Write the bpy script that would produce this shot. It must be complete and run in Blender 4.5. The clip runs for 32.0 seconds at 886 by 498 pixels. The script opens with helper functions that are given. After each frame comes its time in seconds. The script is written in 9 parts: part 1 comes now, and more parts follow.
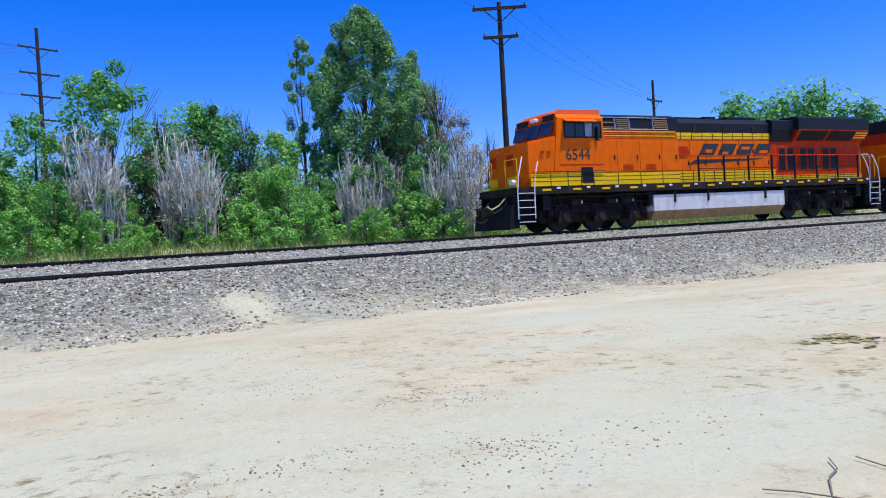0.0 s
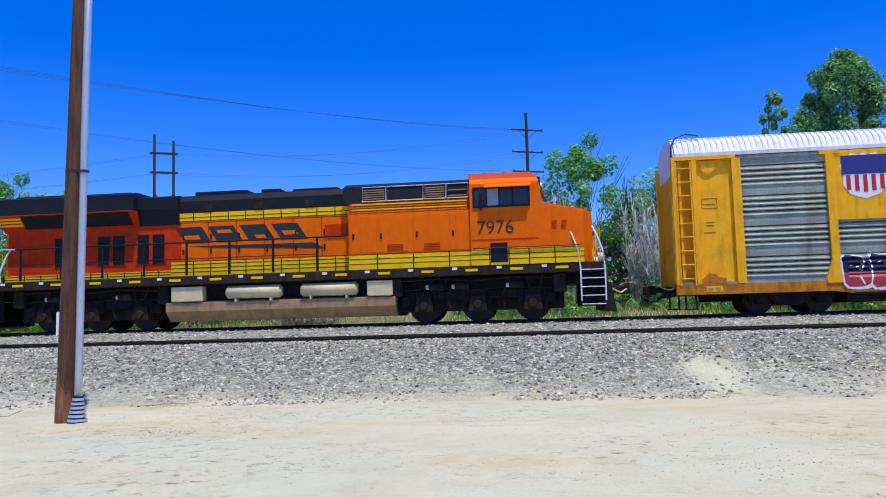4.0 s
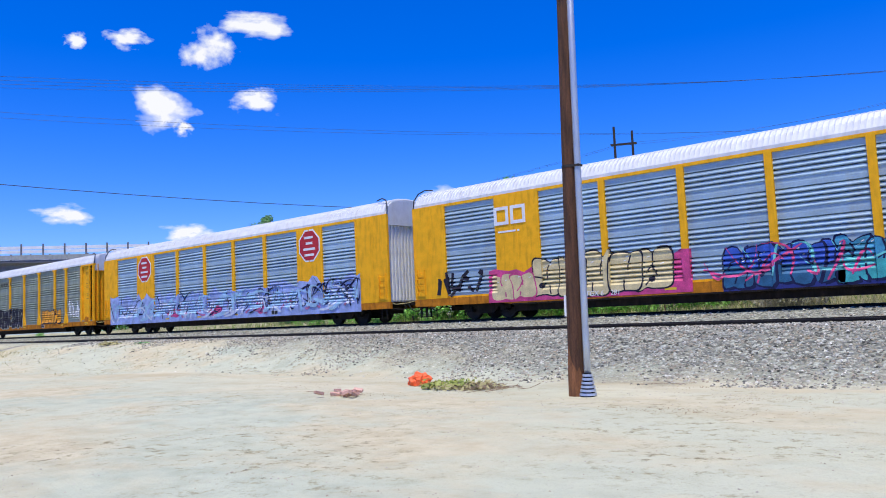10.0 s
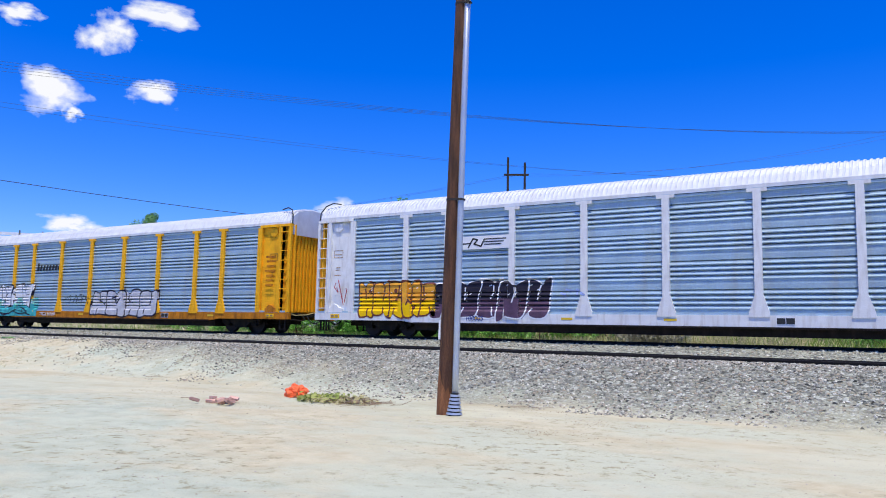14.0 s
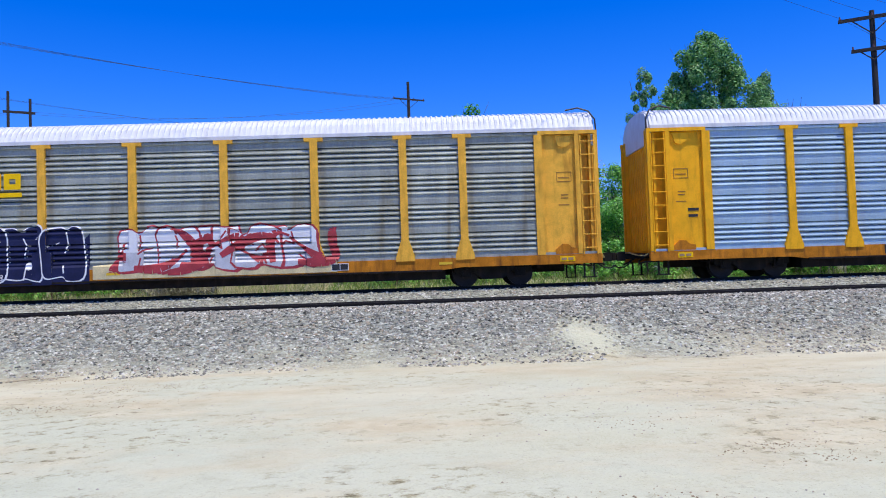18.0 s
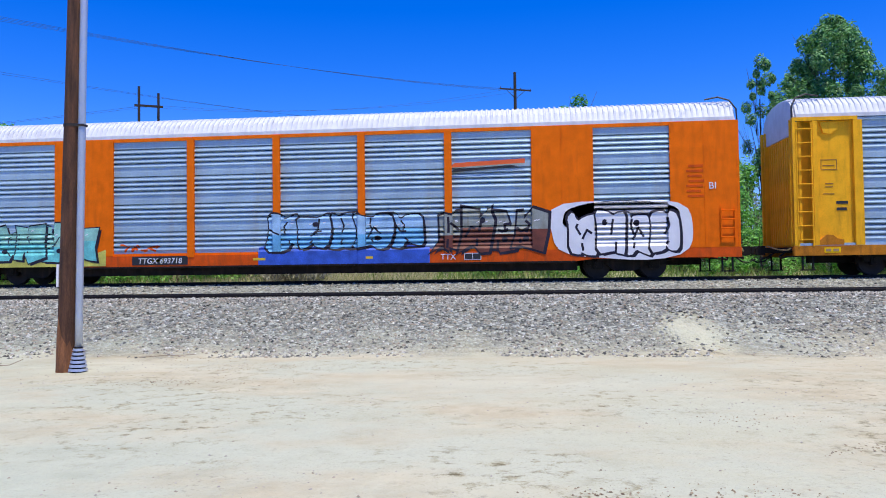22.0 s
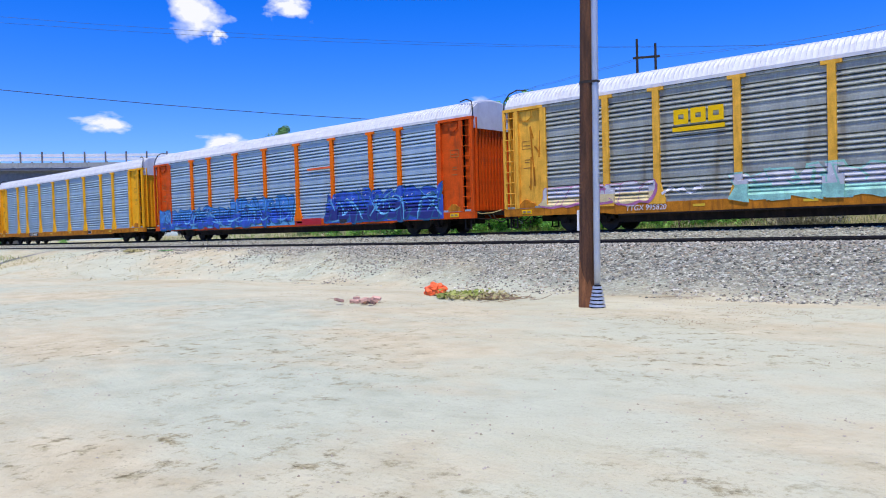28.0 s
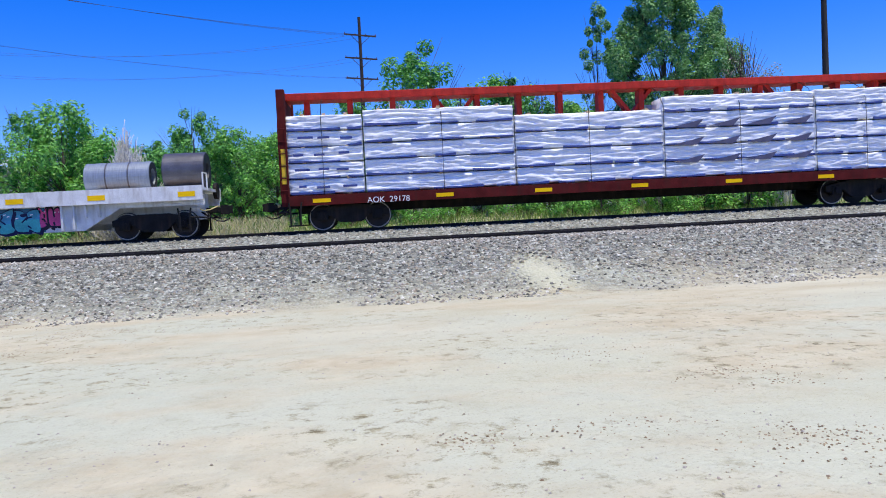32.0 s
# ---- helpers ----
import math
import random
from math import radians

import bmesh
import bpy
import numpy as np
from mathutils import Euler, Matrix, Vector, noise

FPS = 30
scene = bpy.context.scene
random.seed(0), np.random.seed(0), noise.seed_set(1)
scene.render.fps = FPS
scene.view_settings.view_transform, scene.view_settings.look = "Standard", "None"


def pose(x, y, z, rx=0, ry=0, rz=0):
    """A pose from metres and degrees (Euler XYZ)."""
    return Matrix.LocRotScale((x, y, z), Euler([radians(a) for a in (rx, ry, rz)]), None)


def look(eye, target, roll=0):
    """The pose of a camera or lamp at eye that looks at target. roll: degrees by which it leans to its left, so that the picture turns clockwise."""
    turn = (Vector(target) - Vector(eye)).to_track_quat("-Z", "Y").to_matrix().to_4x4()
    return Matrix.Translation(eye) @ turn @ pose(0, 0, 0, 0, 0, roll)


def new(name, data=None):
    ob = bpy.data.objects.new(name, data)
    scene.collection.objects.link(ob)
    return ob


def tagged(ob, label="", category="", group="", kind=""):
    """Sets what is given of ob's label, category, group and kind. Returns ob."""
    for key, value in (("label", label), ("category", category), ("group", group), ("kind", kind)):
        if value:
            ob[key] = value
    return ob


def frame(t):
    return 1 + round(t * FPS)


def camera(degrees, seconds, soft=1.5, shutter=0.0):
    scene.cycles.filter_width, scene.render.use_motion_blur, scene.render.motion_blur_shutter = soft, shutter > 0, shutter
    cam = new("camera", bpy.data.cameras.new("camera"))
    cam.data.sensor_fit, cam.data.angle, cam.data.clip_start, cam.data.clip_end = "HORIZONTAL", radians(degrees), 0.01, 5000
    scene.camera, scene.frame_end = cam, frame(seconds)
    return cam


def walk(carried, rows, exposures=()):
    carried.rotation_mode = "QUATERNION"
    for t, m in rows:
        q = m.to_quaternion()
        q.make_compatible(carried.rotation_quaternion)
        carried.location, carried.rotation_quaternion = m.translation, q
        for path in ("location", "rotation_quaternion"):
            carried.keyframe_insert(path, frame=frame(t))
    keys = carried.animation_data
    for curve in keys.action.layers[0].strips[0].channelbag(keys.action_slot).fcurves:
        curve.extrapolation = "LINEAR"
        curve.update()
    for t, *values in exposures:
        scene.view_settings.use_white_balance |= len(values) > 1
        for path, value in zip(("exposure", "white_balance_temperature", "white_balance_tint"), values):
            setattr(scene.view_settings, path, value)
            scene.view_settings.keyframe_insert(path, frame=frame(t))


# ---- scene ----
# ---- camera ----
cam = camera(60.13, 32.0, soft=1.0)
# seconds, eye x y z, yaw, pitch, roll
PATH = [
    (0.0, 0.09, 0.34, 1.65, -26.78, -1.25, 3.24), (0.5, 0.03, 0.27, 1.65, -16.85, -0.09, 3.35), (1.0, -0.01, 0.26, 1.63, -6.38, 2.15, 2.92),
    (1.4, 0.14, 0.62, 1.62, 7.12, 2.81, 2.22), (1.5, 0.18, 0.76, 1.61, 12.11, 2.95, 1.97), (2.0, 0.40, 0.34, 1.67, 21.77, 3.90, 2.48),
    (2.5, 0.41, 0.36, 1.68, 15.90, 4.01, 1.75), (3.0, 0.22, 0.52, 1.68, 7.37, 4.78, 2.19), (3.5, 0.20, 0.43, 1.68, 5.04, 4.82, 1.31),
    (5.5, -0.14, 0.12, 1.67, 36.55, 4.18, 2.27), (6.0, -0.07, 0.02, 1.63, 52.34, 3.34, 1.31), (6.5, 0.01, 0.02, 1.61, 62.11, 2.75, 0.98),
    (7.0, -0.07, -0.04, 1.62, 63.70, 2.96, 0.85), (7.5, -0.17, -0.16, 1.61, 63.66, 4.04, 1.11), (8.0, -0.18, -0.16, 1.61, 63.71, 4.40, 1.25),
    (8.5, -0.15, -0.09, 1.61, 63.40, 4.85, 1.26), (9.0, -0.19, -0.02, 1.61, 61.80, 5.26, 1.40), (9.5, -0.27, 0.05, 1.61, 54.85, 5.11, 1.72),
    (10.0, -0.36, 0.11, 1.62, 40.73, 4.98, 2.56), (10.5, -0.17, 0.39, 1.66, 29.04, 4.66, 3.71), (11.0, -0.16, 0.33, 1.64, 11.70, 5.02, 4.35),
    (11.5, -0.02, -0.01, 1.70, -3.88, 4.12, 3.71), (12.0, 0.15, 0.06, 1.66, -9.47, 4.66, 1.86), (12.5, -0.05, 0.10, 1.67, -7.69, 4.89, 4.16),
    (13.0, 0.11, 0.17, 1.68, 5.56, 5.80, 1.04), (13.5, 0.06, -0.63, 1.71, 19.03, 6.04, -0.28), (14.0, 0.28, -0.49, 1.68, 32.24, 6.09, -1.16),
    (14.5, 0.25, -0.59, 1.69, 38.64, 5.84, -1.45), (16.5, -0.11, 0.07, 1.70, 23.61, 4.26, 2.48), (17.0, -0.09, 0.19, 1.66, 12.62, 3.64, 2.54),
    (17.5, -0.06, 0.31, 1.70, 4.11, 2.89, 2.05), (18.0, 0.01, 0.27, 1.67, -1.85, 2.28, 1.91), (18.5, 0.03, 0.26, 1.63, -6.50, 1.43, 1.96),
    (19.0, 0.10, 0.27, 1.61, -10.30, 0.63, 2.07), (19.5, 0.15, 0.16, 1.64, -9.54, 0.61, 2.00), (20.0, 0.15, 0.17, 1.64, -9.24, 0.82, 2.26),
    (20.5, 0.12, 0.14, 1.66, -8.54, 1.01, 2.03), (21.0, 0.10, 0.11, 1.67, -7.15, 1.36, 1.90), (21.5, 0.08, 0.07, 1.68, -1.79, 1.50, 1.42),
    (22.0, 0.01, -0.01, 1.68, 5.89, 1.72, 0.73), (22.5, -0.03, -0.05, 1.63, 16.52, 2.13, 0.42), (23.0, -0.10, -0.24, 1.65, 35.01, 2.15, 0.20),
    (23.5, -0.07, -0.27, 1.65, 50.90, 2.28, 0.92), (24.0, -0.06, -0.26, 1.65, 59.50, 1.96, 1.71), (24.5, -0.07, -0.26, 1.65, 59.33, 1.20, 1.87),
    (25.0, -0.09, -0.23, 1.64, 58.55, 0.68, 1.98), (25.5, -0.13, -0.19, 1.65, 55.63, -0.08, 2.02), (27.5, -0.07, -0.26, 1.61, 47.27, -1.30, 1.74),
    (28.0, -0.09, -0.21, 1.60, 41.91, -1.45, 1.66), (28.5, -0.11, -0.19, 1.60, 39.43, -1.38, 1.65), (29.0, -0.14, -0.17, 1.60, 38.94, -1.15, 1.68),
    (29.5, -0.17, -0.10, 1.61, 33.42, -1.09, 1.80), (30.0, -0.10, 0.14, 1.66, 12.26, -1.98, 1.81), (30.5, -0.07, 0.17, 1.66, 1.74, -2.25, 2.05),
    (31.0, -0.03, 0.27, 1.66, -3.18, -2.60, 2.65), (31.5, -0.03, 0.23, 1.66, -4.72, -2.35, 2.73), (32.0, -0.02, 0.28, 1.65, -5.18, -2.40, 2.89),
]
walk(cam, [(t, pose(x, y, z, 90 + p, r, w)) for t, x, y, z, w, p, r in PATH])

# ---- light ----
world = bpy.data.worlds.new("sky")
scene.world = world
world.use_nodes = True
wn = world.node_tree.nodes
wl = world.node_tree.links
sky = wn.new("ShaderNodeTexSky")
sky.sky_type = "NISHITA"
sky.sun_disc = False
SUN_EL, SUN_AZ = 73.0, 147.0          # degrees; azimuth clockwise from +y
sky.sun_elevation, sky.sun_rotation = radians(SUN_EL), radians(SUN_AZ)
sky.air_density, sky.dust_density, sky.ozone_density = 1.0, 0.5, 4.0
deep = wn.new("ShaderNodeHueSaturation")
deep.inputs["Hue"].default_value, deep.inputs["Saturation"].default_value = 0.51, 1.5
clear = wn.new("ShaderNodeMix")
clear.data_type, clear.blend_type = "RGBA", "MULTIPLY"
clear.inputs[0].default_value = 1.0
clear.inputs[7].default_value = (0.72, 0.845, 1.38, 1)
wl.new(sky.outputs[0], deep.inputs["Color"])
wl.new(deep.outputs[0], clear.inputs[6])
wl.new(clear.outputs[2], wn["Background"].inputs[0])
wn["Background"].inputs[1].default_value = 0.15
sun = new("sun", bpy.data.lights.new("sun", "SUN"))
sun.data.energy, sun.data.angle, sun.data.color = 4.3, radians(0.5), (1.0, 0.93, 0.76)
SUN_DIR = Vector((math.sin(radians(SUN_AZ)) * math.cos(radians(SUN_EL)), math.cos(radians(SUN_AZ)) * math.cos(radians(SUN_EL)), math.sin(radians(SUN_EL))))
sun.matrix_world = look(SUN_DIR * 50, (0, 0, 0))


# ---- materials ----
def mat(name, color, rough=0.6, metal=0.0, vary=0.15, scale=3.0, fine=40.0, bump=0.1, stretch=(1, 1, 1), dirt=None, dirt_amount=0.0, each=0.0, spec=0.5):
    """Colour with broad and fine variation, relief, and dirt in streaks or stains."""
    m = bpy.data.materials.new(name)
    m.use_nodes = True
    nt = m.node_tree
    n, l = nt.nodes, nt.links
    b = n["Principled BSDF"]
    tc = n.new("ShaderNodeTexCoord")
    mp = n.new("ShaderNodeMapping")
    mp.inputs["Scale"].default_value = stretch
    l.new(tc.outputs["Object"], mp.inputs[0])
    big = n.new("ShaderNodeTexNoise")
    big.inputs["Scale"].default_value, big.inputs["Detail"].default_value = scale, 5
    small = n.new("ShaderNodeTexNoise")
    small.inputs["Scale"].default_value, small.inputs["Detail"].default_value = fine, 3
    l.new(mp.outputs[0], big.inputs[0])
    l.new(mp.outputs[0], small.inputs[0])
    ramp = n.new("ShaderNodeMapRange")
    ramp.inputs[1].default_value, ramp.inputs[2].default_value = 0.3, 0.7
    ramp.inputs[3].default_value, ramp.inputs[4].default_value = 1 - vary, 1 + vary
    l.new(big.outputs[0], ramp.inputs[0])
    ramp2 = n.new("ShaderNodeMapRange")
    ramp2.inputs[1].default_value, ramp2.inputs[2].default_value = 0.3, 0.7
    ramp2.inputs[3].default_value, ramp2.inputs[4].default_value = 1 - vary * 0.7, 1 + vary * 0.7
    l.new(small.outputs[0], ramp2.inputs[0])
    mul = n.new("ShaderNodeMath")
    mul.operation = "MULTIPLY"
    l.new(ramp.outputs[0], mul.inputs[0])
    l.new(ramp2.outputs[0], mul.inputs[1])
    val = mul
    if each:
        oi = n.new("ShaderNodeObjectInfo")
        r3 = n.new("ShaderNodeMapRange")
        r3.inputs[3].default_value, r3.inputs[4].default_value = 1 - each, 1 + each
        l.new(oi.outputs["Random"], r3.inputs[0])
        m3 = n.new("ShaderNodeMath")
        m3.operation = "MULTIPLY"
        l.new(mul.outputs[0], m3.inputs[0])
        l.new(r3.outputs[0], m3.inputs[1])
        val = m3
    mix = n.new("ShaderNodeVectorMath")
    mix.operation = "SCALE"
    mix.inputs[0].default_value = color
    l.new(val.outputs[0], mix.inputs["Scale"])
    out = mix.outputs[0]
    if dirt:
        st = n.new("ShaderNodeTexNoise")
        st.inputs["Scale"].default_value, st.inputs["Detail"].default_value = 1.6, 7
        ms = n.new("ShaderNodeMapping")
        ms.inputs["Scale"].default_value = (4.0, 1.5, 0.7)
        l.new(tc.outputs["Object"], ms.inputs[0])
        l.new(ms.outputs[0], st.inputs[0])
        rs = n.new("ShaderNodeMapRange")
        rs.inputs[1].default_value, rs.inputs[2].default_value = 0.5, 0.75
        rs.inputs[4].default_value = dirt_amount
        l.new(st.outputs[0], rs.inputs[0])
        mm = n.new("ShaderNodeMix")
        mm.data_type = "RGBA"
        l.new(rs.outputs[0], mm.inputs[0])
        l.new(out, mm.inputs[6])
        mm.inputs[7].default_value = (*dirt, 1)
        out = mm.outputs[2]
    l.new(out, b.inputs["Base Color"])
    b.inputs["Roughness"].default_value, b.inputs["Metallic"].default_value = rough, metal
    b.inputs["Specular IOR Level"].default_value = spec
    if bump:
        bp = n.new("ShaderNodeBump")
        bp.inputs["Strength"].default_value, bp.inputs["Distance"].default_value = bump, 0.02
        l.new(small.outputs[0], bp.inputs["Height"])
        l.new(bp.outputs[0], b.inputs["Normal"])
    return m


RUST = (0.16, 0.06, 0.025)
M = {}
for key, args in {
    "yellow": dict(color=(0.96, 0.47, 0.02), spec=0.08, rough=0.55, vary=0.10, dirt=(0.30, 0.12, 0.02), dirt_amount=0.35),
    "sill_brown": dict(color=(0.54, 0.20, 0.018), spec=0.08, rough=0.65, vary=0.25, dirt=(0.10, 0.04, 0.02), dirt_amount=0.75),
    "faded_yellow": dict(color=(0.90, 0.48, 0.06), spec=0.08, rough=0.6, vary=0.14, dirt=(0.34, 0.12, 0.02), dirt_amount=0.5),
    "rust_yellow": dict(color=(0.92, 0.46, 0.04), spec=0.08, rough=0.65, vary=0.22, dirt=(0.36, 0.10, 0.014), dirt_amount=0.6),
    "rust_dark": dict(color=(0.20, 0.065, 0.03), spec=0.1, rough=0.8, vary=0.3, dirt=(0.06, 0.025, 0.015), dirt_amount=0.6),
    "orange": dict(color=(0.92, 0.17, 0.004), spec=0.08, rough=0.5, vary=0.08, dirt=(0.40, 0.07, 0.01), dirt_amount=0.25),
    "red_orange": dict(color=(0.70, 0.095, 0.010), spec=0.08, rough=0.5, vary=0.15, dirt=RUST, dirt_amount=0.5),
    "white_paint": dict(color=(0.80, 0.80, 0.78), spec=0.2, rough=0.5, vary=0.06, dirt=(0.35, 0.28, 0.2), dirt_amount=0.4),
    "galvanised": dict(color=(0.375, 0.51, 0.60), spec=0.1, rough=0.5, metal=0.15, vary=0.10, dirt=(0.36, 0.33, 0.28), dirt_amount=0.35, each=0.07),
    "galvanised_dirty": dict(color=(0.36, 0.385, 0.335), spec=0.1, rough=0.6, metal=0.15, vary=0.18, dirt=(0.20, 0.17, 0.10), dirt_amount=0.7, each=0.09),
    "galvanised_olive": dict(color=(0.32, 0.36, 0.30), spec=0.1, rough=0.6, metal=0.15, vary=0.18, dirt=(0.16, 0.15, 0.08), dirt_amount=0.6, each=0.08),
    "galvanised_brown": dict(color=(0.32, 0.36, 0.32), spec=0.1, rough=0.65, metal=0.12, vary=0.25, dirt=(0.13, 0.10, 0.06), dirt_amount=0.65, each=0.12),
    "roof_white": dict(color=(0.69, 0.71, 0.73), spec=0.2, rough=0.5, vary=0.07, dirt=(0.44, 0.41, 0.36), dirt_amount=0.35),
    "black_steel": dict(color=(0.013, 0.012, 0.011), spec=0.2, rough=0.7, vary=0.4, bump=0.3, dirt=(0.07, 0.045, 0.03), dirt_amount=0.35),
    "under_dark": dict(color=(0.016, 0.012, 0.010), spec=0.2, rough=0.75, vary=0.4, dirt=(0.06, 0.04, 0.03), dirt_amount=0.4),
    "wheel_steel": dict(color=(0.025, 0.02, 0.018), rough=0.55, metal=0.5, vary=0.3),
    "loco_orange": dict(color=(0.90, 0.155, 0.002), spec=0.08, rough=0.42, vary=0.06, dirt=(0.40, 0.07, 0.01), dirt_amount=0.25),
    "loco_red": dict(color=(0.60, 0.042, 0.005), spec=0.08, rough=0.5, vary=0.12, dirt=(0.20, 0.03, 0.01), dirt_amount=0.4),
    "loco_black": dict(color=(0.011, 0.013, 0.017), spec=0.2, rough=0.5, vary=0.2),
    "loco_yellow": dict(color=(0.95, 0.58, 0.006), spec=0.1, rough=0.45, vary=0.06),
    "loco_frame": dict(color=(0.03, 0.022, 0.016), spec=0.15, rough=0.75, vary=0.35, dirt=(0.10, 0.07, 0.045), dirt_amount=0.35),
    "tank_grey": dict(color=(0.76, 0.75, 0.71), rough=0.5, vary=0.10, dirt=(0.42, 0.34, 0.22), dirt_amount=0.35),
    "tank_tan": dict(color=(0.40, 0.25, 0.11), rough=0.7, vary=0.2, dirt=(0.15, 0.09, 0.05), dirt_amount=0.5),
    "cream": dict(color=(0.75, 0.62, 0.32), rough=0.5, vary=0.1),
    "rim_pale": dict(color=(0.42, 0.38, 0.32), rough=0.5, metal=0.3, vary=0.2),
    "rail_steel": dict(color=(0.012, 0.009, 0.008), rough=0.6, metal=0.3, vary=0.3),
    "tie_wood": dict(color=(0.10, 0.075, 0.055), rough=0.9, vary=0.35, bump=0.5, each=0.2),
    "pole_wood": dict(color=(0.105, 0.044, 0.020), rough=0.85, vary=0.5, dirt=(0.022, 0.014, 0.011), dirt_amount=0.75, scale=6, fine=60, bump=0.7, stretch=(3, 3, 0.25)),
    "pole_foot": dict(color=(0.26, 0.105, 0.04), rough=0.9, vary=0.45, dirt=(0.06, 0.03, 0.02), dirt_amount=0.6, scale=6, fine=60, bump=0.6, stretch=(3, 3, 0.3)),
    "pole_wood_dark": dict(color=(0.035, 0.028, 0.026), rough=0.9, vary=0.3, scale=5, bump=0.5, stretch=(3, 3, 0.3)),
    "conduit": dict(color=(0.52, 0.56, 0.60), rough=0.4, metal=0.5, vary=0.08),
    "insulator": dict(color=(0.12, 0.06, 0.04), rough=0.3, vary=0.1),
    "wire": dict(color=(0.03, 0.03, 0.035), rough=0.6, vary=0.1, bump=0),
    "concrete": dict(color=(0.16, 0.17, 0.18), rough=0.85, vary=0.15, scale=1.5, bump=0.3, dirt=(0.15, 0.15, 0.15), dirt_amount=0.5),
    "concrete_light": dict(color=(0.60, 0.59, 0.56), rough=0.85, vary=0.1, bump=0.3),
    # darker copy for the inner girders: the shade under the deck is in it
    "girder": dict(color=(0.085, 0.095, 0.11), rough=0.6, vary=0.12, dirt=(0.12, 0.12, 0.13), dirt_amount=0.4),
    "girder_face": dict(color=(0.19, 0.20, 0.20), rough=0.7, vary=0.15, dirt=(0.14, 0.15, 0.15), dirt_amount=0.5),
    "guard_rail": dict(color=(0.84, 0.86, 0.88), rough=0.5, metal=0.0, vary=0.06),
    "bark": dict(color=(0.10, 0.075, 0.055), rough=0.95, vary=0.35, bump=0.6),
    "coil_steel": dict(color=(0.26, 0.30, 0.345), rough=0.5, metal=0.45, vary=0.14, stretch=(12, 1, 1)),
    "coil_dark": dict(color=(0.12, 0.12, 0.13), rough=0.45, metal=0.6, vary=0.2),
    "coil_blue": dict(color=(0.11, 0.145, 0.19), spec=0.3, rough=0.45, metal=0.2, vary=0.2, stretch=(10, 1, 1)),
    "coil_end_shade": dict(color=(0.035, 0.04, 0.045), spec=0.2, rough=0.6, metal=0.2, vary=0.2),
    # darker copy of beam_red: sill, and bulkheads with their shade painted in
    "beam_dark": dict(color=(0.095, 0.012, 0.011), spec=0.1, rough=0.7, vary=0.25, dirt=(0.05, 0.02, 0.015), dirt_amount=0.6),
    "flat_grey": dict(color=(0.74, 0.75, 0.74), rough=0.55, vary=0.12, dirt=(0.30, 0.25, 0.18), dirt_amount=0.5),
    "beam_red": dict(color=(0.42, 0.03, 0.02), spec=0.15, rough=0.6, vary=0.2, dirt=(0.10, 0.02, 0.015), dirt_amount=0.6),
    "wrap_white": dict(color=(0.88, 0.89, 0.90), rough=0.5, vary=0.05, fine=12, bump=0.5),
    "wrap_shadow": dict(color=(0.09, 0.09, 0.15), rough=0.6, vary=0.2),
    "lumber": dict(color=(0.62, 0.45, 0.26), rough=0.8, vary=0.2, stretch=(0.4, 6, 6)),
    "rubber": dict(color=(0.015, 0.015, 0.016), rough=0.85, vary=0.2),
    "car_blue": dict(color=(0.05, 0.14, 0.24), spec=0.25, rough=0.4, metal=0.0, vary=0.03, bump=0),
    "jeep_blue": dict(color=(0.012, 0.035, 0.17), rough=0.3, vary=0.03, bump=0),
    "soft_top": dict(color=(0.10, 0.11, 0.12), rough=0.8, vary=0.1),
    "car_tan": dict(color=(0.45, 0.40, 0.26), rough=0.35, vary=0.03, bump=0),
    "tail_red": dict(color=(0.45, 0.02, 0.02), rough=0.3, vary=0.0, bump=0),
    "sign_yellow": dict(color=(0.80, 0.52, 0.02), rough=0.5, vary=0.04),
    "sign_black": dict(color=(0.02, 0.02, 0.02), rough=0.5, vary=0.1),
    "brick_red": dict(color=(0.60, 0.36, 0.28), rough=0.9, vary=0.2, each=0.3),
    "plastic_orange": dict(color=(0.95, 0.14, 0.03), rough=0.6, vary=0.1),
    "pale_twig": dict(color=(0.66, 0.64, 0.55), rough=0.95, vary=0.3),
    "twig": dict(color=(0.27, 0.20, 0.13), rough=0.95, vary=0.3),
    "white": dict(color=(0.82, 0.82, 0.82), rough=0.5, vary=0.05),
    "black": dict(color=(0.015, 0.015, 0.018), rough=0.55, vary=0.1),
    "sign_red": dict(color=(0.50, 0.015, 0.02), rough=0.5, vary=0.08),
    "sign_blue": dict(color=(0.02, 0.03, 0.20), rough=0.5, vary=0.05),
    "stripe_orange": dict(color=(0.86, 0.13, 0.02), rough=0.5, vary=0.05),
    "g_navy": dict(color=(0.018, 0.022, 0.07), spec=0.15, rough=0.6, vary=0.25),
    "print_blue": dict(color=(0.05, 0.07, 0.24), rough=0.5, vary=0.2),
    "parapet_grey": dict(color=(0.38, 0.40, 0.38), rough=0.85, vary=0.12, dirt=(0.24, 0.24, 0.22), dirt_amount=0.5),
    "rail_post": dict(color=(0.16, 0.17, 0.19), rough=0.6, metal=0.3, vary=0.1),
    "stencil_brown": dict(color=(0.34, 0.15, 0.02), rough=0.6, vary=0.2),
    "hose_pale": dict(color=(0.55, 0.47, 0.20), rough=0.7, vary=0.3),
    "g_pale": dict(color=(0.36, 0.58, 0.78), rough=0.6, vary=0.2),
    "g_frost": dict(color=(0.62, 0.68, 0.80), rough=0.6, vary=0.15),
    "g_rose": dict(color=(0.46, 0.16, 0.32), rough=0.6, vary=0.3),
    "g_plum": dict(color=(0.10, 0.05, 0.09), rough=0.6, vary=0.3),
    "g_brown": dict(color=(0.16, 0.04, 0.02), rough=0.6, vary=0.3),
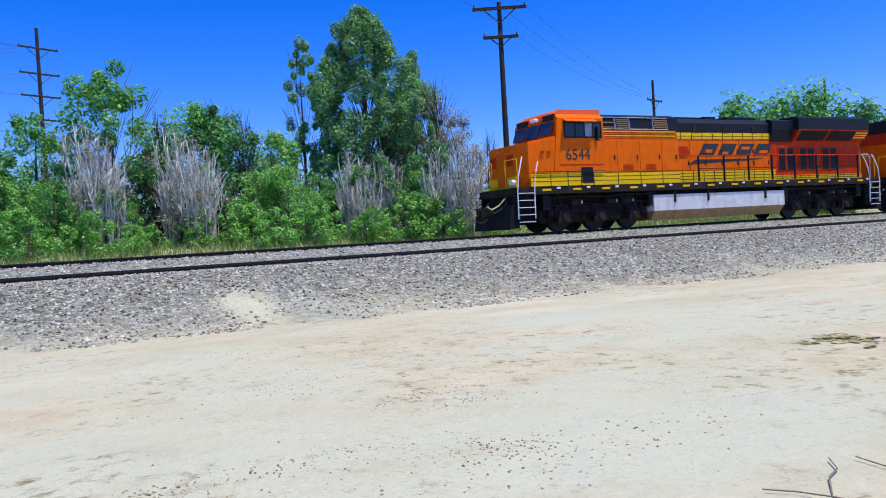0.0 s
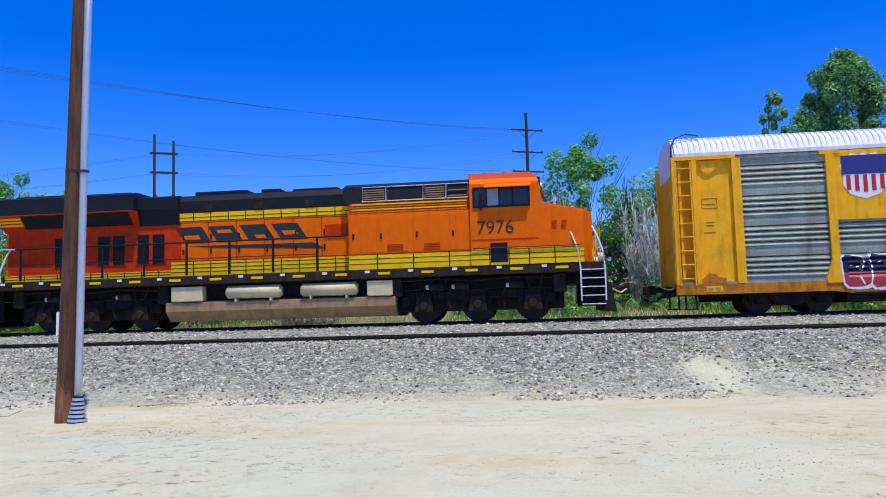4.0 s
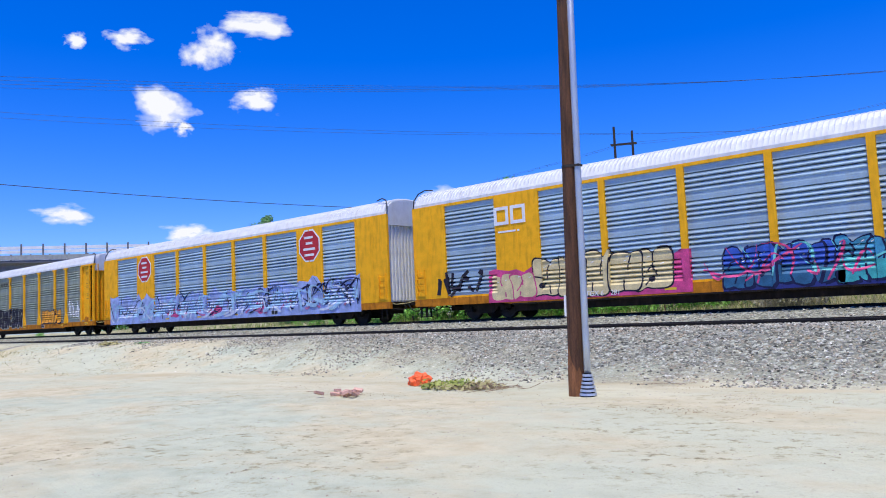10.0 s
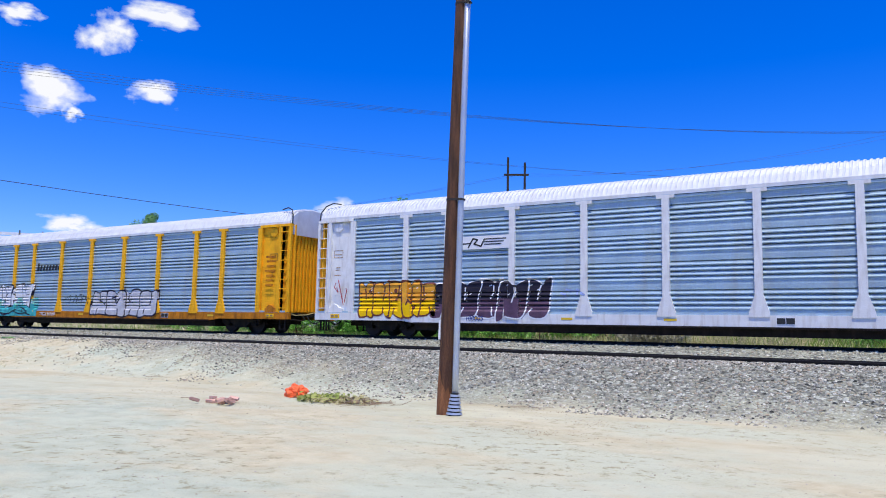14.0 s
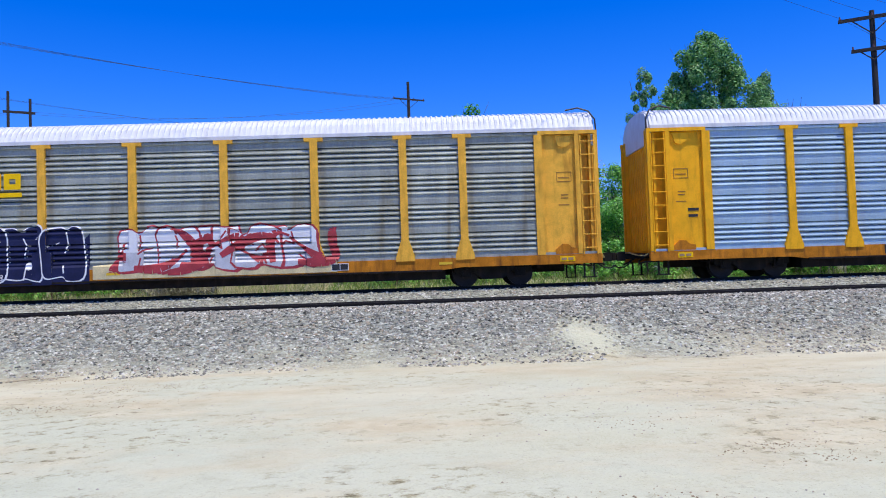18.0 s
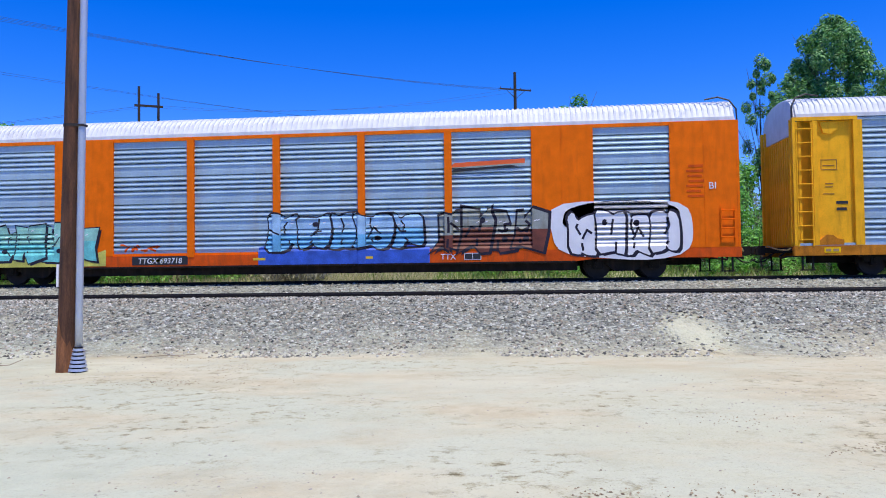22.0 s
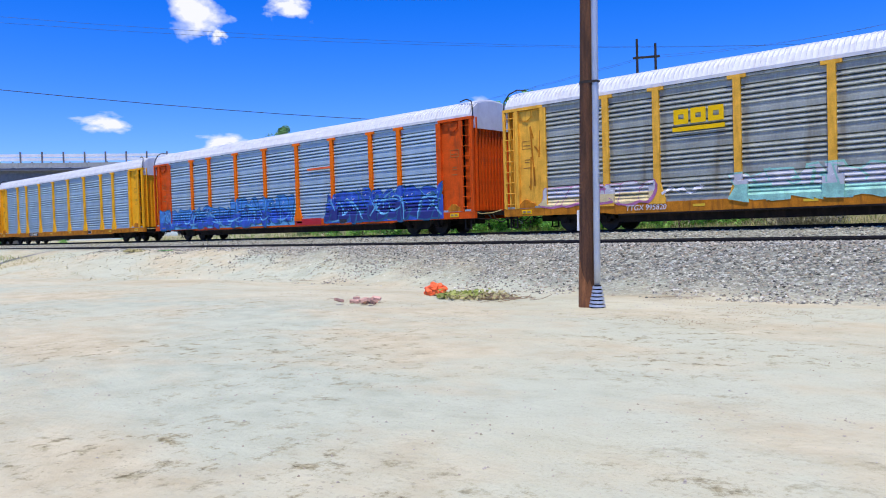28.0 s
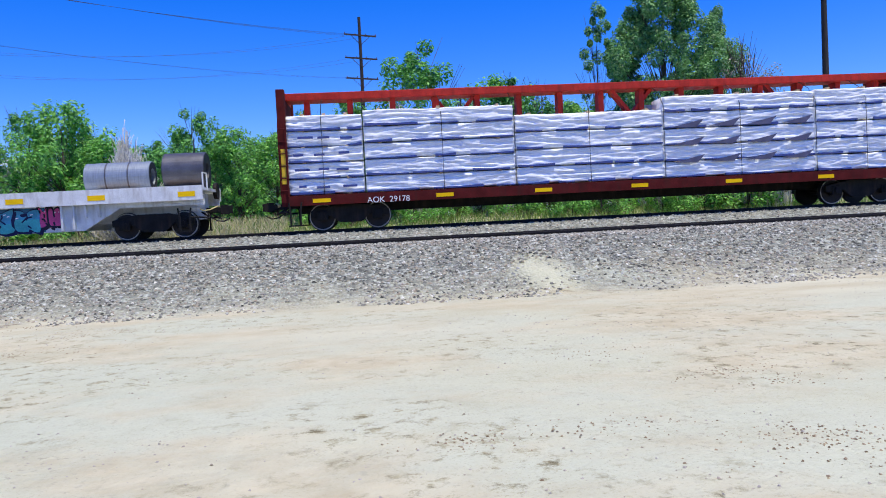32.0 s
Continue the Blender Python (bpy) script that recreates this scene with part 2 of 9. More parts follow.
    "g_aqua": dict(color=(0.16, 0.60, 0.56), rough=0.6, vary=0.25),
    "g_lavender": dict(color=(0.33, 0.42, 0.72), rough=0.6, vary=0.25),
    "g_blue": dict(color=(0.03, 0.10, 0.50), rough=0.6, vary=0.3),
    "g_sky": dict(color=(0.14, 0.42, 0.66), rough=0.6, vary=0.25),
    "g_azure": dict(color=(0.06, 0.25, 0.62), rough=0.6, vary=0.25),
    "g_deep": dict(color=(0.02, 0.12, 0.24), rough=0.6, vary=0.3),
    "g_water": dict(color=(0.05, 0.30, 0.46), rough=0.6, vary=0.3),
    "g_teal": dict(color=(0.05, 0.42, 0.42), rough=0.6, vary=0.3),
    "g_mint": dict(color=(0.30, 0.62, 0.50), rough=0.6, vary=0.25),
    "g_pink": dict(color=(0.62, 0.06, 0.22), rough=0.6, vary=0.3),
    "g_orange": dict(color=(0.85, 0.38, 0.02), rough=0.6, vary=0.2),
    "g_cream": dict(color=(0.70, 0.58, 0.30), rough=0.6, vary=0.2),
    "g_silver": dict(color=(0.58, 0.58, 0.60), rough=0.5, vary=0.15),
    "g_black": dict(color=(0.025, 0.022, 0.035), spec=0.2, rough=0.6, vary=0.3),
    "g_red": dict(color=(0.42, 0.04, 0.05), rough=0.6, vary=0.25),
    "g_yellow": dict(color=(0.62, 0.58, 0.10), rough=0.6, vary=0.25),
}.items():
    M[key] = mat(key, **args)


def glass(name):
    m = bpy.data.materials.new(name)
    m.use_nodes = True
    b = m.node_tree.nodes["Principled BSDF"]
    b.inputs["Base Color"].default_value = (0.03, 0.04, 0.05, 1)
    b.inputs["Roughness"].default_value = 0.04
    b.inputs["Specular IOR Level"].default_value = 0.35
    return m


M["glass"] = glass("glass")
M["glass_pale"] = mat("glass_pale", (0.30, 0.34, 0.38), rough=0.12, vary=0.1, bump=0)


def leaf_mat(name, a, b_, dry):
    m = bpy.data.materials.new(name)
    m.use_nodes = True
    n, l = m.node_tree.nodes, m.node_tree.links
    b = n["Principled BSDF"]
    g = n.new("ShaderNodeNewGeometry")
    r = n.new("ShaderNodeValToRGB")
    e = r.color_ramp.elements
    e[0].color, e[1].color = (*a, 1), (*b_, 1)
    x = e.new(0.93)
    x.color = (*b_, 1)
    e[-1].color = (*dry, 1)
    l.new(g.outputs["Random Per Island"], r.inputs[0])
    l.new(r.outputs[0], b.inputs["Base Color"])
    b.inputs["Roughness"].default_value = 0.55
    tr = n.new("ShaderNodeBsdfTranslucent")
    l.new(r.outputs[0], tr.inputs[0])
    mx = n.new("ShaderNodeMixShader")
    mx.inputs[0].default_value = 0.28
    l.new(b.outputs[0], mx.inputs[1])
    l.new(tr.outputs[0], mx.inputs[2])
    l.new(mx.outputs[0], n["Material Output"].inputs[0])
    return m


M["leaf"] = leaf_mat("leaf", (0.045, 0.20, 0.035), (0.27, 0.66, 0.13), (0.42, 0.62, 0.20))
M["leaf_poplar"] = leaf_mat("leaf_poplar", (0.045, 0.17, 0.05), (0.29, 0.58, 0.19), (0.54, 0.68, 0.38))
M["leaf_dark"] = leaf_mat("leaf_dark", (0.028, 0.14, 0.03), (0.17, 0.50, 0.11), (0.28, 0.44, 0.12))
M["leaf_pale"] = leaf_mat("leaf_pale", (0.065, 0.25, 0.04), (0.34, 0.74, 0.14), (0.50, 0.66, 0.22))
M["leaf_grey"] = leaf_mat("leaf_grey", (0.22, 0.23, 0.17), (0.42, 0.42, 0.33), (0.50, 0.48, 0.40))
M["grass_dry"] = leaf_mat("grass_dry", (0.30, 0.28, 0.10), (0.56, 0.50, 0.24), (0.68, 0.60, 0.36))
M["grass_pale"] = leaf_mat("grass_pale", (0.44, 0.42, 0.22), (0.66, 0.61, 0.38), (0.76, 0.70, 0.50))
M["weed"] = leaf_mat("weed", (0.20, 0.28, 0.04), (0.46, 0.50, 0.12), (0.62, 0.54, 0.26))
M["grass_green"] = leaf_mat("grass_green", (0.10, 0.20, 0.03), (0.28, 0.40, 0.09), (0.46, 0.44, 0.18))


def math_node(n, l, op, a, b):
    k = n.new("ShaderNodeMath")
    k.operation = op
    for i, v in enumerate((a, b)):
        if isinstance(v, (int, float)):
            k.inputs[i].default_value = v
        else:
            l.new(v, k.inputs[i])
    return k.outputs[0]


def ground_mat():
    """Pale packed sand with stains and pebbles; gravel on the bank; dry grass beyond the rails."""
    m = bpy.data.materials.new("ground")
    m.use_nodes = True
    n, l = m.node_tree.nodes, m.node_tree.links
    b = n["Principled BSDF"]
    tc = n.new("ShaderNodeTexCoord")
    sep = n.new("ShaderNodeSeparateXYZ")
    l.new(tc.outputs["Object"], sep.inputs[0])

    def tex(scale, detail=5, stretch=None, rough=0.55):
        t = n.new("ShaderNodeTexNoise")
        t.inputs["Scale"].default_value, t.inputs["Detail"].default_value, t.inputs["Roughness"].default_value = scale, detail, rough
        if stretch:
            mp = n.new("ShaderNodeMapping")
            mp.inputs["Scale"].default_value = stretch
            mp.inputs["Rotation"].default_value = (0, 0, radians(-8))
            l.new(tc.outputs["Object"], mp.inputs[0])
            l.new(mp.outputs[0], t.inputs[0])
        else:
            l.new(tc.outputs["Object"], t.inputs[0])
        return t.outputs[0]

    def ramp(src, *stops):
        r = n.new("ShaderNodeValToRGB")
        e = r.color_ramp.elements
        e[0].position, e[0].color = stops[0][0], (*stops[0][1], 1)
        e[1].position, e[1].color = stops[-1][0], (*stops[-1][1], 1)
        for p, c in stops[1:-1]:
            x = e.new(p)
            x.color = (*c, 1)
        l.new(src, r.inputs[0])
        return r.outputs[0]

    def mixc(fac, a, b2):
        k = n.new("ShaderNodeMix")
        k.data_type = "RGBA"
        l.new(fac, k.inputs[0])
        l.new(a, k.inputs[6])
        l.new(b2, k.inputs[7])
        return k.outputs[2]

    def rng(src, a, c, lo=0.0, hi=1.0):
        k = n.new("ShaderNodeMapRange")
        k.inputs[1].default_value, k.inputs[2].default_value, k.inputs[3].default_value, k.inputs[4].default_value = a, c, lo, hi
        l.new(src, k.inputs[0])
        return k.outputs[0]

    sand = ramp(tex(0.22, 6, (0.5, 1.1, 1)), (0.34, (0.47, 0.40, 0.235)), (0.43, (0.59, 0.53, 0.345)), (0.50, (0.555, 0.535, 0.39)), (0.56, (0.60, 0.575, 0.425)), (0.63, (0.64, 0.585, 0.395)), (0.72, (0.52, 0.455, 0.28)))
    ruts = ramp(tex(1.1, 9, (0.8, 1.0, 1), 0.70), (0.32, (0.33, 0.27, 0.15)), (0.41, (0.56, 0.51, 0.35)), (0.54, (0.64, 0.605, 0.445)), (0.62, (0.555, 0.525, 0.39)), (0.7, (0.61, 0.565, 0.39)))
    half = n.new("ShaderNodeValue")
    half.outputs[0].default_value = 0.5
    sand = mixc(half.outputs[0], sand, ruts)
    grit = ramp(tex(45, 4, None, 0.7), (0.33, (0.203, 0.172, 0.100)), (0.40, (0.542, 0.507, 0.359)), (0.7, (0.627, 0.602, 0.467)))
    gfac = n.new("ShaderNodeValue")
    gfac.outputs[0].default_value = 0.45
    sand = mixc(gfac.outputs[0], sand, grit)
    cool = ramp(tex(2.2, 6, (0.8, 1.0, 1)), (0.35, (0.41, 0.425, 0.325)), (0.65, (0.545, 0.55, 0.42)))
    west = rng(math_node(n, l, "ADD", sep.outputs[0], math_node(n, l, "MULTIPLY", tex(0.25, 3), 10.0)), 5.0, -3.0)
    sand = mixc(math_node(n, l, "MULTIPLY", west, rng(tex(0.16, 5, None, 0.6), 0.36, 0.60, 0.15, 0.9)), sand, cool)
    warm = ramp(tex(1.6, 7, None, 0.65), (0.36, (0.52, 0.415, 0.26)), (0.62, (0.66, 0.555, 0.375)))
    sand = mixc(rng(tex(0.27, 6, (0.75, 1.15, 1), 0.62), 0.46, 0.60, 0.0, 0.85), sand, warm)
    speck = ramp(tex(30, 3, None, 0.6), (0.3, (0.20, 0.17, 0.11)), (0.6, (0.42, 0.37, 0.27)))
    sand = mixc(math_node(n, l, "MULTIPLY", rng(tex(15, 4, None, 0.72), 0.57, 0.65), rng(tex(0.6, 5, None, 0.65), 0.44, 0.62, 0.1, 0.85)), sand, speck)
    soil = ramp(tex(9, 5, None, 0.7), (0.38, (0.15, 0.12, 0.06)), (0.55, (0.38, 0.32, 0.19)), (0.7, (0.55, 0.49, 0.34)))
    clots = math_node(n, l, "MULTIPLY", rng(tex(3.4, 9, None, 0.76), 0.53, 0.62), rng(tex(0.28, 5), 0.44, 0.56))
    sand = mixc(clots, sand, soil)
    tan = ramp(tex(0.5, 7, (0.4, 1.0, 1), 0.65), (0.40, (0.50, 0.40, 0.245)), (0.6, (0.66, 0.58, 0.41)))
    band = math_node(n, l, "MULTIPLY", rng(sep.outputs[1], 9.5, 12.5), rng(tex(0.16, 5), 0.40, 0.58, 0.0, 0.8))
    band = math_node(n, l, "MULTIPLY", band, rng(sep.outputs[1], 16.2, 15.2))
    sand = mixc(band, sand, tan)
    cells = []
    for scale in (13.0, 27.0):
        v = n.new("ShaderNodeTexVoronoi")
        v.inputs["Scale"].default_value = scale
        l.new(tc.outputs["Object"], v.inputs["Vector"])
        sx = n.new("ShaderNodeSeparateXYZ")
        l.new(v.outputs["Color"], sx.inputs[0])
        cells.append((v.outputs["Distance"], sx.outputs[0]))
    gravel = ramp(cells[0][1], (0.0, (0.03, 0.03, 0.025)), (0.28, (0.15, 0.15, 0.12)), (0.5, (0.38, 0.375, 0.30)), (0.66, (0.33, 0.27, 0.175)), (0.78, (0.52, 0.505, 0.41)), (1.0, (0.85, 0.82, 0.69)))
    gravel1 = ramp(cells[1][1], (0.0, (0.08, 0.08, 0.075)), (0.4, (0.27, 0.265, 0.23)), (0.7, (0.42, 0.41, 0.36)), (1.0, (0.62, 0.60, 0.54)))
    gfac1 = n.new("ShaderNodeValue")
    gfac1.outputs[0].default_value = 0.3
    gravel = mixc(gfac1.outputs[0], gravel, gravel1)
    gravel2 = ramp(tex(0.8, 4), (0.35, (0.25, 0.245, 0.21)), (0.65, (0.47, 0.45, 0.38)))
    gfac2 = n.new("ShaderNodeValue")
    gfac2.outputs[0].default_value = 0.2
    gravel = mixc(gfac2.outputs[0], gravel, gravel2)
    grass = ramp(tex(0.6, 6), (0.3, (0.32, 0.31, 0.13)), (0.45, (0.54, 0.48, 0.27)), (0.65, (0.66, 0.59, 0.39)))
    wob = math_node(n, l, "MULTIPLY", math_node(n, l, "SUBTRACT", tex(0.7, 6, None, 0.65), 0.5), 4.2)
    y = math_node(n, l, "ADD", sep.outputs[1], wob)
    f1 = rng(math_node(n, l, "SUBTRACT", y, rng(sep.outputs[0], -9.0, -28.0, 0.0, 3.0)), 15.0, 17.2)
    ex = math_node(n, l, "DIVIDE", math_node(n, l, "SUBTRACT", sep.outputs[0], 3.5), 0.8)
    ey = math_node(n, l, "DIVIDE", math_node(n, l, "SUBTRACT", sep.outputs[1], 16.5), 1.5)
    heap = math_node(n, l, "ADD", math_node(n, l, "MULTIPLY", ex, ex), math_node(n, l, "MULTIPLY", ey, ey))
    heap = math_node(n, l, "ADD", heap, math_node(n, l, "MULTIPLY", wob, 0.45))
    f1 = math_node(n, l, "MULTIPLY", f1, rng(heap, 0.0, 1.2))
    col = mixc(f1, sand, gravel)
    sx_ = math_node(n, l, "DIVIDE", math_node(n, l, "ADD", sep.outputs[0], 11.5), 1.7)
    sy_ = math_node(n, l, "DIVIDE", math_node(n, l, "ADD", sep.outputs[1], 0.5), 0.85)
    spot = math_node(n, l, "ADD", math_node(n, l, "ADD", math_node(n, l, "MULTIPLY", sx_, sx_), math_node(n, l, "MULTIPLY", sy_, sy_)), math_node(n, l, "MULTIPLY", wob, 0.35))
    col = mixc(math_node(n, l, "MULTIPLY", rng(spot, 1.25, 0.55), rng(tex(4.5, 7, None, 0.75), 0.44, 0.56, 0.05, 0.85)), col, soil)
    f2 = rng(y, 30.5, 32.0)
    col = mixc(f2, col, grass)
    # grass verge by the road, left of the open sand
    vx = math_node(n, l, "ADD", math_node(n, l, "MULTIPLY", sep.outputs[0], -1.0), math_node(n, l, "MULTIPLY", wob, 1.5))
    f3 = math_node(n, l, "MULTIPLY", rng(vx, 40, 46), rng(y, 4.5, 7.5))
    f3 = math_node(n, l, "MULTIPLY", f3, rng(y, 18.5, 16.5))
    f3 = math_node(n, l, "MULTIPLY", f3, 0.35)
    col = mixc(f3, col, grass)
    f4 = rng(y, -9.5, -12.0)
    col = mixc(f4, col, grass)
    tint = n.new("ShaderNodeMix")
    tint.data_type, tint.blend_type = "RGBA", "MULTIPLY"
    tint.inputs[0].default_value = 1.0
    tint.inputs[7].default_value = (0.94, 1.0, 0.98, 1)
    l.new(col, tint.inputs[6])
    l.new(tint.outputs[2], b.inputs["Base Color"])
    b.inputs["Roughness"].default_value = 0.95
    b.inputs["Specular IOR Level"].default_value = 0.15
    h = math_node(n, l, "ADD", tex(12, 6, None, 0.7), math_node(n, l, "MULTIPLY", tex(1.5, 4), 2.0))
    h = math_node(n, l, "SUBTRACT", h, math_node(n, l, "MULTIPLY", math_node(n, l, "MULTIPLY", cells[0][0], f1), 14.0))
    bp = n.new("ShaderNodeBump")
    bp.inputs["Strength"].default_value, bp.inputs["Distance"].default_value = 0.5, 0.05
    l.new(h, bp.inputs["Height"])
    l.new(bp.outputs[0], b.inputs["Normal"])
    return m


M["ground"] = ground_mat()
M["asphalt"] = mat("asphalt", (0.40, 0.39, 0.40), rough=0.9, vary=0.12, scale=0.6, fine=25, bump=0.3, dirt=(0.45, 0.40, 0.33), dirt_amount=0.5)


# ---- mesh helpers ----
def box(bm, x0, x1, y0, y1, z0, z1, bevel=0.0):
    g = bmesh.ops.create_cube(bm, size=1)
    for v in g["verts"]:
        v.co = Vector((x0 + (v.co.x + 0.5) * (x1 - x0), y0 + (v.co.y + 0.5) * (y1 - y0), z0 + (v.co.z + 0.5) * (z1 - z0)))
    if bevel:
        es = list({e for v in g["verts"] for e in v.link_edges})
        bmesh.ops.bevel(bm, geom=es, offset=bevel, segments=2, affect="EDGES", profile=0.5)


def cyl(bm, a, b, r, r2=None, seg=10, caps=True):
    a, b = Vector(a), Vector(b)
    d = b - a
    q = d.to_track_quat("Z", "Y").to_matrix().to_4x4()
    bmesh.ops.create_cone(bm, cap_ends=caps, segments=seg, radius1=r, radius2=r if r2 is None else r2, depth=d.length, matrix=Matrix.Translation((a + b) / 2) @ q)


def tube(bm, pts, r, seg=6):
    """One bent round bar through pts."""
    pts = [Vector(p) for p in pts]
    rings = []
    for i, p in enumerate(pts):
        d = (pts[min(i + 1, len(pts) - 1)] - pts[max(i - 1, 0)]).normalized()
        u = d.cross(Vector((0, 0, 1)))
        u = u.normalized() if u.length > 0.05 else Vector((1, 0, 0))
        w = d.cross(u).normalized()
        rings.append([bm.verts.new(p + (u * math.cos(2 * math.pi * k / seg) + w * math.sin(2 * math.pi * k / seg)) * r) for k in range(seg)])
    for a, b in zip(rings, rings[1:]):
        for k in range(seg):
            bm.faces.new((a[k], a[(k + 1) % seg], b[(k + 1) % seg], b[k]))
    bm.faces.new(rings[0])
    bm.faces.new(rings[-1][::-1])


def prism(bm, outline, y0, y1):
    """An outline in x and z, drawn out from y0 to y1."""
    f = [bm.verts.new((x, y0, z)) for x, z in outline]
    k = [bm.verts.new((x, y1, z)) for x, z in outline]
    n = len(f)
    bm.faces.new(f)
    bm.faces.new(k[::-1])
    for i in range(n):
        bm.faces.new((f[i], k[i], k[(i + 1) % n], f[(i + 1) % n]))


def section(bm, outline, x0, x1):
    """An outline in y and z, drawn out from x0 to x1."""
    f = [bm.verts.new((x0, y, z)) for y, z in outline]
    k = [bm.verts.new((x1, y, z)) for y, z in outline]
    n = len(f)
    bm.faces.new(f)
    bm.faces.new(k[::-1])
    for i in range(n):
        bm.faces.new((f[i], f[(i + 1) % n], k[(i + 1) % n], k[i]))


def to_mesh(name, bm, smooth=False):
    bmesh.ops.recalc_face_normals(bm, faces=bm.faces)
    me = bpy.data.meshes.new(name)
    bm.to_mesh(me)
    bm.free()
    if smooth:
        me.shade_smooth()
    return me


def part(name, bm, material, parent, label="", smooth=False):
    if name == "graffiti":
        bmesh.ops.remove_doubles(bm, verts=bm.verts, dist=2e-5)
    me = to_mesh(name, bm, smooth)
    me.materials.append(material)
    ob = new(name, me)
    ob.parent = parent
    if label:
        tagged(ob, label)
    return ob


def piece(name, me, material, parent, m=None, label=""):
    """One more object on a shared mesh, with its own material."""
    ob = new(name, me)
    if not me.materials:
        me.materials.append(None)
    ob.material_slots[0].link = "OBJECT"
    ob.material_slots[0].material = material
    ob.parent = parent
    if m is not None:
        ob.matrix_basis = m
    if label:
        tagged(ob, label)
    return ob


def thing(name, label, category, group="", kind="", m=None):
    ob = new(name)
    tagged(ob, label, category, group, kind)
    if m is not None:
        ob.matrix_basis = m
    return ob


def solid(name, bm, material, label, category, group="", kind="", smooth=False, m=None):
    ob = part(name, bm, material, None, smooth=smooth)
    tagged(ob, label, category, group, kind)
    if m is not None:
        ob.matrix_basis = m
    return ob


def at(x, y, z, sx=1, sy=1, sz=1, rz=0):
    return Matrix.LocRotScale((x, y, z), Euler((0, 0, radians(rz))), (sx, sy, sz))


def lettering(text, size, x, z, y, material, parent, name="lettering", shear=0.0, label="", stretch=1.0, flip=False):
    """Words on a side that faces -y (or +y when flipped), set proud of it."""
    cu = bpy.data.curves.new(name, "FONT")
    cu.body, cu.size, cu.shear, cu.extrude = text, size, shear, 0.004
    cu.align_x = "CENTER"
    tmp = bpy.data.objects.new(name, cu)
    me = bpy.data.meshes.new_from_object(tmp)
    bpy.data.objects.remove(tmp)
    ob = new(name, me)
    me.materials.clear()
    me.materials.append(material)
    ob.parent = parent
    ob.matrix_basis = Matrix.LocRotScale((x, y, z), Euler((radians(90), 0, radians(180) if flip else 0)), (stretch, 1, 1))
    if label:
        tagged(ob, label)
    return ob


# ---- ground and track ----
RAIL_NEAR, RAIL_TRAIN = 1.125, 1.42     # heights of the rail tops
Y_NEAR, Y_TRAIN = 21.25, 26.08           # centre lines of the two tracks
BEND, RADIUS = -98.0, 330.0            # where the train's track starts to curve away


def track_point(x):
    """Centre line of the train's track by the distance x along it: place and heading."""
    if x >= BEND:
        return x, Y_TRAIN, 0.0
    a = (BEND - x) / RADIUS
    return BEND - RADIUS * math.sin(a), Y_TRAIN + RADIUS * (1 - math.cos(a)), -math.degrees(a)


def ground_height(x, y):
    base = 0.05 * noise.noise(Vector((x * 0.25, y * 0.25, 0))) + 0.02 * noise.noise(Vector((x * 1.1, y * 1.1, 3)))
    if y > 30:
        base *= 3
    toe = 15.3 - 4.5 * min(max((-26 - x) / 16, 0), 1)
    k = min(max((y - toe) / (19.2 - toe), 0), 1)
    bank = 1.03 * k * k * (3 - 2 * k)
    if y > 23:
        bank = min(bank + 0.28 * min((y - 23) / 1.6, 1), 1.31)
    if y > 28.4:
        k = min((y - 28.4) / 1.6, 1)
        rise = 1.0 + 0.75 * min(max((y - 31) / 8, 0), 1) * min(max((x + 100) / 25, 0), 1)
        bank = 1.31 + (rise - 1.31) * k
    d = math.hypot(x - 3.5, (y - 16.9) * 0.8)
    bump_ = 0.22 * math.exp(-(d / 0.7) ** 2)
    d2 = math.hypot(x + 62, y - 9)
    verge = 0.25 * math.exp(-(d2 / 9) ** 2)
    flat = 0.2 if 15.5 < y < 30 else 1.0
    return base * flat + bank + bump_ + verge


def steps(*runs):
    out = [runs[0][0]]
    for a, b, d in runs:
        k = max(1, round((b - a) / d))
        out += [a + (b - a) * (i + 1) / k for i in range(k)]
    return out


def build_ground():
    xs = steps((-3000, -600, 300), (-600, -130, 25), (-130, -45, 2.5), (-45, 40, 0.5), (40, 110, 3), (110, 600, 30), (600, 3000, 300))
    ys = steps((-3000, -300, 300), (-300, -30, 15), (-30, 2, 1.5), (2, 31, 0.4), (31, 70, 2.5), (70, 300, 12), (300, 4200, 300))
    verts = [(x, y, ground_height(x, y)) for y in ys for x in xs]
    nx = len(xs)
    faces = [(j * nx + i, j * nx + i + 1, (j + 1) * nx + i + 1, (j + 1) * nx + i) for j in range(len(ys) - 1) for i in range(nx - 1)]
    me = bpy.data.meshes.new("ground")
    me.from_pydata(verts, [], faces)
    me.materials.append(M["ground"])
    me.shade_smooth()
    tagged(new("ground", me), "pale packed sandy ground with gravel and dry grass", "ground", kind="structure")


build_ground()

RAIL_SHAPE = [(-0.07, -0.17), (0.07, -0.17), (0.07, -0.15), (0.012, -0.13), (0.012, -0.05), (0.037, -0.035), (0.037, -0.004), (0.03, 0), (-0.03, 0), (-0.037, -0.004), (-0.037, -0.035), (-0.012, -0.05), (-0.012, -0.13), (-0.07, -0.15)]


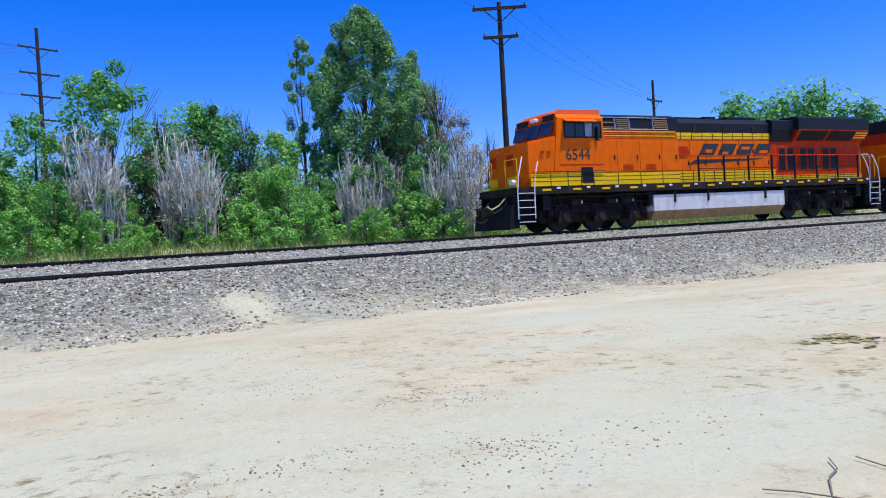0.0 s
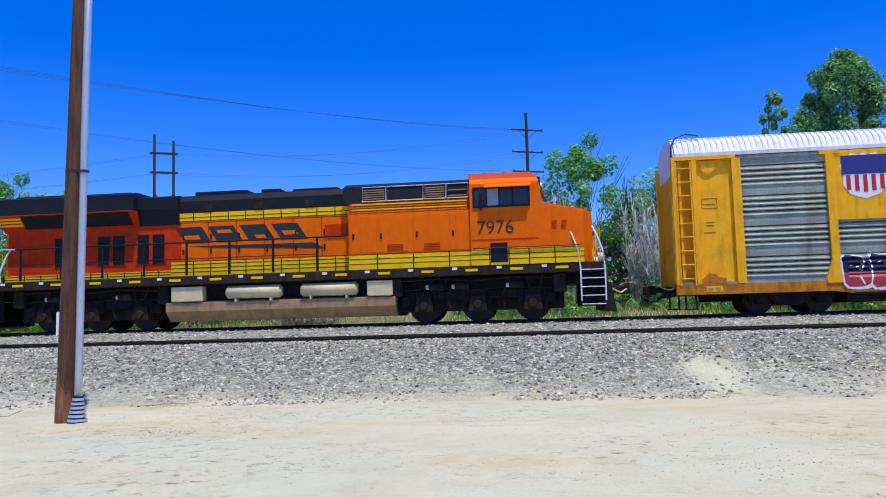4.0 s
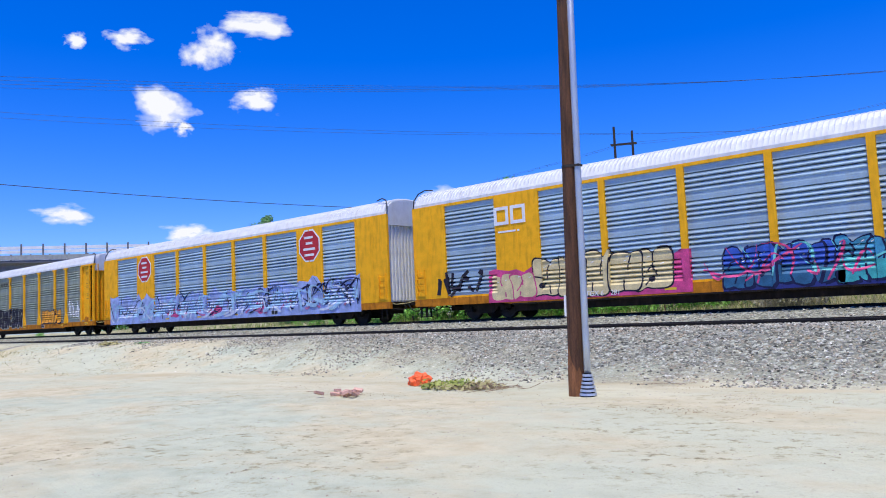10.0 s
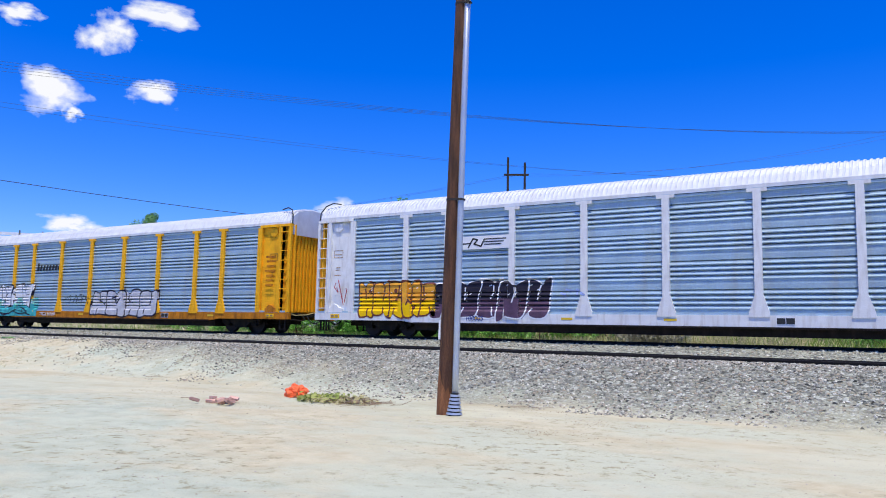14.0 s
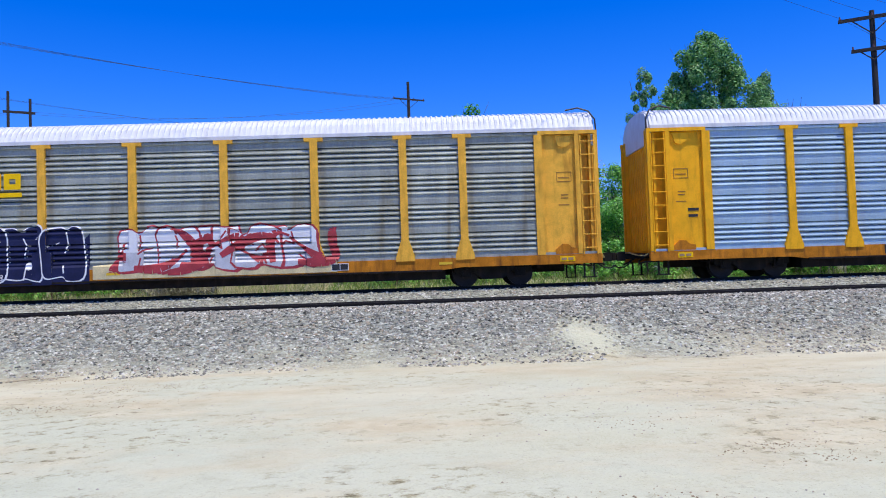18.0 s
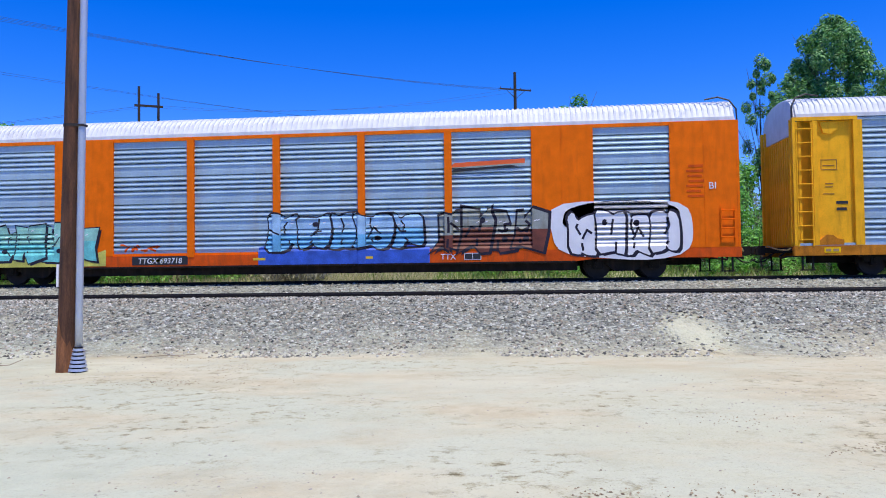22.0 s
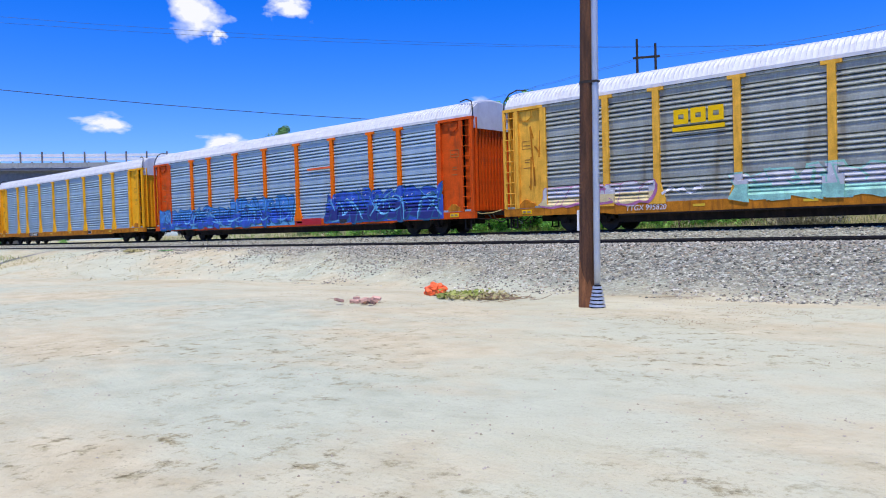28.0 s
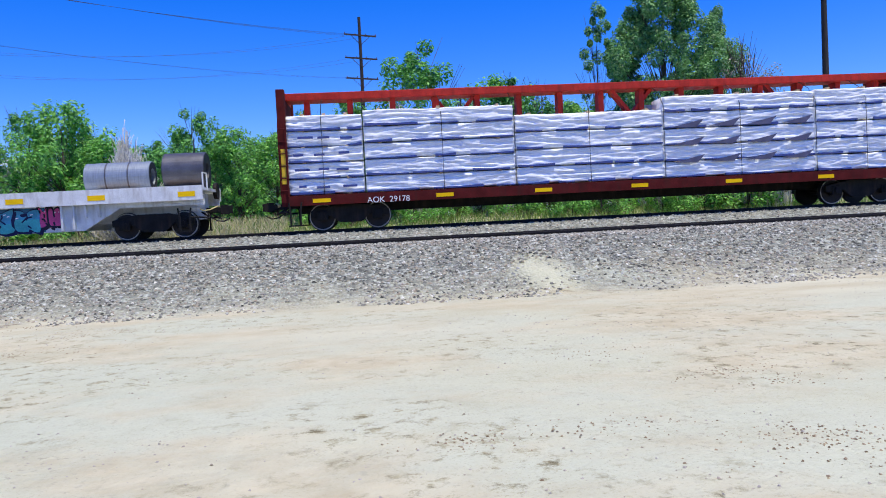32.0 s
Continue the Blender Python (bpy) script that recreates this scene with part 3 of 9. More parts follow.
def build_track(name, label, points, z):
    """Two rails and their ties along a centre line of (x, y, heading)."""
    tr = thing(name, label, "railway track", kind="structure")
    for side in (-0.7525, 0.7525):
        bm = bmesh.new()
        rings = []
        for x, y, a in points:
            c, s = math.cos(radians(a)), math.sin(radians(a))
            rings.append([bm.verts.new((x - s * (side + p), y + c * (side + p), z + q)) for p, q in RAIL_SHAPE])
        for r0, r1 in zip(rings, rings[1:]):
            for i in range(len(r0)):
                bm.faces.new((r0[i], r0[(i + 1) % len(r0)], r1[(i + 1) % len(r0)], r1[i]))
        part("rail", bm, M["rail_steel"], tr, "dark rusty steel rail")
    bm = bmesh.new()
    box(bm, -0.115, 0.115, -1.3, 1.3, -0.18, 0, 0.012)
    tie = to_mesh("tie", bm)
    for i in range(-70, 120):
        x = i * 0.55 - 8
        if -46 < x < 44:
            piece("tie", tie, M["tie_wood"], tr, at(x, points[-1][1], z - 0.165, rz=random.uniform(-1.5, 1.5)))
    return tr


build_track("track_near", "empty railway track on grey ballast", [(x, Y_NEAR, 0) for x in (-400, -200, -100, 0, 100, 400)], RAIL_NEAR)
build_track("track_train", "railway track that the freight train runs on", [track_point(x) for x in range(-330, -98, 8)] + [(x, Y_TRAIN, 0) for x in (-98, 0, 150, 420)], RAIL_TRAIN)


# ---- shared pieces of the rolling stock ----
BODY = 13.52                           # half a car's body
HALF_W = 1.52
SILL_Y = HALF_W + 0.055                # outer face of the side sill
SILL, EAVE, TOP = 0.52, 4.94, 5.68


def corrugated_panel():
    """Unit-wide galvanised panel: four groups of four bold ribs between flat bands."""
    prof = [(0.0, 0.0)]
    z = 0.030
    for g in range(4):
        for i in range(4):
            prof += [(z, 0.0), (z + 0.002, -0.024), (z + 0.009, -0.028), (z + 0.021, -0.004), (z + 0.0295, 0.0), (z + 0.030, 0.13), (z + 0.0415, 0.13)]
            z += 0.042
        prof += [(z, 0.0), (z + 0.040, -0.003), (z + 0.044, 0.0)]
        z += 0.076
    prof.append((1.0, 0.0))
    bm = bmesh.new()
    l = [bm.verts.new((-0.5, y, z)) for z, y in prof]
    r = [bm.verts.new((0.5, y, z)) for z, y in prof]
    for i in range(len(prof) - 1):
        bm.faces.new((l[i], r[i], r[i + 1], l[i + 1]))
    return to_mesh("panel", bm)


def post_mesh(flare):
    bm = bmesh.new()
    w = 0.12
    if flare:
        prism(bm, [(-0.30, 0.86), (0.30, 0.86), (0.30, 1.0), (w, 1.55), (w, 4.76), (0.30, 4.76), (0.30, 4.87), (-0.30, 4.87), (-0.30, 4.76), (-w, 4.76), (-w, 1.55), (-0.30, 1.0)], -0.085, 0.05)
    else:
        box(bm, -w, w, -0.075, 0.05, 0.86, 4.87)
    return to_mesh("post", bm)


def roof_mesh(half):
    """Arched roof with a rib across it every foot, its verge turned down."""
    sec = [(-HALF_W - 0.03, EAVE - 0.06), (-HALF_W - 0.03, EAVE + 0.06), (-1.40, 5.28), (-1.15, 5.50), (-0.6, 5.64), (0, TOP), (0.6, 5.64), (1.15, 5.50), (1.40, 5.28), (HALF_W + 0.03, EAVE + 0.06), (HALF_W + 0.03, EAVE - 0.06)]
    bm = bmesh.new()
    xs, hs = [], []
    k = int(half * 2 / 0.17)
    for i in range(k):
        a = -half + i * half * 2 / k
        w = half * 2 / k
        xs += [a, a + w * 0.50, a + w * 0.58, a + w * 0.90]
        hs += [0.0, 0.0, 0.034, 0.034]
    xs.append(half)
    hs.append(0.0)
    rows = []
    for x, h in zip(xs, hs):
        row = []
        for j, (y, z) in enumerate(sec):
            d = h if 1 < j < len(sec) - 2 else 0
            row.append(bm.verts.new((x, y * (1 + d / 1.6), z + d * (0.4 if j in (1, 9) else 1))))
        rows.append(row)
    for a, b in zip(rows, rows[1:]):
        for j in range(len(sec) - 1):
            bm.faces.new((a[j], b[j], b[j + 1], a[j + 1]))
    bm.faces.new(rows[0])
    bm.faces.new(rows[-1][::-1])
    return to_mesh("roof", bm)


def wheel_mesh(r):
    bm = bmesh.new()
    cyl(bm, (0, -0.065, 0), (0, 0.065, 0), r, seg=24)
    cyl(bm, (0, 0.05, 0), (0, 0.09, 0), r + 0.03, seg=24)
    cyl(bm, (0, -0.11, 0), (0, -0.06, 0), 0.14, seg=12)
    for s in (-1,):
        cyl(bm, (0, -0.075, 0), (0, -0.06, 0), r * 0.82, r * 0.7, seg=24)
    return to_mesh("wheel", bm)


def sideframe_mesh():
    bm = bmesh.new()
    prism(bm, [(-1.25, 0.42), (-1.25, 0.62), (-0.8, 0.72), (-0.45, 0.78), (0.45, 0.78), (0.8, 0.72), (1.25, 0.62), (1.25, 0.42), (1.0, 0.40), (0.62, 0.46), (0.42, 0.28), (0.30, 0.22), (-0.30, 0.22), (-0.42, 0.28), (-0.62, 0.46), (-1.0, 0.40)], -0.09, 0.09)
    for x in (-0.88, 0.88):
        box(bm, x - 0.17, x + 0.17, -0.13, 0.05, 0.30, 0.60, 0.02)
        cyl(bm, (x, -0.17, 0.45), (x, -0.1, 0.45), 0.10, seg=12)
    for x in (-0.2, 0, 0.2):
        for k in range(5):
            cyl(bm, (x, 0, 0.30 + k * 0.07), (x, 0, 0.335 + k * 0.07), 0.085, seg=8)
    return to_mesh("sideframe", bm)


P_PANEL = corrugated_panel()
P_POST, P_POST_PLAIN = post_mesh(True), post_mesh(False)
P_ROOF = roof_mesh(BODY - 0.15)
end_rib = bmesh.new()
box(end_rib, -0.035, 0.035, -0.05, 0.05, 0.98, 4.75)
P_END_RIB = to_mesh("rib", end_rib)
P_WHEEL = wheel_mesh(0.42)
P_FRAME = sideframe_mesh()
bm = bmesh.new()
cyl(bm, (0, -0.8, 0), (0, 0.8, 0), 0.08, seg=10)
P_AXLE = to_mesh("axle", bm)
bm = bmesh.new()
for i in range(28):
    a0, a1 = 2 * math.pi * i / 28, 2 * math.pi * (i + 1) / 28
    bm.faces.new([bm.verts.new((r * math.cos(t), -0.069, r * math.sin(t))) for r, t in ((0.385, a0), (0.42, a0), (0.42, a1), (0.385, a1))])
bmesh.ops.remove_doubles(bm, verts=bm.verts, dist=1e-4)
P_RIM = to_mesh("wheel_rim", bm)
bm = bmesh.new()
box(bm, -0.2, 0.2, -1.0, 1.0, 0.42, 0.72, 0.02)
P_BOLSTER = to_mesh("bolster", bm)
bm = bmesh.new()
box(bm, -0.75, 0.15, -0.09, 0.09, 0.74, 0.92, 0.02)
prism(bm, [(0.12, 0.68), (0.12, 0.98), (0.34, 0.98), (0.42, 0.90), (0.42, 0.74), (0.34, 0.68)], -0.13, 0.10)
box(bm, 0.38, 0.50, -0.16, -0.04, 0.70, 0.96, 0.02)
P_COUPLER = to_mesh("coupler", bm)
bm = bmesh.new()
tube(bm, [(0, 0, 0.75), (0.15, -0.02, 0.55), (0.35, 0, 0.42), (0.55, 0.02, 0.40), (0.75, 0, 0.5)], 0.025)
P_HOSE = to_mesh("air_hose", bm)
bm = bmesh.new()
box(bm, -0.02, 0.02, -0.03, 0.03, 0, 1)
P_LADDER_RAIL = to_mesh("ladder_rail", bm)
bm = bmesh.new()
cyl(bm, (-0.5, 0, 0), (0.5, 0, 0), 0.016, seg=6)
P_RUNG = to_mesh("rung", bm)


def wheel_group(parent, x, base=0.89, ringed=False):
    for s in (-1, 1):
        piece("truck_frame", P_FRAME, M["black_steel"], parent, at(x, s * 1.0, 0, sy=-s if s > 0 else 1))
        for d in (-base, base):
            w = piece("wheel", P_WHEEL, M["wheel_steel"], parent, at(x + d, s * 0.75, 0.42, sy=-1 if s > 0 else 1))
            if ringed and s < 0:
                piece("wheel_rim", P_RIM, M["rim_pale"], w, label="pale ring on the wheel rim")
    for d in (-base, base):
        piece("axle", P_AXLE, M["wheel_steel"], parent, at(x + d, 0, 0.42))
    piece("bolster", P_BOLSTER, M["black_steel"], parent, at(x, 0, 0))


bm = bmesh.new()
tube(bm, [(0.05, -1.42, 0.86), (0.12, -1.30, 0.80), (0.16, -0.55, 0.84), (0.34, -0.12, 0.96)], 0.022)
P_LEVER = to_mesh("cut_lever", bm)
bm = bmesh.new()
tube(bm, [(-0.1, -0.55, 0.78), (0.14, -0.62, 0.62), (0.20, -0.95, 0.56), (0.10, -1.30, 0.60), (-0.25, -1.40, 0.62)], 0.030)
P_PIPE = to_mesh("brake_pipe", bm)
bm = bmesh.new()
prism(bm, [(-0.22, 0.16), (0.22, 0.16), (0.22, 0.20), (0.18, 0.20), (0.18, 0.62), (0.22, 0.90), (0.18, 0.92), (0.13, 0.62), (0.13, 0.20), (-0.13, 0.20), (-0.13, 0.62), (-0.18, 0.92), (-0.22, 0.90), (-0.18, 0.62), (-0.18, 0.20), (-0.22, 0.20)], -0.03, 0.03)
P_STIRRUP = to_mesh("sill_step", bm)


def draft_gear(parent, half):
    for s in (-1, 1):
        piece("coupler", P_COUPLER, M["black_steel"], parent, at(s * (half + 0.30), 0, 0, rz=0 if s > 0 else 180), "rusty knuckle coupler")
        piece("air_hose", P_HOSE, M["rubber"], parent, at(s * half, -0.35 * s, 0.05, rz=0 if s > 0 else 180))
        for q in (-1, 1):
            m = at(s * half, 0, 0, sx=s, sy=-q)
            piece("cut_lever", P_LEVER, M["hose_pale"], parent, m, "dusty uncoupling lever")
            piece("brake_pipe", P_PIPE, M["black_steel"], parent, m)
            piece("sill_step", P_STIRRUP, M["black_steel"], parent, at(s * (half - 0.42), q * (HALF_W - 0.04), 0))


def ladder(parent, x, y, z0, z1, width, material, n=8, name="ladder"):
    """Two stiles with rungs, on a side that faces -y."""
    s = 1 if y > 0 else -1
    for d in (-width / 2, width / 2):
        piece("ladder_rail", P_LADDER_RAIL, material, parent, at(x + d, y + s * 0.05, z0, sz=z1 - z0))
    for i in range(n):
        piece("rung", P_RUNG, material, parent, at(x, y + s * 0.09, z0 + (z1 - z0) * (i + 0.5) / n, sx=width))


def blob(cx, cz, rx, rz, rnd, n=22, power=2.6, wob=0.09):
    ph = [rnd.uniform(0, 6.3) for _ in range(3)]
    out = []
    for i in range(n):
        a = 2 * math.pi * i / n
        c, s = math.cos(a), math.sin(a)
        r = (abs(c) ** power + abs(s) ** power) ** (-1 / power)
        r *= 1 + wob * math.sin(2 * a + ph[0]) + wob * math.sin(3 * a + ph[1]) + wob * 0.5 * math.sin(5 * a + ph[2])
        out.append((cx + rx * r * c, cz + rz * r * s))
    return out


def stroke(bm, pts, w, y):
    """A painted line of width w through pts."""
    for (x0, z0), (x1, z1) in zip(pts, pts[1:]):
        d = Vector((x1 - x0, z1 - z0))
        if d.length < 1e-4:
            continue
        d.normalize()
        px, pz = -d.y * w / 2, d.x * w / 2
        e = d * w * 0.3
        bm.faces.new([bm.verts.new((x0 - e.x + px, y, z0 - e.y + pz)), bm.verts.new((x0 - e.x - px, y, z0 - e.y - pz)), bm.verts.new((x1 + e.x - px, y, z1 + e.y - pz)), bm.verts.new((x1 + e.x + px, y, z1 + e.y + pz))])


POSTS = []                             # stretches of the side that stand proud, on the car being built


def rib_profile():
    """Heights and outward faces of a car's side, bottom to top."""
    out = [(0.2, SILL_Y + 0.004), (1.0, SILL_Y + 0.004)]
    for v, co in sorted((v.co.z, v.co.y) for v in P_PANEL.vertices if v.co.x < 0):
        z = 0.98 + v * (EAVE - 1.10)
        if z > 1.001:
            out.append((z, HALF_W - 0.015 - co))
    return out


def clip(pts, axis, lo, hi):
    """The part of a polygon between two values of x (axis 0) or z (axis 1)."""
    for bound, sign in ((lo, 1), (hi, -1)):
        out = []
        for p, q in zip(pts, pts[1:] + pts[:1]):
            a, b = (p[axis] - bound) * sign, (q[axis] - bound) * sign
            if a >= 0:
                out.append(p)
            if (a < 0) != (b < 0):
                t = a / (a - b)
                out.append((p[0] + (q[0] - p[0]) * t, p[1] + (q[1] - p[1]) * t))
        pts = out
        if len(pts) < 3:
            return []
    return pts


def spray(bm, pts, lift, slot, y=None):
    """Paint a polygon on a car's side so that it follows the ribs and posts."""
    if y is not None:
        bm.faces.new([bm.verts.new((p, y - lift, q)) for p, q in pts]).material_index = slot
        return
    x0, x1 = min(p[0] for p in pts), max(p[0] for p in pts)
    z0, z1 = min(p[1] for p in pts), max(p[1] for p in pts)
    cuts = sorted({x0, x1} | {e for r in POSTS for e in r[:2] if x0 < e < x1})
    for a, b in zip(cuts, cuts[1:]):
        strip = clip(pts, 0, a, b)
        if not strip:
            continue
        proud = [r[2:] for r in POSTS if r[0] <= (a + b) / 2 <= r[1]]
        if proud:
            foot = clip(strip, 1, -1.0, proud[0][1])
            if foot:
                bm.faces.new([bm.verts.new((p, -proud[0][0] - 0.004 - lift, q)) for p, q in foot]).material_index = slot
                # paint on the flanks of what stands proud
                for e, out in ((a, -1), (b, 1)):
                    zs = [q for p, q in foot if abs(p - e) < 1e-5]
                    if len(zs) > 1 and max(zs) - min(zs) > 0.01 and any(abs(r[0 if out < 0 else 1] - e) < 1e-5 for r in POSTS):
                        x = e + out * (0.001 + lift)
                        bm.faces.new([bm.verts.new((x, v, q)) for v, q in ((-proud[0][0] - 0.004 - lift, min(zs)), (-proud[0][0] - 0.004 - lift, max(zs)), (-HALF_W, max(zs)), (-HALF_W, min(zs)))]).material_index = slot
            strip = clip(strip, 1, proud[0][1], 9.0)
            if not strip:
                continue
        for (za, da), (zb, db) in zip(RIBS, RIBS[1:]):
            if zb <= z0 or za >= z1 or zb - za < 1e-5:
                continue
            f = clip(strip, 1, za, zb)
            if len(f) > 2:
                bm.faces.new([bm.verts.new((p, -(da + (db - da) * (q - za) / (zb - za)) - 0.004 - lift, q)) for p, q in f]).material_index = slot


def smear(parent, x0, x1, z0, z1, material, seed, label, wob=0.12, power=2.4):
    """One sprayed patch."""
    bm = bmesh.new()
    spray(bm, blob((x0 + x1) / 2, (z0 + z1) / 2, (x1 - x0) / 2, (z1 - z0) / 2, random.Random(seed), n=30, wob=wob, power=power), 0.0, 0)
    return part("graffiti", bm, material, parent, label)


RIBS = rib_profile()


def rounded(pts, times):
    """Corners cut off again and again."""
    for _ in range(times):
        out = []
        for (xa, za), (xb, zb) in zip(pts, pts[1:] + pts[:1]):
            out += [(xa * 0.75 + xb * 0.25, za * 0.75 + zb * 0.25), (xa * 0.25 + xb * 0.75, za * 0.25 + zb * 0.75)]
        pts = out
    return pts


def ribbon(pts, wd):
    """Quads along a line, with small round joints."""
    out = []
    for (xa, za), (xb, zb) in zip(pts, pts[1:]):
        d = Vector((xb - xa, zb - za))
        if d.length < 1e-3:
            continue
        d.normalize()
        px, pz = -d.y * wd / 2, d.x * wd / 2
        out.append([(xa + px, za + pz), (xa - px, za - pz), (xb - px, zb - pz), (xb + px, zb + pz)])
    for px, pz in pts[1:-1]:
        out.append([(px + wd * 0.5 * math.cos(math.pi * k / 3 + 0.3), pz + wd * 0.5 * math.sin(math.pi * k / 3 + 0.3)) for k in range(6)])
    return out


def graffiti(parent, x0, x1, z0, z1, fill, edge, seed, second=None, wild=0.0, y=-HALF_W, label="", letters=None, rim=0.055):
    """Fat sprayed shapes that lean on each other, one part each: rim, body, lower tint, cuts and glints."""
    rnd = random.Random(seed)
    n = letters or max(2, round((x1 - x0) / 1.05))
    w = (x1 - x0) / n
    zc, h = (z0 + z1) / 2, (z1 - z0) / 2
    lean = rnd.uniform(-0.12, 0.2)
    for i in range(n):
        bm = bmesh.new()
        cx, cz = x0 + (i + 0.5) * w, zc + rnd.uniform(-0.05, 0.05) * h
        rx, rz = w * rnd.uniform(0.52, 0.62), h * rnd.uniform(0.88, 1.0)
        lift = [0.004 * (i % 2)]

        def face(pts, slot):
            lift[0] += 0.00012
            spray(bm, pts, lift[0], slot, None if y == -HALF_W else y - 0.052)

        def cut(pts, wd, slot):
            for q in ribbon([(cx + (p + lean * r) * rx, cz + r * rz) for p, r in pts], wd):
                face(q, slot)

        k = 0.10 + 0.22 * wild
        top, foot = rnd.uniform(-0.45, 0.45), rnd.uniform(-0.45, 0.45)
        dt, df = rnd.uniform(0.12, 0.25 + 0.5 * wild), rnd.uniform(0.0, 0.2 + 0.4 * wild)
        o = []
        for p, q in ((-1, 1), (top - 0.3, 1.02), (top, 1 - dt), (top + 0.3, 1.02), (1, 1), (0.92, rnd.uniform(-0.3, 0.4)), (1, -1), (foot + 0.25, -1), (foot, -1 + df), (foot - 0.25, -1), (-1, -1), (-0.92, rnd.uniform(-0.4, 0.3))):
            p, q = p + rnd.uniform(-k, k), q + rnd.uniform(-k, k) * 0.8
            o.append((cx + (p + lean * q) * rx, cz + q * rz))
        o = rounded(o, 2 if wild < 0.45 else 1 if wild < 0.65 else 0)
        if wild >= 0.45:
            face([(p + 0.09, q - 0.08) for p, q in o], 1)
        face([(cx + (p - cx) * (1 + rim / rx), cz + (q - cz) * (1 + rim / rz)) for p, q in o], 1)
        lift[0] += 0.001
        face(o, 0)
        if second:
            level = cz + rnd.uniform(-0.25, 0.15) * rz
            low = clip(o, 1, cz - 3 * rz, level)
            if len(low) > 2:
                face(low, 2)
        lift[0] += 0.001
        cut([(top, 1 - dt), (top * 0.8 + rnd.uniform(-k, k), 0.35), (top * 0.5, rnd.uniform(-0.15, 0.1))], rim, 1)
        cut([(foot, -1 + df), (foot * 0.8 + rnd.uniform(-k, k), -0.45)], rim, 1)
        if rnd.random() < 0.55:
            a = rnd.uniform(-0.5, 0.3)
            cut([(a - 0.3, rnd.uniform(-0.4, 0.5)), (a, rnd.uniform(-0.1, 0.3)), (a + 0.35, rnd.uniform(-0.4, 0.5))], rim, 1)
        if rnd.random() < 0.4:
            a, b = rnd.uniform(-0.4, 0.4), rnd.choice((-0.45, 0.5))
            face([(cx + (a + 0.2 * math.cos(t * 0.785)) * rx, cz + (b + 0.16 * math.sin(t * 0.785)) * rz) for t in range(8)], 1)
        for _ in range(2):
            a, b = rnd.uniform(-0.75, 0.6), rnd.uniform(0.2, 0.75)
            cut([(a, b), (a + 0.18, b + 0.06)], 0.03, 3)
        g = part("graffiti", bm, fill, parent, label or "sprayed graffiti letter shape")
        for m in (edge, second or edge, M["white"]):
            g.data.materials.append(m)


def swooshes(parent, x0, x1, z0, z1, material, seed, n, w, label):
    """Bent tapering strokes that sweep over each other."""
    rnd = random.Random(seed)
    lift = 0.005
    for i in range(n):
        bm = bmesh.new()
        xa = x0 + (x1 - x0) * (i + rnd.random()) / n
        xb = min(max(xa + rnd.uniform(-1.5, 1.8), x0), x1)
        za, zb = rnd.uniform(z0, z0 + 0.5 * (z1 - z0)), rnd.uniform(z0 + 0.4 * (z1 - z0), z1)
        xm, zm = rnd.uniform(min(xa, xb) - 0.4, max(xa, xb) + 0.4), rnd.choice((z0, z1)) + rnd.uniform(-0.1, 0.1)
        last = None
        for j in range(8):
            t = j / 7
            p = Vector(((1 - t) ** 2 * xa + 2 * t * (1 - t) * xm + t * t * xb, (1 - t) ** 2 * za + 2 * t * (1 - t) * zm + t * t * zb))
            r = w * (0.25 + 0.75 * math.sin(math.pi * min(1, 0.15 + t)))
            if last and (p - last[0]).length > 1e-3:
                d = (p - last[0]).normalized()
                e = Vector((-d.y, d.x))
                q = [last[0] + e * last[1] / 2, last[0] - e * last[1] / 2, p - e * r / 2, p + e * r / 2]
                lift += 0.00008
                spray(bm, [(v.x, v.y) for v in q], lift, 0)
            last = (p, r)
        part("graffiti", bm, material, parent, label)


def backing(parent, x0, x1, z0, z1, material, seed, label="cloudy sprayed ground of the graffiti"):
    """A long sprayed ground with a ragged upper edge, under the letters."""
    rnd = random.Random(seed)
    bm = bmesh.new()
    n = max(3, int((x1 - x0) / 0.34))
    top = [z1 + 0.16 * (z1 - z0) * rnd.uniform(-1, 1) for _ in range(n + 1)]
    for i in range(n):
        xa, xb = x0 + (x1 - x0) * i / n, x0 + (x1 - x0) * (i + 1) / n
        spray(bm, [(xa, z0), (xb, z0), (xb, top[i + 1]), (xa, top[i])], -0.002, 0)
    return part("graffiti", bm, material, parent, label)


def scrawl(parent, x0, x1, z0, z1, ink, seed, y=-HALF_W, w=0.04, label="thin sprayed scrawl"):
    rnd = random.Random(seed)
    n = max(3, int((x1 - x0) / 0.3))
    k = 0.0
    for i in range(n):
        bm = bmesh.new()
        cx = x0 + (i + 0.5) * (x1 - x0) / n
        pts = [(cx + rnd.uniform(-0.22, 0.22), rnd.uniform(z0, z1)) for _ in range(4)]
        for (xa, za), (xb, zb) in zip(pts, pts[1:]):
            d = Vector((xb - xa, zb - za))
            if d.length < 1e-3:
                continue
            d.normalize()
            px, pz, k = -d.y * w / 2, d.x * w / 2, k + 0.0003
            spray(bm, [(xa + px, za + pz), (xa - px, za - pz), (xb - px, zb - pz), (xb + px, zb + pz)], k, 0, None if y == -HALF_W else y - 0.055)
        part("graffiti", bm, ink, parent, label)


def plate(parent, name, x0, x1, z0, z1, material, y=-HALF_W - 0.05, label="", outline=None):
    bm = bmesh.new()
    if outline:
        prism(bm, [(x0 + (x1 - x0) * p, z0 + (z1 - z0) * q) for p, q in outline], y - 0.006, y)
    else:
        box(bm, x0, x1, y - 0.006, y, z0, z1)
    return part(name, bm, material, parent, label)


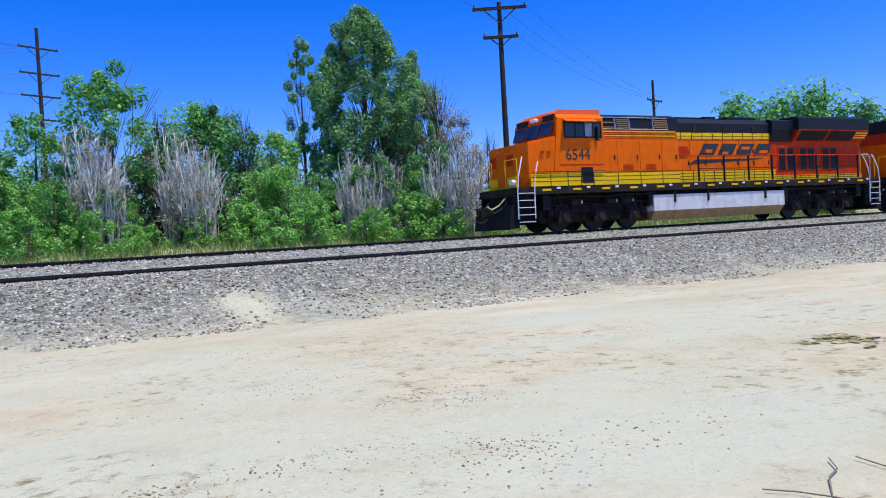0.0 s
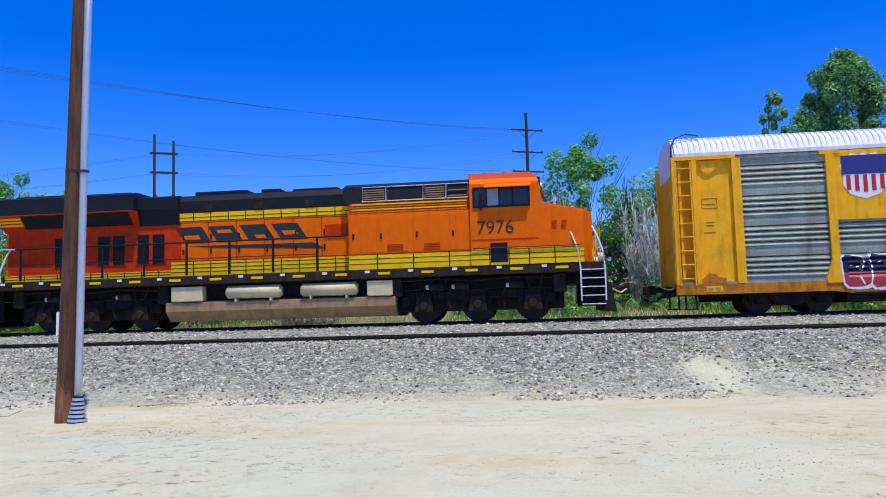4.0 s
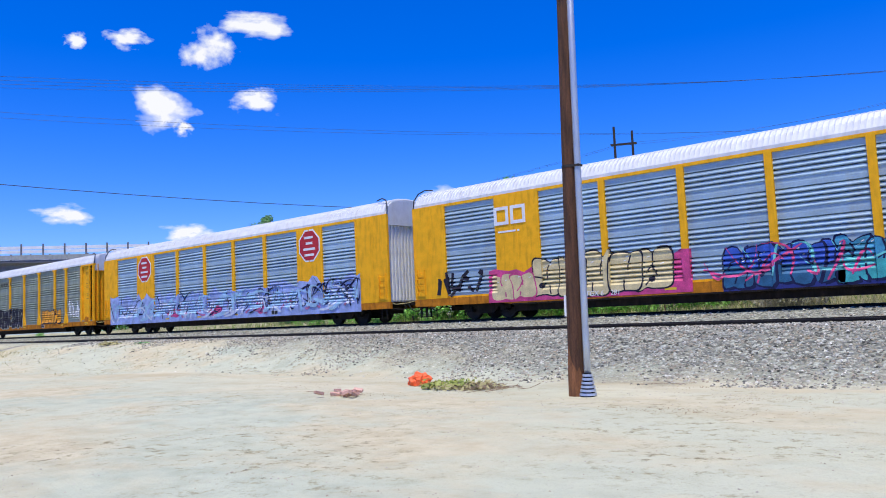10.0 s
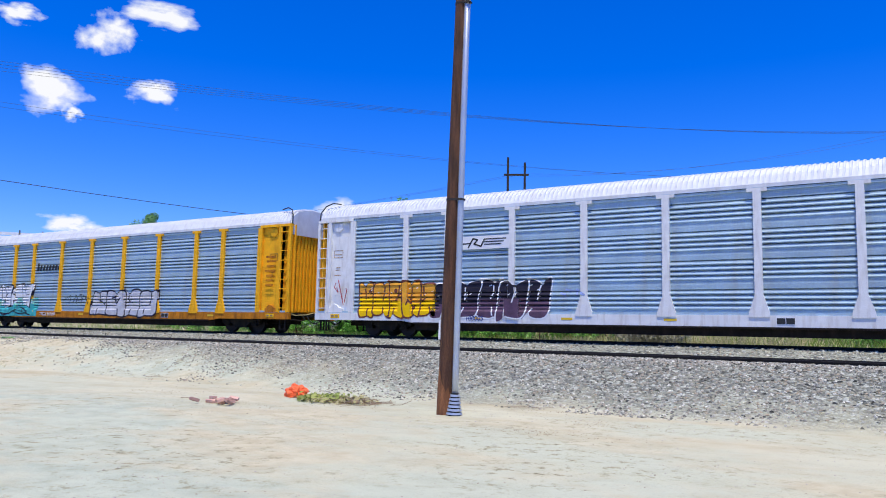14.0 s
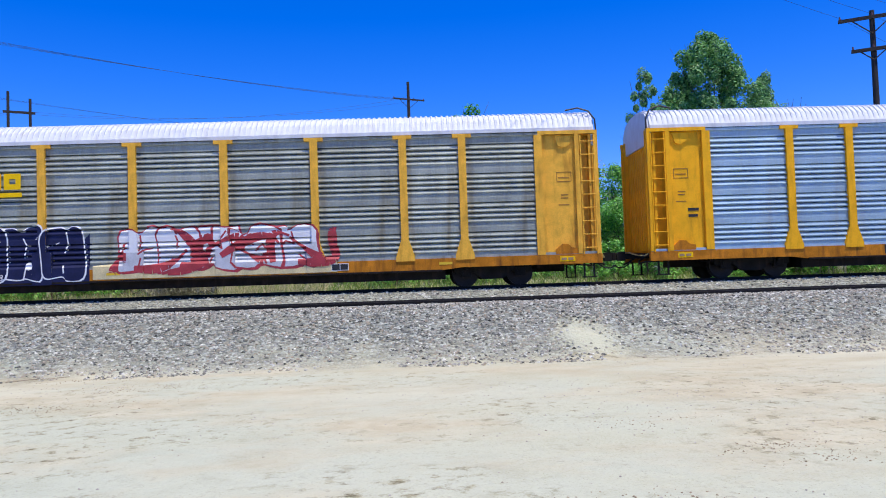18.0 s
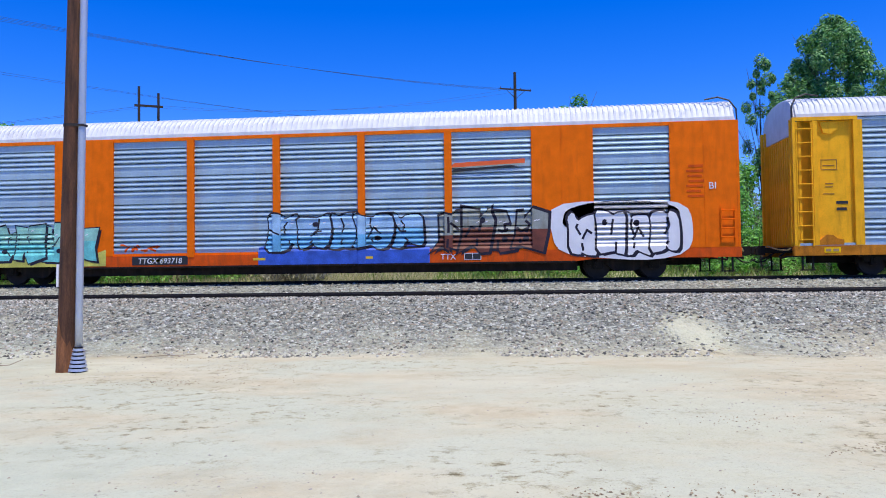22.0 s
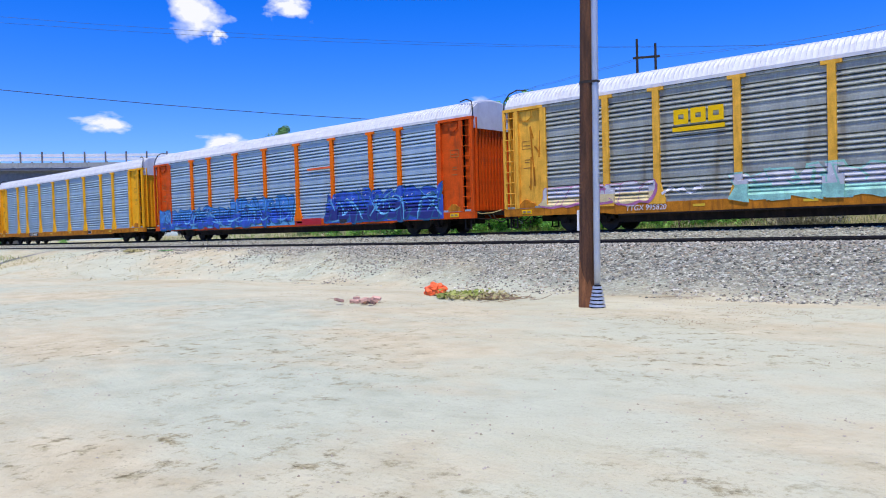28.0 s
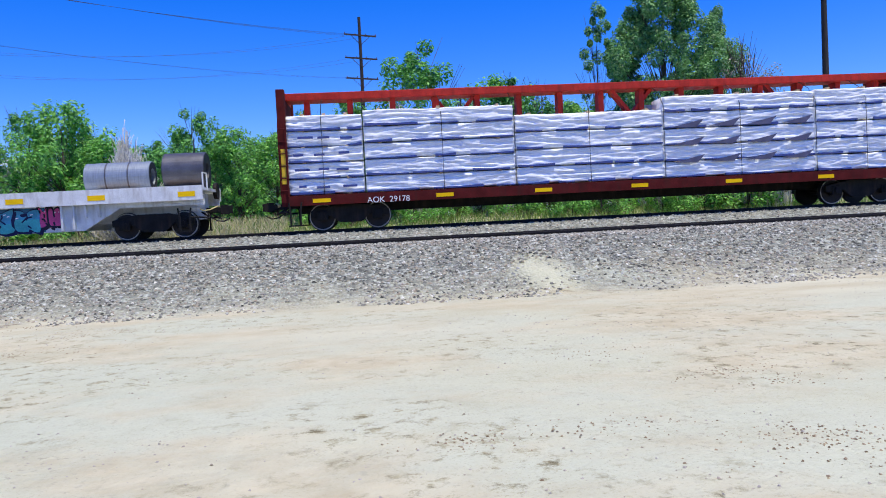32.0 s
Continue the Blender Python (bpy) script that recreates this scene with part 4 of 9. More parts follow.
OCTAGON = [(0.3, 0), (0.7, 0), (1, 0.3), (1, 0.7), (0.7, 1), (0.3, 1), (0, 0.7), (0, 0.3)]
SHIELD = [(0.5, 0), (0.8, 0.1), (0.95, 0.3), (0.93, 0.55), (1.0, 0.72), (0.9, 0.88), (0.75, 1.0), (0.6, 0.95), (0.5, 1.0), (0.4, 0.95), (0.25, 1.0), (0.1, 0.88), (0, 0.72), (0.07, 0.55), (0.05, 0.3), (0.2, 0.1)]

# panel edges along a car, from its front end
BAYS_OPEN = [(1.95, 4.52), (4.84, 6.5), (6.8, 9.3), (9.6, 12.1), (12.42, 14.95), (15.27, 17.8), (18.1, 20.6), (20.93, 22.5), (22.82, 25.1)]
BAYS_SMOOTH = [(1.80, 4.45), (6.55, 9.15), (9.4, 12.1), (12.35, 14.95), (15.2, 17.8), (18.05, 20.6), (22.55, 24.95)]


def autorack(label, post, panel, style, sill=None, end=None, corner=None, roof=None, low=None):
    """A covered two-deck car carrier: frame, trucks, ribbed sides, posts, ends, roof and ladders."""
    car = thing("autorack_car", label, "freight car", "cars of the freight train")
    end = end or post
    sill = sill or post
    bays = BAYS_OPEN if style == "open" else BAYS_SMOOTH
    POSTS.clear()
    for (a, b), (c, d) in zip(bays, bays[1:]):
        x, w = (b + c) / 2 - BODY, (c - b) / 2
        POSTS.append((x - w, x + w, HALF_W + 0.062, 9.0) if w > 0.5 else (x - 0.13, x + 0.13, HALF_W + 0.087, 9.0))
        if style == "open":
            POSTS.extend(((x - 0.30, x - 0.13, HALF_W + 0.087, 1.5), (x + 0.13, x + 0.30, HALF_W + 0.087, 1.5)))
    POSTS.append((-BODY, bays[0][0] - BODY + 0.12, HALF_W + 0.062, 9.0))
    POSTS.append((bays[-1][1] - BODY - 0.12, BODY, HALF_W + 0.062, 9.0))
    # frame
    bm = bmesh.new()
    for s in (-1, 1):
        prism(bm, [(-BODY, SILL + 0.1), (-BODY, 0.92), (BODY, 0.92), (BODY, SILL + 0.1), (9.0, SILL + 0.1), (8.2, SILL), (-8.2, SILL), (-9.0, SILL + 0.1)], s * (HALF_W - 0.12), s * SILL_Y)
    part("side_sill", bm, sill, car, "painted side sill, grimy below")
    # dark lip that paints a shadow line along the sill's lower edge
    for s in (-1, 1):
        bm = bmesh.new()
        box(bm, -8.4, 8.4, *sorted((s * (HALF_W - 0.02), s * (SILL_Y + 0.02))), SILL - 0.012, SILL + 0.045)
        part("sill_lip", bm, M["under_dark"], car, "dark lip painting a shadow line under the sill")
    b = plate(car, "data_plate", 4.9, 5.44, 0.64, 0.86, M["white"], y=-SILL_Y - 0.002)
    for x in (4.92, 5.18):
        plate(b, "data_field", x, x + 0.24, 0.66, 0.84, M["sign_black"], y=-SILL_Y - 0.009)
    for x in (-5.6, -2.1, 1.5, 8.3):
        plate(car, "reflector", x, x + 0.42, 0.72, 0.80, M["sign_yellow"], y=-SILL_Y - 0.002)
    bm = bmesh.new()
    box(bm, -BODY + 0.1, BODY - 0.1, -HALF_W + 0.13, HALF_W - 0.13, 0.80, 0.90)
    box(bm, -BODY + 1, BODY - 1, -0.35, 0.35, 0.40, 0.80)
    for i in range(11):
        x = -11.5 + i * 2.3
        box(bm, x - 0.06, x + 0.06, -HALF_W + 0.13, HALF_W - 0.13, 0.55, 0.80)
    box(bm, -3.2, -1.6, -0.9, -0.4, 0.35, 0.75)
    cyl(bm, (0.3, -0.7, 0.6), (1.6, -0.7, 0.6), 0.2)
    box(bm, -8.5, 8.5, -1.28, 1.28, SILL - 0.26, SILL + 0.12)
    part("underframe", bm, M["under_dark"], car)
    for x in (-10.05, 10.05):
        wheel_group(car, x)
    draft_gear(car, BODY)
    # sides
    for s in (-1, 1):
        for name, z0, z1, out in (("top_rail", EAVE - 0.16, EAVE - 0.05, 0.05), ("bottom_rail", 0.90, 1.0, 0.035)):
            rail = bmesh.new()
            box(rail, -BODY + 0.05, BODY - 0.05, *sorted((s * (HALF_W - 0.05), s * (HALF_W + out - 0.015))), z0, z1)
            part(name, rail, end if style == "smooth" else panel, car)
        if style == "smooth":
            continue
        seam = bmesh.new()
        box(seam, -BODY + 0.3, BODY - 0.3, s * (HALF_W + 0.02), s * (HALF_W + 0.050), EAVE - 0.082, EAVE - 0.066)
        part("eave_seam", seam, M["black_steel"], car, "dark gap under the eave")
    for s in (-1, 1):
        for a, b in bays:
            c = (a + b) / 2 - BODY
            piece("panel", P_PANEL, panel, car, at(c, s * (HALF_W - 0.015), 0.98, sx=(b - a) + 0.24, sy=1 if s < 0 else -1, sz=EAVE - 1.10))
        for (a, b), (c, d) in zip(bays, bays[1:]):
            w = c - b
            x = (b + c) / 2 - BODY
            if w > 1:
                bm = bmesh.new()
                box(bm, x - w / 2, x + w / 2, s * HALF_W - 0.05, s * HALF_W + 0.045, 0.93, EAVE - 0.06)
                part("solid_panel", bm, post, car)
                for e in (x, x - w / 2 + 0.05, x + w / 2 - 0.05):
                    bm = bmesh.new()
                    box(bm, e - 0.035, e + 0.035, s * HALF_W - 0.06, s * HALF_W + 0.064, 0.93, EAVE - 0.06)
                    part("stile", bm, post, car)
            else:
                piece("post", P_POST if style == "open" else P_POST_PLAIN, post, car, at(x, s * HALF_W, 0, sy=1 if s < 0 else -1))
        # end bays
        for q, inner in ((-1, bays[0][0] - BODY), (1, bays[-1][1] - BODY)):
            a, b = sorted((q * (BODY - 0.02), inner))
            bm = bmesh.new()
            if style == "open":
                # panel a little behind a flanged frame, a deeper ladder bay beside it
                box(bm, *sorted((q * (BODY - 0.70), inner)), s * (HALF_W - 0.08) - 0.02, s * (HALF_W - 0.08) + 0.02, 0.93, EAVE - 0.06)
                part("end_panel", bm, end, car)
                bm = bmesh.new()
                box(bm, *sorted((q * (BODY - 0.04), q * (BODY - 0.70))), s * (HALF_W - 0.30) - 0.02, s * (HALF_W - 0.30) + 0.02, 0.93, EAVE - 0.06)
                part("ladder_bay", bm, end, car)
                for e, g in ((inner - q * 0.13, inner + q * 0.13), (q * (BODY - 0.62), q * (BODY - 0.76)), (q * (BODY - 0.02), q * (BODY - 0.12))):
                    lo, hi = sorted((e, g))
                    bm = bmesh.new()
                    box(bm, lo, hi, s * HALF_W - 0.06, s * HALF_W + 0.05, 0.93, EAVE - 0.165)
                    part("end_post", bm, end, car)
                bm = bmesh.new()
                box(bm, a, b, s * HALF_W - 0.06, s * HALF_W + 0.13, EAVE - 0.16, EAVE - 0.045)
                part("end_lintel", bm, end, car)
                ladder(car, q * (BODY - 0.36), s * (HALF_W + 0.0), 0.9, EAVE - 0.2, 0.44, end, 9)
                bx = q * (BODY - 1.12)
                bm = bmesh.new()
                prism(bm, [(bx - 0.36, 0.94), (bx + 0.36, 0.94), (bx + 0.36, 1.10), (bx + 0.16, 1.14), (bx + 0.05, 1.24), (bx - 0.14, 1.26), (bx - 0.36, 1.08)], *sorted((s * (HALF_W - 0.10), s * (HALF_W + 0.03))))
                part("latch_box", bm, M["sill_brown"] if end is not M["white_paint"] else end, car)
                bm = bmesh.new()
                prism(bm, [(bx - 0.26, 4.72), (bx + 0.24, 4.72), (bx + 0.24, 4.50), (bx + 0.05, 4.36), (bx - 0.16, 4.40)], *sorted((s * (HALF_W - 0.09), s * (HALF_W - 0.005))))
                part("hinge_plate", bm, end, car)
                if s < 0:
                    # small print in a drawn frame
                    ink = M["stencil_brown"] if end is not M["white_paint"] else M["tank_tan"]
                    yf = -HALF_W + 0.058
                    for x0, x1, z0, z1 in ((-0.24, 0.24, 3.26, 3.28), (-0.24, 0.24, 3.56, 3.58), (-0.24, -0.22, 3.28, 3.56), (0.22, 0.24, 3.28, 3.56), (-0.18, 0.16, 3.38, 3.41), (-0.12, 0.12, 2.82, 2.85), (-0.12, 0.10, 2.72, 2.75), (-0.20, 0.14, 2.50, 2.53)):
                        plate(car, "stencil", bx + x0, bx + x1, z0, z1, ink, y=yf)
                    plate(car, "sill_placard", bx - 0.24, bx + 0.24, 0.70, 0.86, M["loco_yellow"], y=-SILL_Y - 0.002)
                    for d in (-0.20, 0.02):
                        plate(car, "stencil", bx + d, bx + d + 0.16, 0.74, 0.82, M["tank_tan"], y=-SILL_Y - 0.009)
            else:
                box(bm, a, b, s * HALF_W - 0.05, s * HALF_W + 0.045, 0.93, EAVE - 0.06)
                part("end_panel", bm, end, car)
                for e in (inner, (a + b) / 2, q * (BODY - 0.06)):
                    bm = bmesh.new()
                    box(bm, e - 0.035, e + 0.035, s * HALF_W - 0.06, s * HALF_W + 0.068, 0.93, EAVE - 0.06)
                    part("stile", bm, end, car)
                ladder(car, q * (BODY - 0.40), s * (HALF_W + 0.02), 1.1, 2.2, 0.42, end, 4)
    # ends: ribbed folding doors under an arched brow
    arch = [(-1.48, 0.92), (1.48, 0.92), (1.48, EAVE), (1.36, 5.26), (1.1, 5.47), (0.6, 5.60), (0, 5.64), (-0.6, 5.60), (-1.1, 5.47), (-1.36, 5.26), (-1.48, EAVE)]
    for q in (-1, 1):
        bm = bmesh.new()
        section(bm, arch, q * (BODY - 0.30), q * (BODY - 0.22))
        door = part("end_door", bm, corner or end, car, "ribbed end doors")
        for i in range(13):
            piece("rib", P_END_RIB, corner or end, door, at(q * (BODY - 0.19), -1.3 + i * 2.6 / 12, 0))
            if low:
                piece("rib", P_END_RIB, low, door, at(q * (BODY - 0.184), -1.3 + i * 2.6 / 12, 0.32, sy=1.1, sz=0.66), "orange lower rib")
        bm = bmesh.new()
        section(bm, [(-1.485, 4.42), (1.485, 4.42)] + arch[2:], q * (BODY - 0.2), q * (BODY - 0.10))
        part("end_brow", bm, roof or M["roof_white"], car)
        bm = bmesh.new()
        pts = [(q * (BODY - 0.95), -1.20, 5.62), (q * (BODY - 0.55), -1.26, 5.68), (q * (BODY - 0.22), -1.34, 5.55), (q * (BODY - 0.05), -1.46, 5.25), (q * (BODY - 0.04), -1.50, 4.90)]
        tube(bm, pts, 0.027)
        part("grab_iron", bm, M["black"], car)
    piece("roof", P_ROOF, M["roof_white"], car, None, "white ribbed metal roof")
    return car


def reporting(car, text, x, material, bg=None, z=0.665, size=0.26):
    if bg:
        plate(car, "number_panel", x - len(text) * size * 0.34, x + len(text) * size * 0.34, z - 0.05, z + 0.24, bg, y=-SILL_Y - 0.002)
    lettering(text, size, x, z, -SILL_Y - 0.012, material, car, shear=0.15)


def bars(car, x0, x1, z0, z1, n, material, y=-HALF_W - 0.055, seed=0):
    """Small print as plain bars."""
    rnd = random.Random(seed)
    h = (z1 - z0) / n
    for i in range(n):
        a = x0 + rnd.uniform(0, 0.15) * (x1 - x0)
        b = x1 - rnd.uniform(0, 0.3) * (x1 - x0)
        plate(car, "stencil", a, b, z0 + i * h, z0 + i * h + h * 0.45, material, y=y + 0.002)


# ---- the train, front to rear ----
TRAIN = []                             # thing and the distance of its centre behind the reference point


def L(a):
    """From the distance behind a car's front end to its own x."""
    return a - BODY


def octagon_badge(c, x, z, r):
    b = plate(c, "badge", x - r - 0.08, x + r + 0.08, z - r - 0.08, z + r + 0.08, M["white"], outline=OCTAGON, label="white-edged red octagonal badge")
    plate(b, "badge_field", x - r, x + r, z - r, z + r, M["sign_red"], y=-HALF_W - 0.058, outline=OCTAGON)
    for i in range(4):
        v = z + r * (0.56 - 0.40 * i)
        bm = bmesh.new()
        box(bm, x - r * (0.5, 0.34, 0.62, 0.5)[i], x + r * (0.42, 0.36, 0.60, 0.5)[i], -HALF_W - 0.072, -HALF_W - 0.064, v - r * 0.08, v + r * 0.08)
        part("badge_bar", bm, M["white"], b)


def rack_shield():
    c = autorack("yellow-framed autorack with a shield badge and graffiti", M["yellow"], M["galvanised_olive"], "open", sill=M["sill_brown"])
    bm = bmesh.new()
    box(bm, L(4.72), L(6.62), -HALF_W - 0.055, -HALF_W + 0.02, 2.75, EAVE - 0.08)
    part("solid_panel", bm, M["yellow"], c)
    b = plate(c, "badge", L(4.95), L(6.35), 3.35, 4.75, M["white"], y=-HALF_W - 0.06, outline=SHIELD, label="shield badge, blue over red and white stripes")
    plate(b, "badge_field", L(5.0), L(6.3), 4.1, 4.68, M["sign_blue"], y=-HALF_W - 0.068)
    bm = bmesh.new()
    for i in range(5):
        x = L(5.12 + i * 0.24)
        box(bm, x, x + 0.12, -HALF_W - 0.075, -HALF_W - 0.068, 3.55 + 0.04 * abs(i - 2), 4.08)
    part("badge_stripes", bm, M["sign_red"], b)
    lettering("BUILDING   AMERICA", 0.52, L(10.0), 4.15, -HALF_W - 0.06, M["black"], c, shear=0.2)
    graffiti(c, L(4.9), L(6.6), 0.72, 1.7, M["g_navy"], M["white"], 10, M["g_red"], 0.5, letters=2)
    graffiti(c, L(6.6), L(9.2), 0.75, 2.2, M["g_silver"], M["g_black"], 11, M["g_red"], 0.6, letters=3)
    graffiti(c, L(9.6), L(14.8), 0.75, 2.3, M["g_black"], M["galvanised_dirty"], 12, M["g_black"], 0.6, letters=5)
    graffiti(c, L(18.5), L(21.8), 0.9, 1.9, M["g_orange"], M["g_black"], 13, None, 0.6)
    scrawl(c, L(23.0), L(24.8), 1.0, 2.6, M["white"], 14, w=0.12)
    reporting(c, "TTGX 940361", L(8.0), M["white"])
    return c


def rack_octagon():
    c = autorack("yellow autorack with red octagonal badges and lavender graffiti", M["yellow"], M["galvanised"], "smooth", sill=M["sill_brown"], corner=M["white_paint"])
    octagon_badge(c, L(5.42), 3.95, 0.72)
    octagon_badge(c, L(21.6), 3.95, 0.72)
    backing(c, L(0.9), L(25.2), 0.56, 2.2, M["g_lavender"], 20)
    swooshes(c, L(1.0), L(25.0), 0.75, 2.2, M["g_pale"], 21, 60, 0.20, "pale blue sweeping stroke")
    swooshes(c, L(1.0), L(25.0), 0.70, 1.9, M["g_frost"], 22, 50, 0.13, "frosty white sweeping stroke")
    for k, (xa, xb) in enumerate(((8.2, 9.4), (12.6, 13.8), (17.0, 17.9))):
        smear(c, L(xa), L(xb), 0.8, 1.35, M["g_pink"], 280 + k, "rose sprayed patch")
    swooshes(c, L(8.0), L(24.5), 0.70, 1.5, M["g_rose"], 25, 16, 0.12, "rose sweeping stroke")
    swooshes(c, L(1.0), L(25.2), 0.75, 2.35, M["g_navy"], 26, 42, 0.085, "dark sweeping outline")
    swooshes(c, L(17.0), L(25.2), 0.9, 2.5, M["g_navy"], 27, 16, 0.10, "dark sweeping outline")
    reporting(c, "TTGX 690782", L(13), M["white"])
    return c


def rack_curves():
    c = autorack("yellow autorack with a white badge and many-coloured graffiti", M["yellow"], M["galvanised"], "smooth", sill=M["sill_brown"], corner=M["white_paint"], roof=M["yellow"])
    # badge as two plain frames
    for x in (4.45, 5.25):
        for p0, p1, q0, q1 in ((0, 0.14, 0, 0.72), (0.14, 0.56, 0, 0.13), (0.14, 0.56, 0.59, 0.72), (0.56, 0.70, 0, 0.72)):
            plate(c, "badge_bar", L(x + p0), L(x + p1), 3.66 + q0, 3.66 + q1, M["white"], y=-HALF_W - 0.066, label="white badge bar")
    bars(c, L(4.4), L(6.0), 3.35, 3.5, 1, M["white"])
    scrawl(c, L(1.4), L(3.6), 0.95, 2.0, M["g_black"], 31, w=0.14)
    backing(c, L(4.0), L(12.4), 0.62, 1.9, M["g_pink"], 320)
    graffiti(c, L(4.2), L(6.2), 0.75, 1.7, M["g_cream"], M["g_pink"], 32, None, 0.2, letters=2)
    graffiti(c, L(6.2), L(11.6), 0.72, 2.2, M["g_cream"], M["g_black"], 33, None, 0.2, letters=5)
    backing(c, L(13.4), L(20.8), 0.56, 1.5, M["sign_blue"], 321)
    graffiti(c, L(13.5), L(17.0), 0.66, 1.95, M["g_blue"], M["g_navy"], 34, M["g_deep"], 0.6, letters=5)
    graffiti(c, L(16.8), L(21.6), 0.72, 2.0, M["g_water"], M["g_navy"], 35, M["g_teal"], 0.6, letters=6)
    swooshes(c, L(12.6), L(22.2), 0.62, 2.05, M["g_pink"], 36, 18, 0.09, "pink sweeping stroke")
    swooshes(c, L(14.0), L(22.2), 0.9, 2.1, M["g_aqua"], 37, 12, 0.08, "aqua sweeping stroke")
    bars(c, L(25.6), L(26.3), 2.2, 3.6, 8, M["sill_brown"], seed=3)
    reporting(c, "TTGX 694281", L(9.0), M["white"])
    return c


def rack_teal():
    c = autorack("yellow-posted autorack with teal and white graffiti", M["yellow"], M["galvanised"], "open", sill=M["sill_brown"])
    # badge word as a plain slanted bar
    bm = bmesh.new()
    for i in range(8):
        x = L(7.05 + i * 0.30)
        prism(bm, [(x, 3.25), (x + 0.18, 3.25), (x + 0.25, 3.55 if i else 3.68), (x + 0.07, 3.55 if i else 3.68)], -HALF_W - 0.06, -HALF_W - 0.05)
    part("badge", bm, M["sign_black"], c, "dark plain badge strip")
    backing(c, L(1.9), L(7.3), 0.62, 1.7, M["g_teal"], 410)
    graffiti(c, L(2.3), L(6.7), 1.15, 2.45, M["white"], M["g_black"], 42, None, 0.7, letters=4)
    graffiti(c, L(2.0), L(7.3), 0.95, 1.65, M["g_mint"], M["g_teal"], 41, M["g_teal"], 0.3, letters=5)
    swooshes(c, L(2.0), L(7.2), 0.62, 1.2, M["g_black"], 45, 9, 0.07, "black sweeping line")
    scrawl(c, L(10.0), L(12.3), 1.3, 1.9, M["g_black"], 43)
    graffiti(c, L(12.7), L(18.0), 0.70, 2.0, M["g_silver"], M["g_black"], 44, None, 0.2, letters=4, rim=0.075)
    reporting(c, "TTGX 942690", L(8.4), M["white"], M["sill_brown"])
    bars(c, L(25.5), L(26.2), 2.1, 3.6, 7, M["sill_brown"], seed=5)
    return c


def rack_white_posts():
    c = autorack("white-posted autorack with orange and black graffiti", M["white_paint"], M["galvanised"], "open", sill=M["white_paint"], corner=M["rust_yellow"])
    p = plate(c, "badge", L(7.0), L(9.4), 3.35, 3.85, M["white"], label="white badge with winged black lines")
    bm = bmesh.new()
    stroke(bm, [(L(7.0), 3.55), (L(7.7), 3.58)], 0.05, -HALF_W - 0.062)
    stroke(bm, [(L(7.6), 3.42), (L(7.8), 3.75), (L(8.0), 3.7), (L(7.85), 3.55), (L(8.15), 3.45), (L(8.3), 3.72)], 0.06, -HALF_W - 0.062)
    for i in range(3):
        stroke(bm, [(L(8.3), 3.52 + i * 0.1), (L(9.2 - 0.1 * (2 - i)), 3.52 + i * 0.1)], 0.045, -HALF_W - 0.062)
    part("badge_lines", bm, M["sign_black"], p)
    graffiti(c, L(2.4), L(6.1), 0.72, 2.15, M["g_orange"], M["g_brown"], 51, M["loco_yellow"], 0.12, letters=5, rim=0.07)
    graffiti(c, L(6.1), L(10.9), 0.72, 2.2, M["g_black"], M["white"], 52, M["g_plum"], 0.4, letters=5)
    scrawl(c, L(0.9), L(1.9), 1.2, 2.3, M["g_red"], 53)
    scrawl(c, L(11.2), L(12.3), 1.5, 1.8, M["g_lavender"], 54, w=0.06)
    reporting(c, "100005", L(7.9), M["sign_blue"])
    return c


def stripe_badge(c):
    plate(c, "stripe", L(17.95), L(20.4), 3.62, 3.86, M["stripe_orange"], label="orange and black stripe badge", outline=[(0.0, 0.0), (1.0, 0.42), (1.0, 1.0), (0.08, 0.62)])
    plate(c, "stripe_shadow", L(17.9), L(20.2), 3.46, 3.66, M["sign_black"], outline=[(0.0, 0.0), (1.0, 0.75), (0.9, 1.0), (0.1, 0.5)])


def rack_white():
    c = autorack("white smooth-sided autorack with pink-edged graffiti", M["white_paint"], M["galvanised"], "smooth", sill=M["white_paint"], corner=M["white_paint"], roof=M["yellow"])
    stripe_badge(c)
    graffiti(c, L(14.7), L(17.5), 0.8, 2.2, M["g_silver"], M["g_black"], 61, M["g_pink"], 0.4, letters=3)
    smear(c, L(20.6), L(21.6), 0.85, 1.7, M["g_pink"], 65, "rose sprayed patch")
    graffiti(c, L(18.0), L(21.2), 0.75, 2.1, M["g_silver"], M["g_black"], 62, M["white"], 0.4, letters=5)
    graffiti(c, L(9.5), L(14.4), 0.95, 1.7, M["g_mint"], M["galvanised"], 63, None, 0.5)
    scrawl(c, L(2.6), L(3.8), 1.1, 1.5, M["g_black"], 64)
    lettering("BI", 0.3, L(26.2), 2.75, -HALF_W - 0.062, M["black"], c)
    plate(c, "notice", L(25.4), L(26.0), 2.1, 2.35, M["loco_yellow"])
    bars(c, L(8.0), L(10.4), 0.66, 0.86, 1, M["black"], y=-SILL_Y)
    bars(c, L(25.4), L(26.0), 2.5, 3.6, 7, M["tank_grey"], seed=6)
    return c


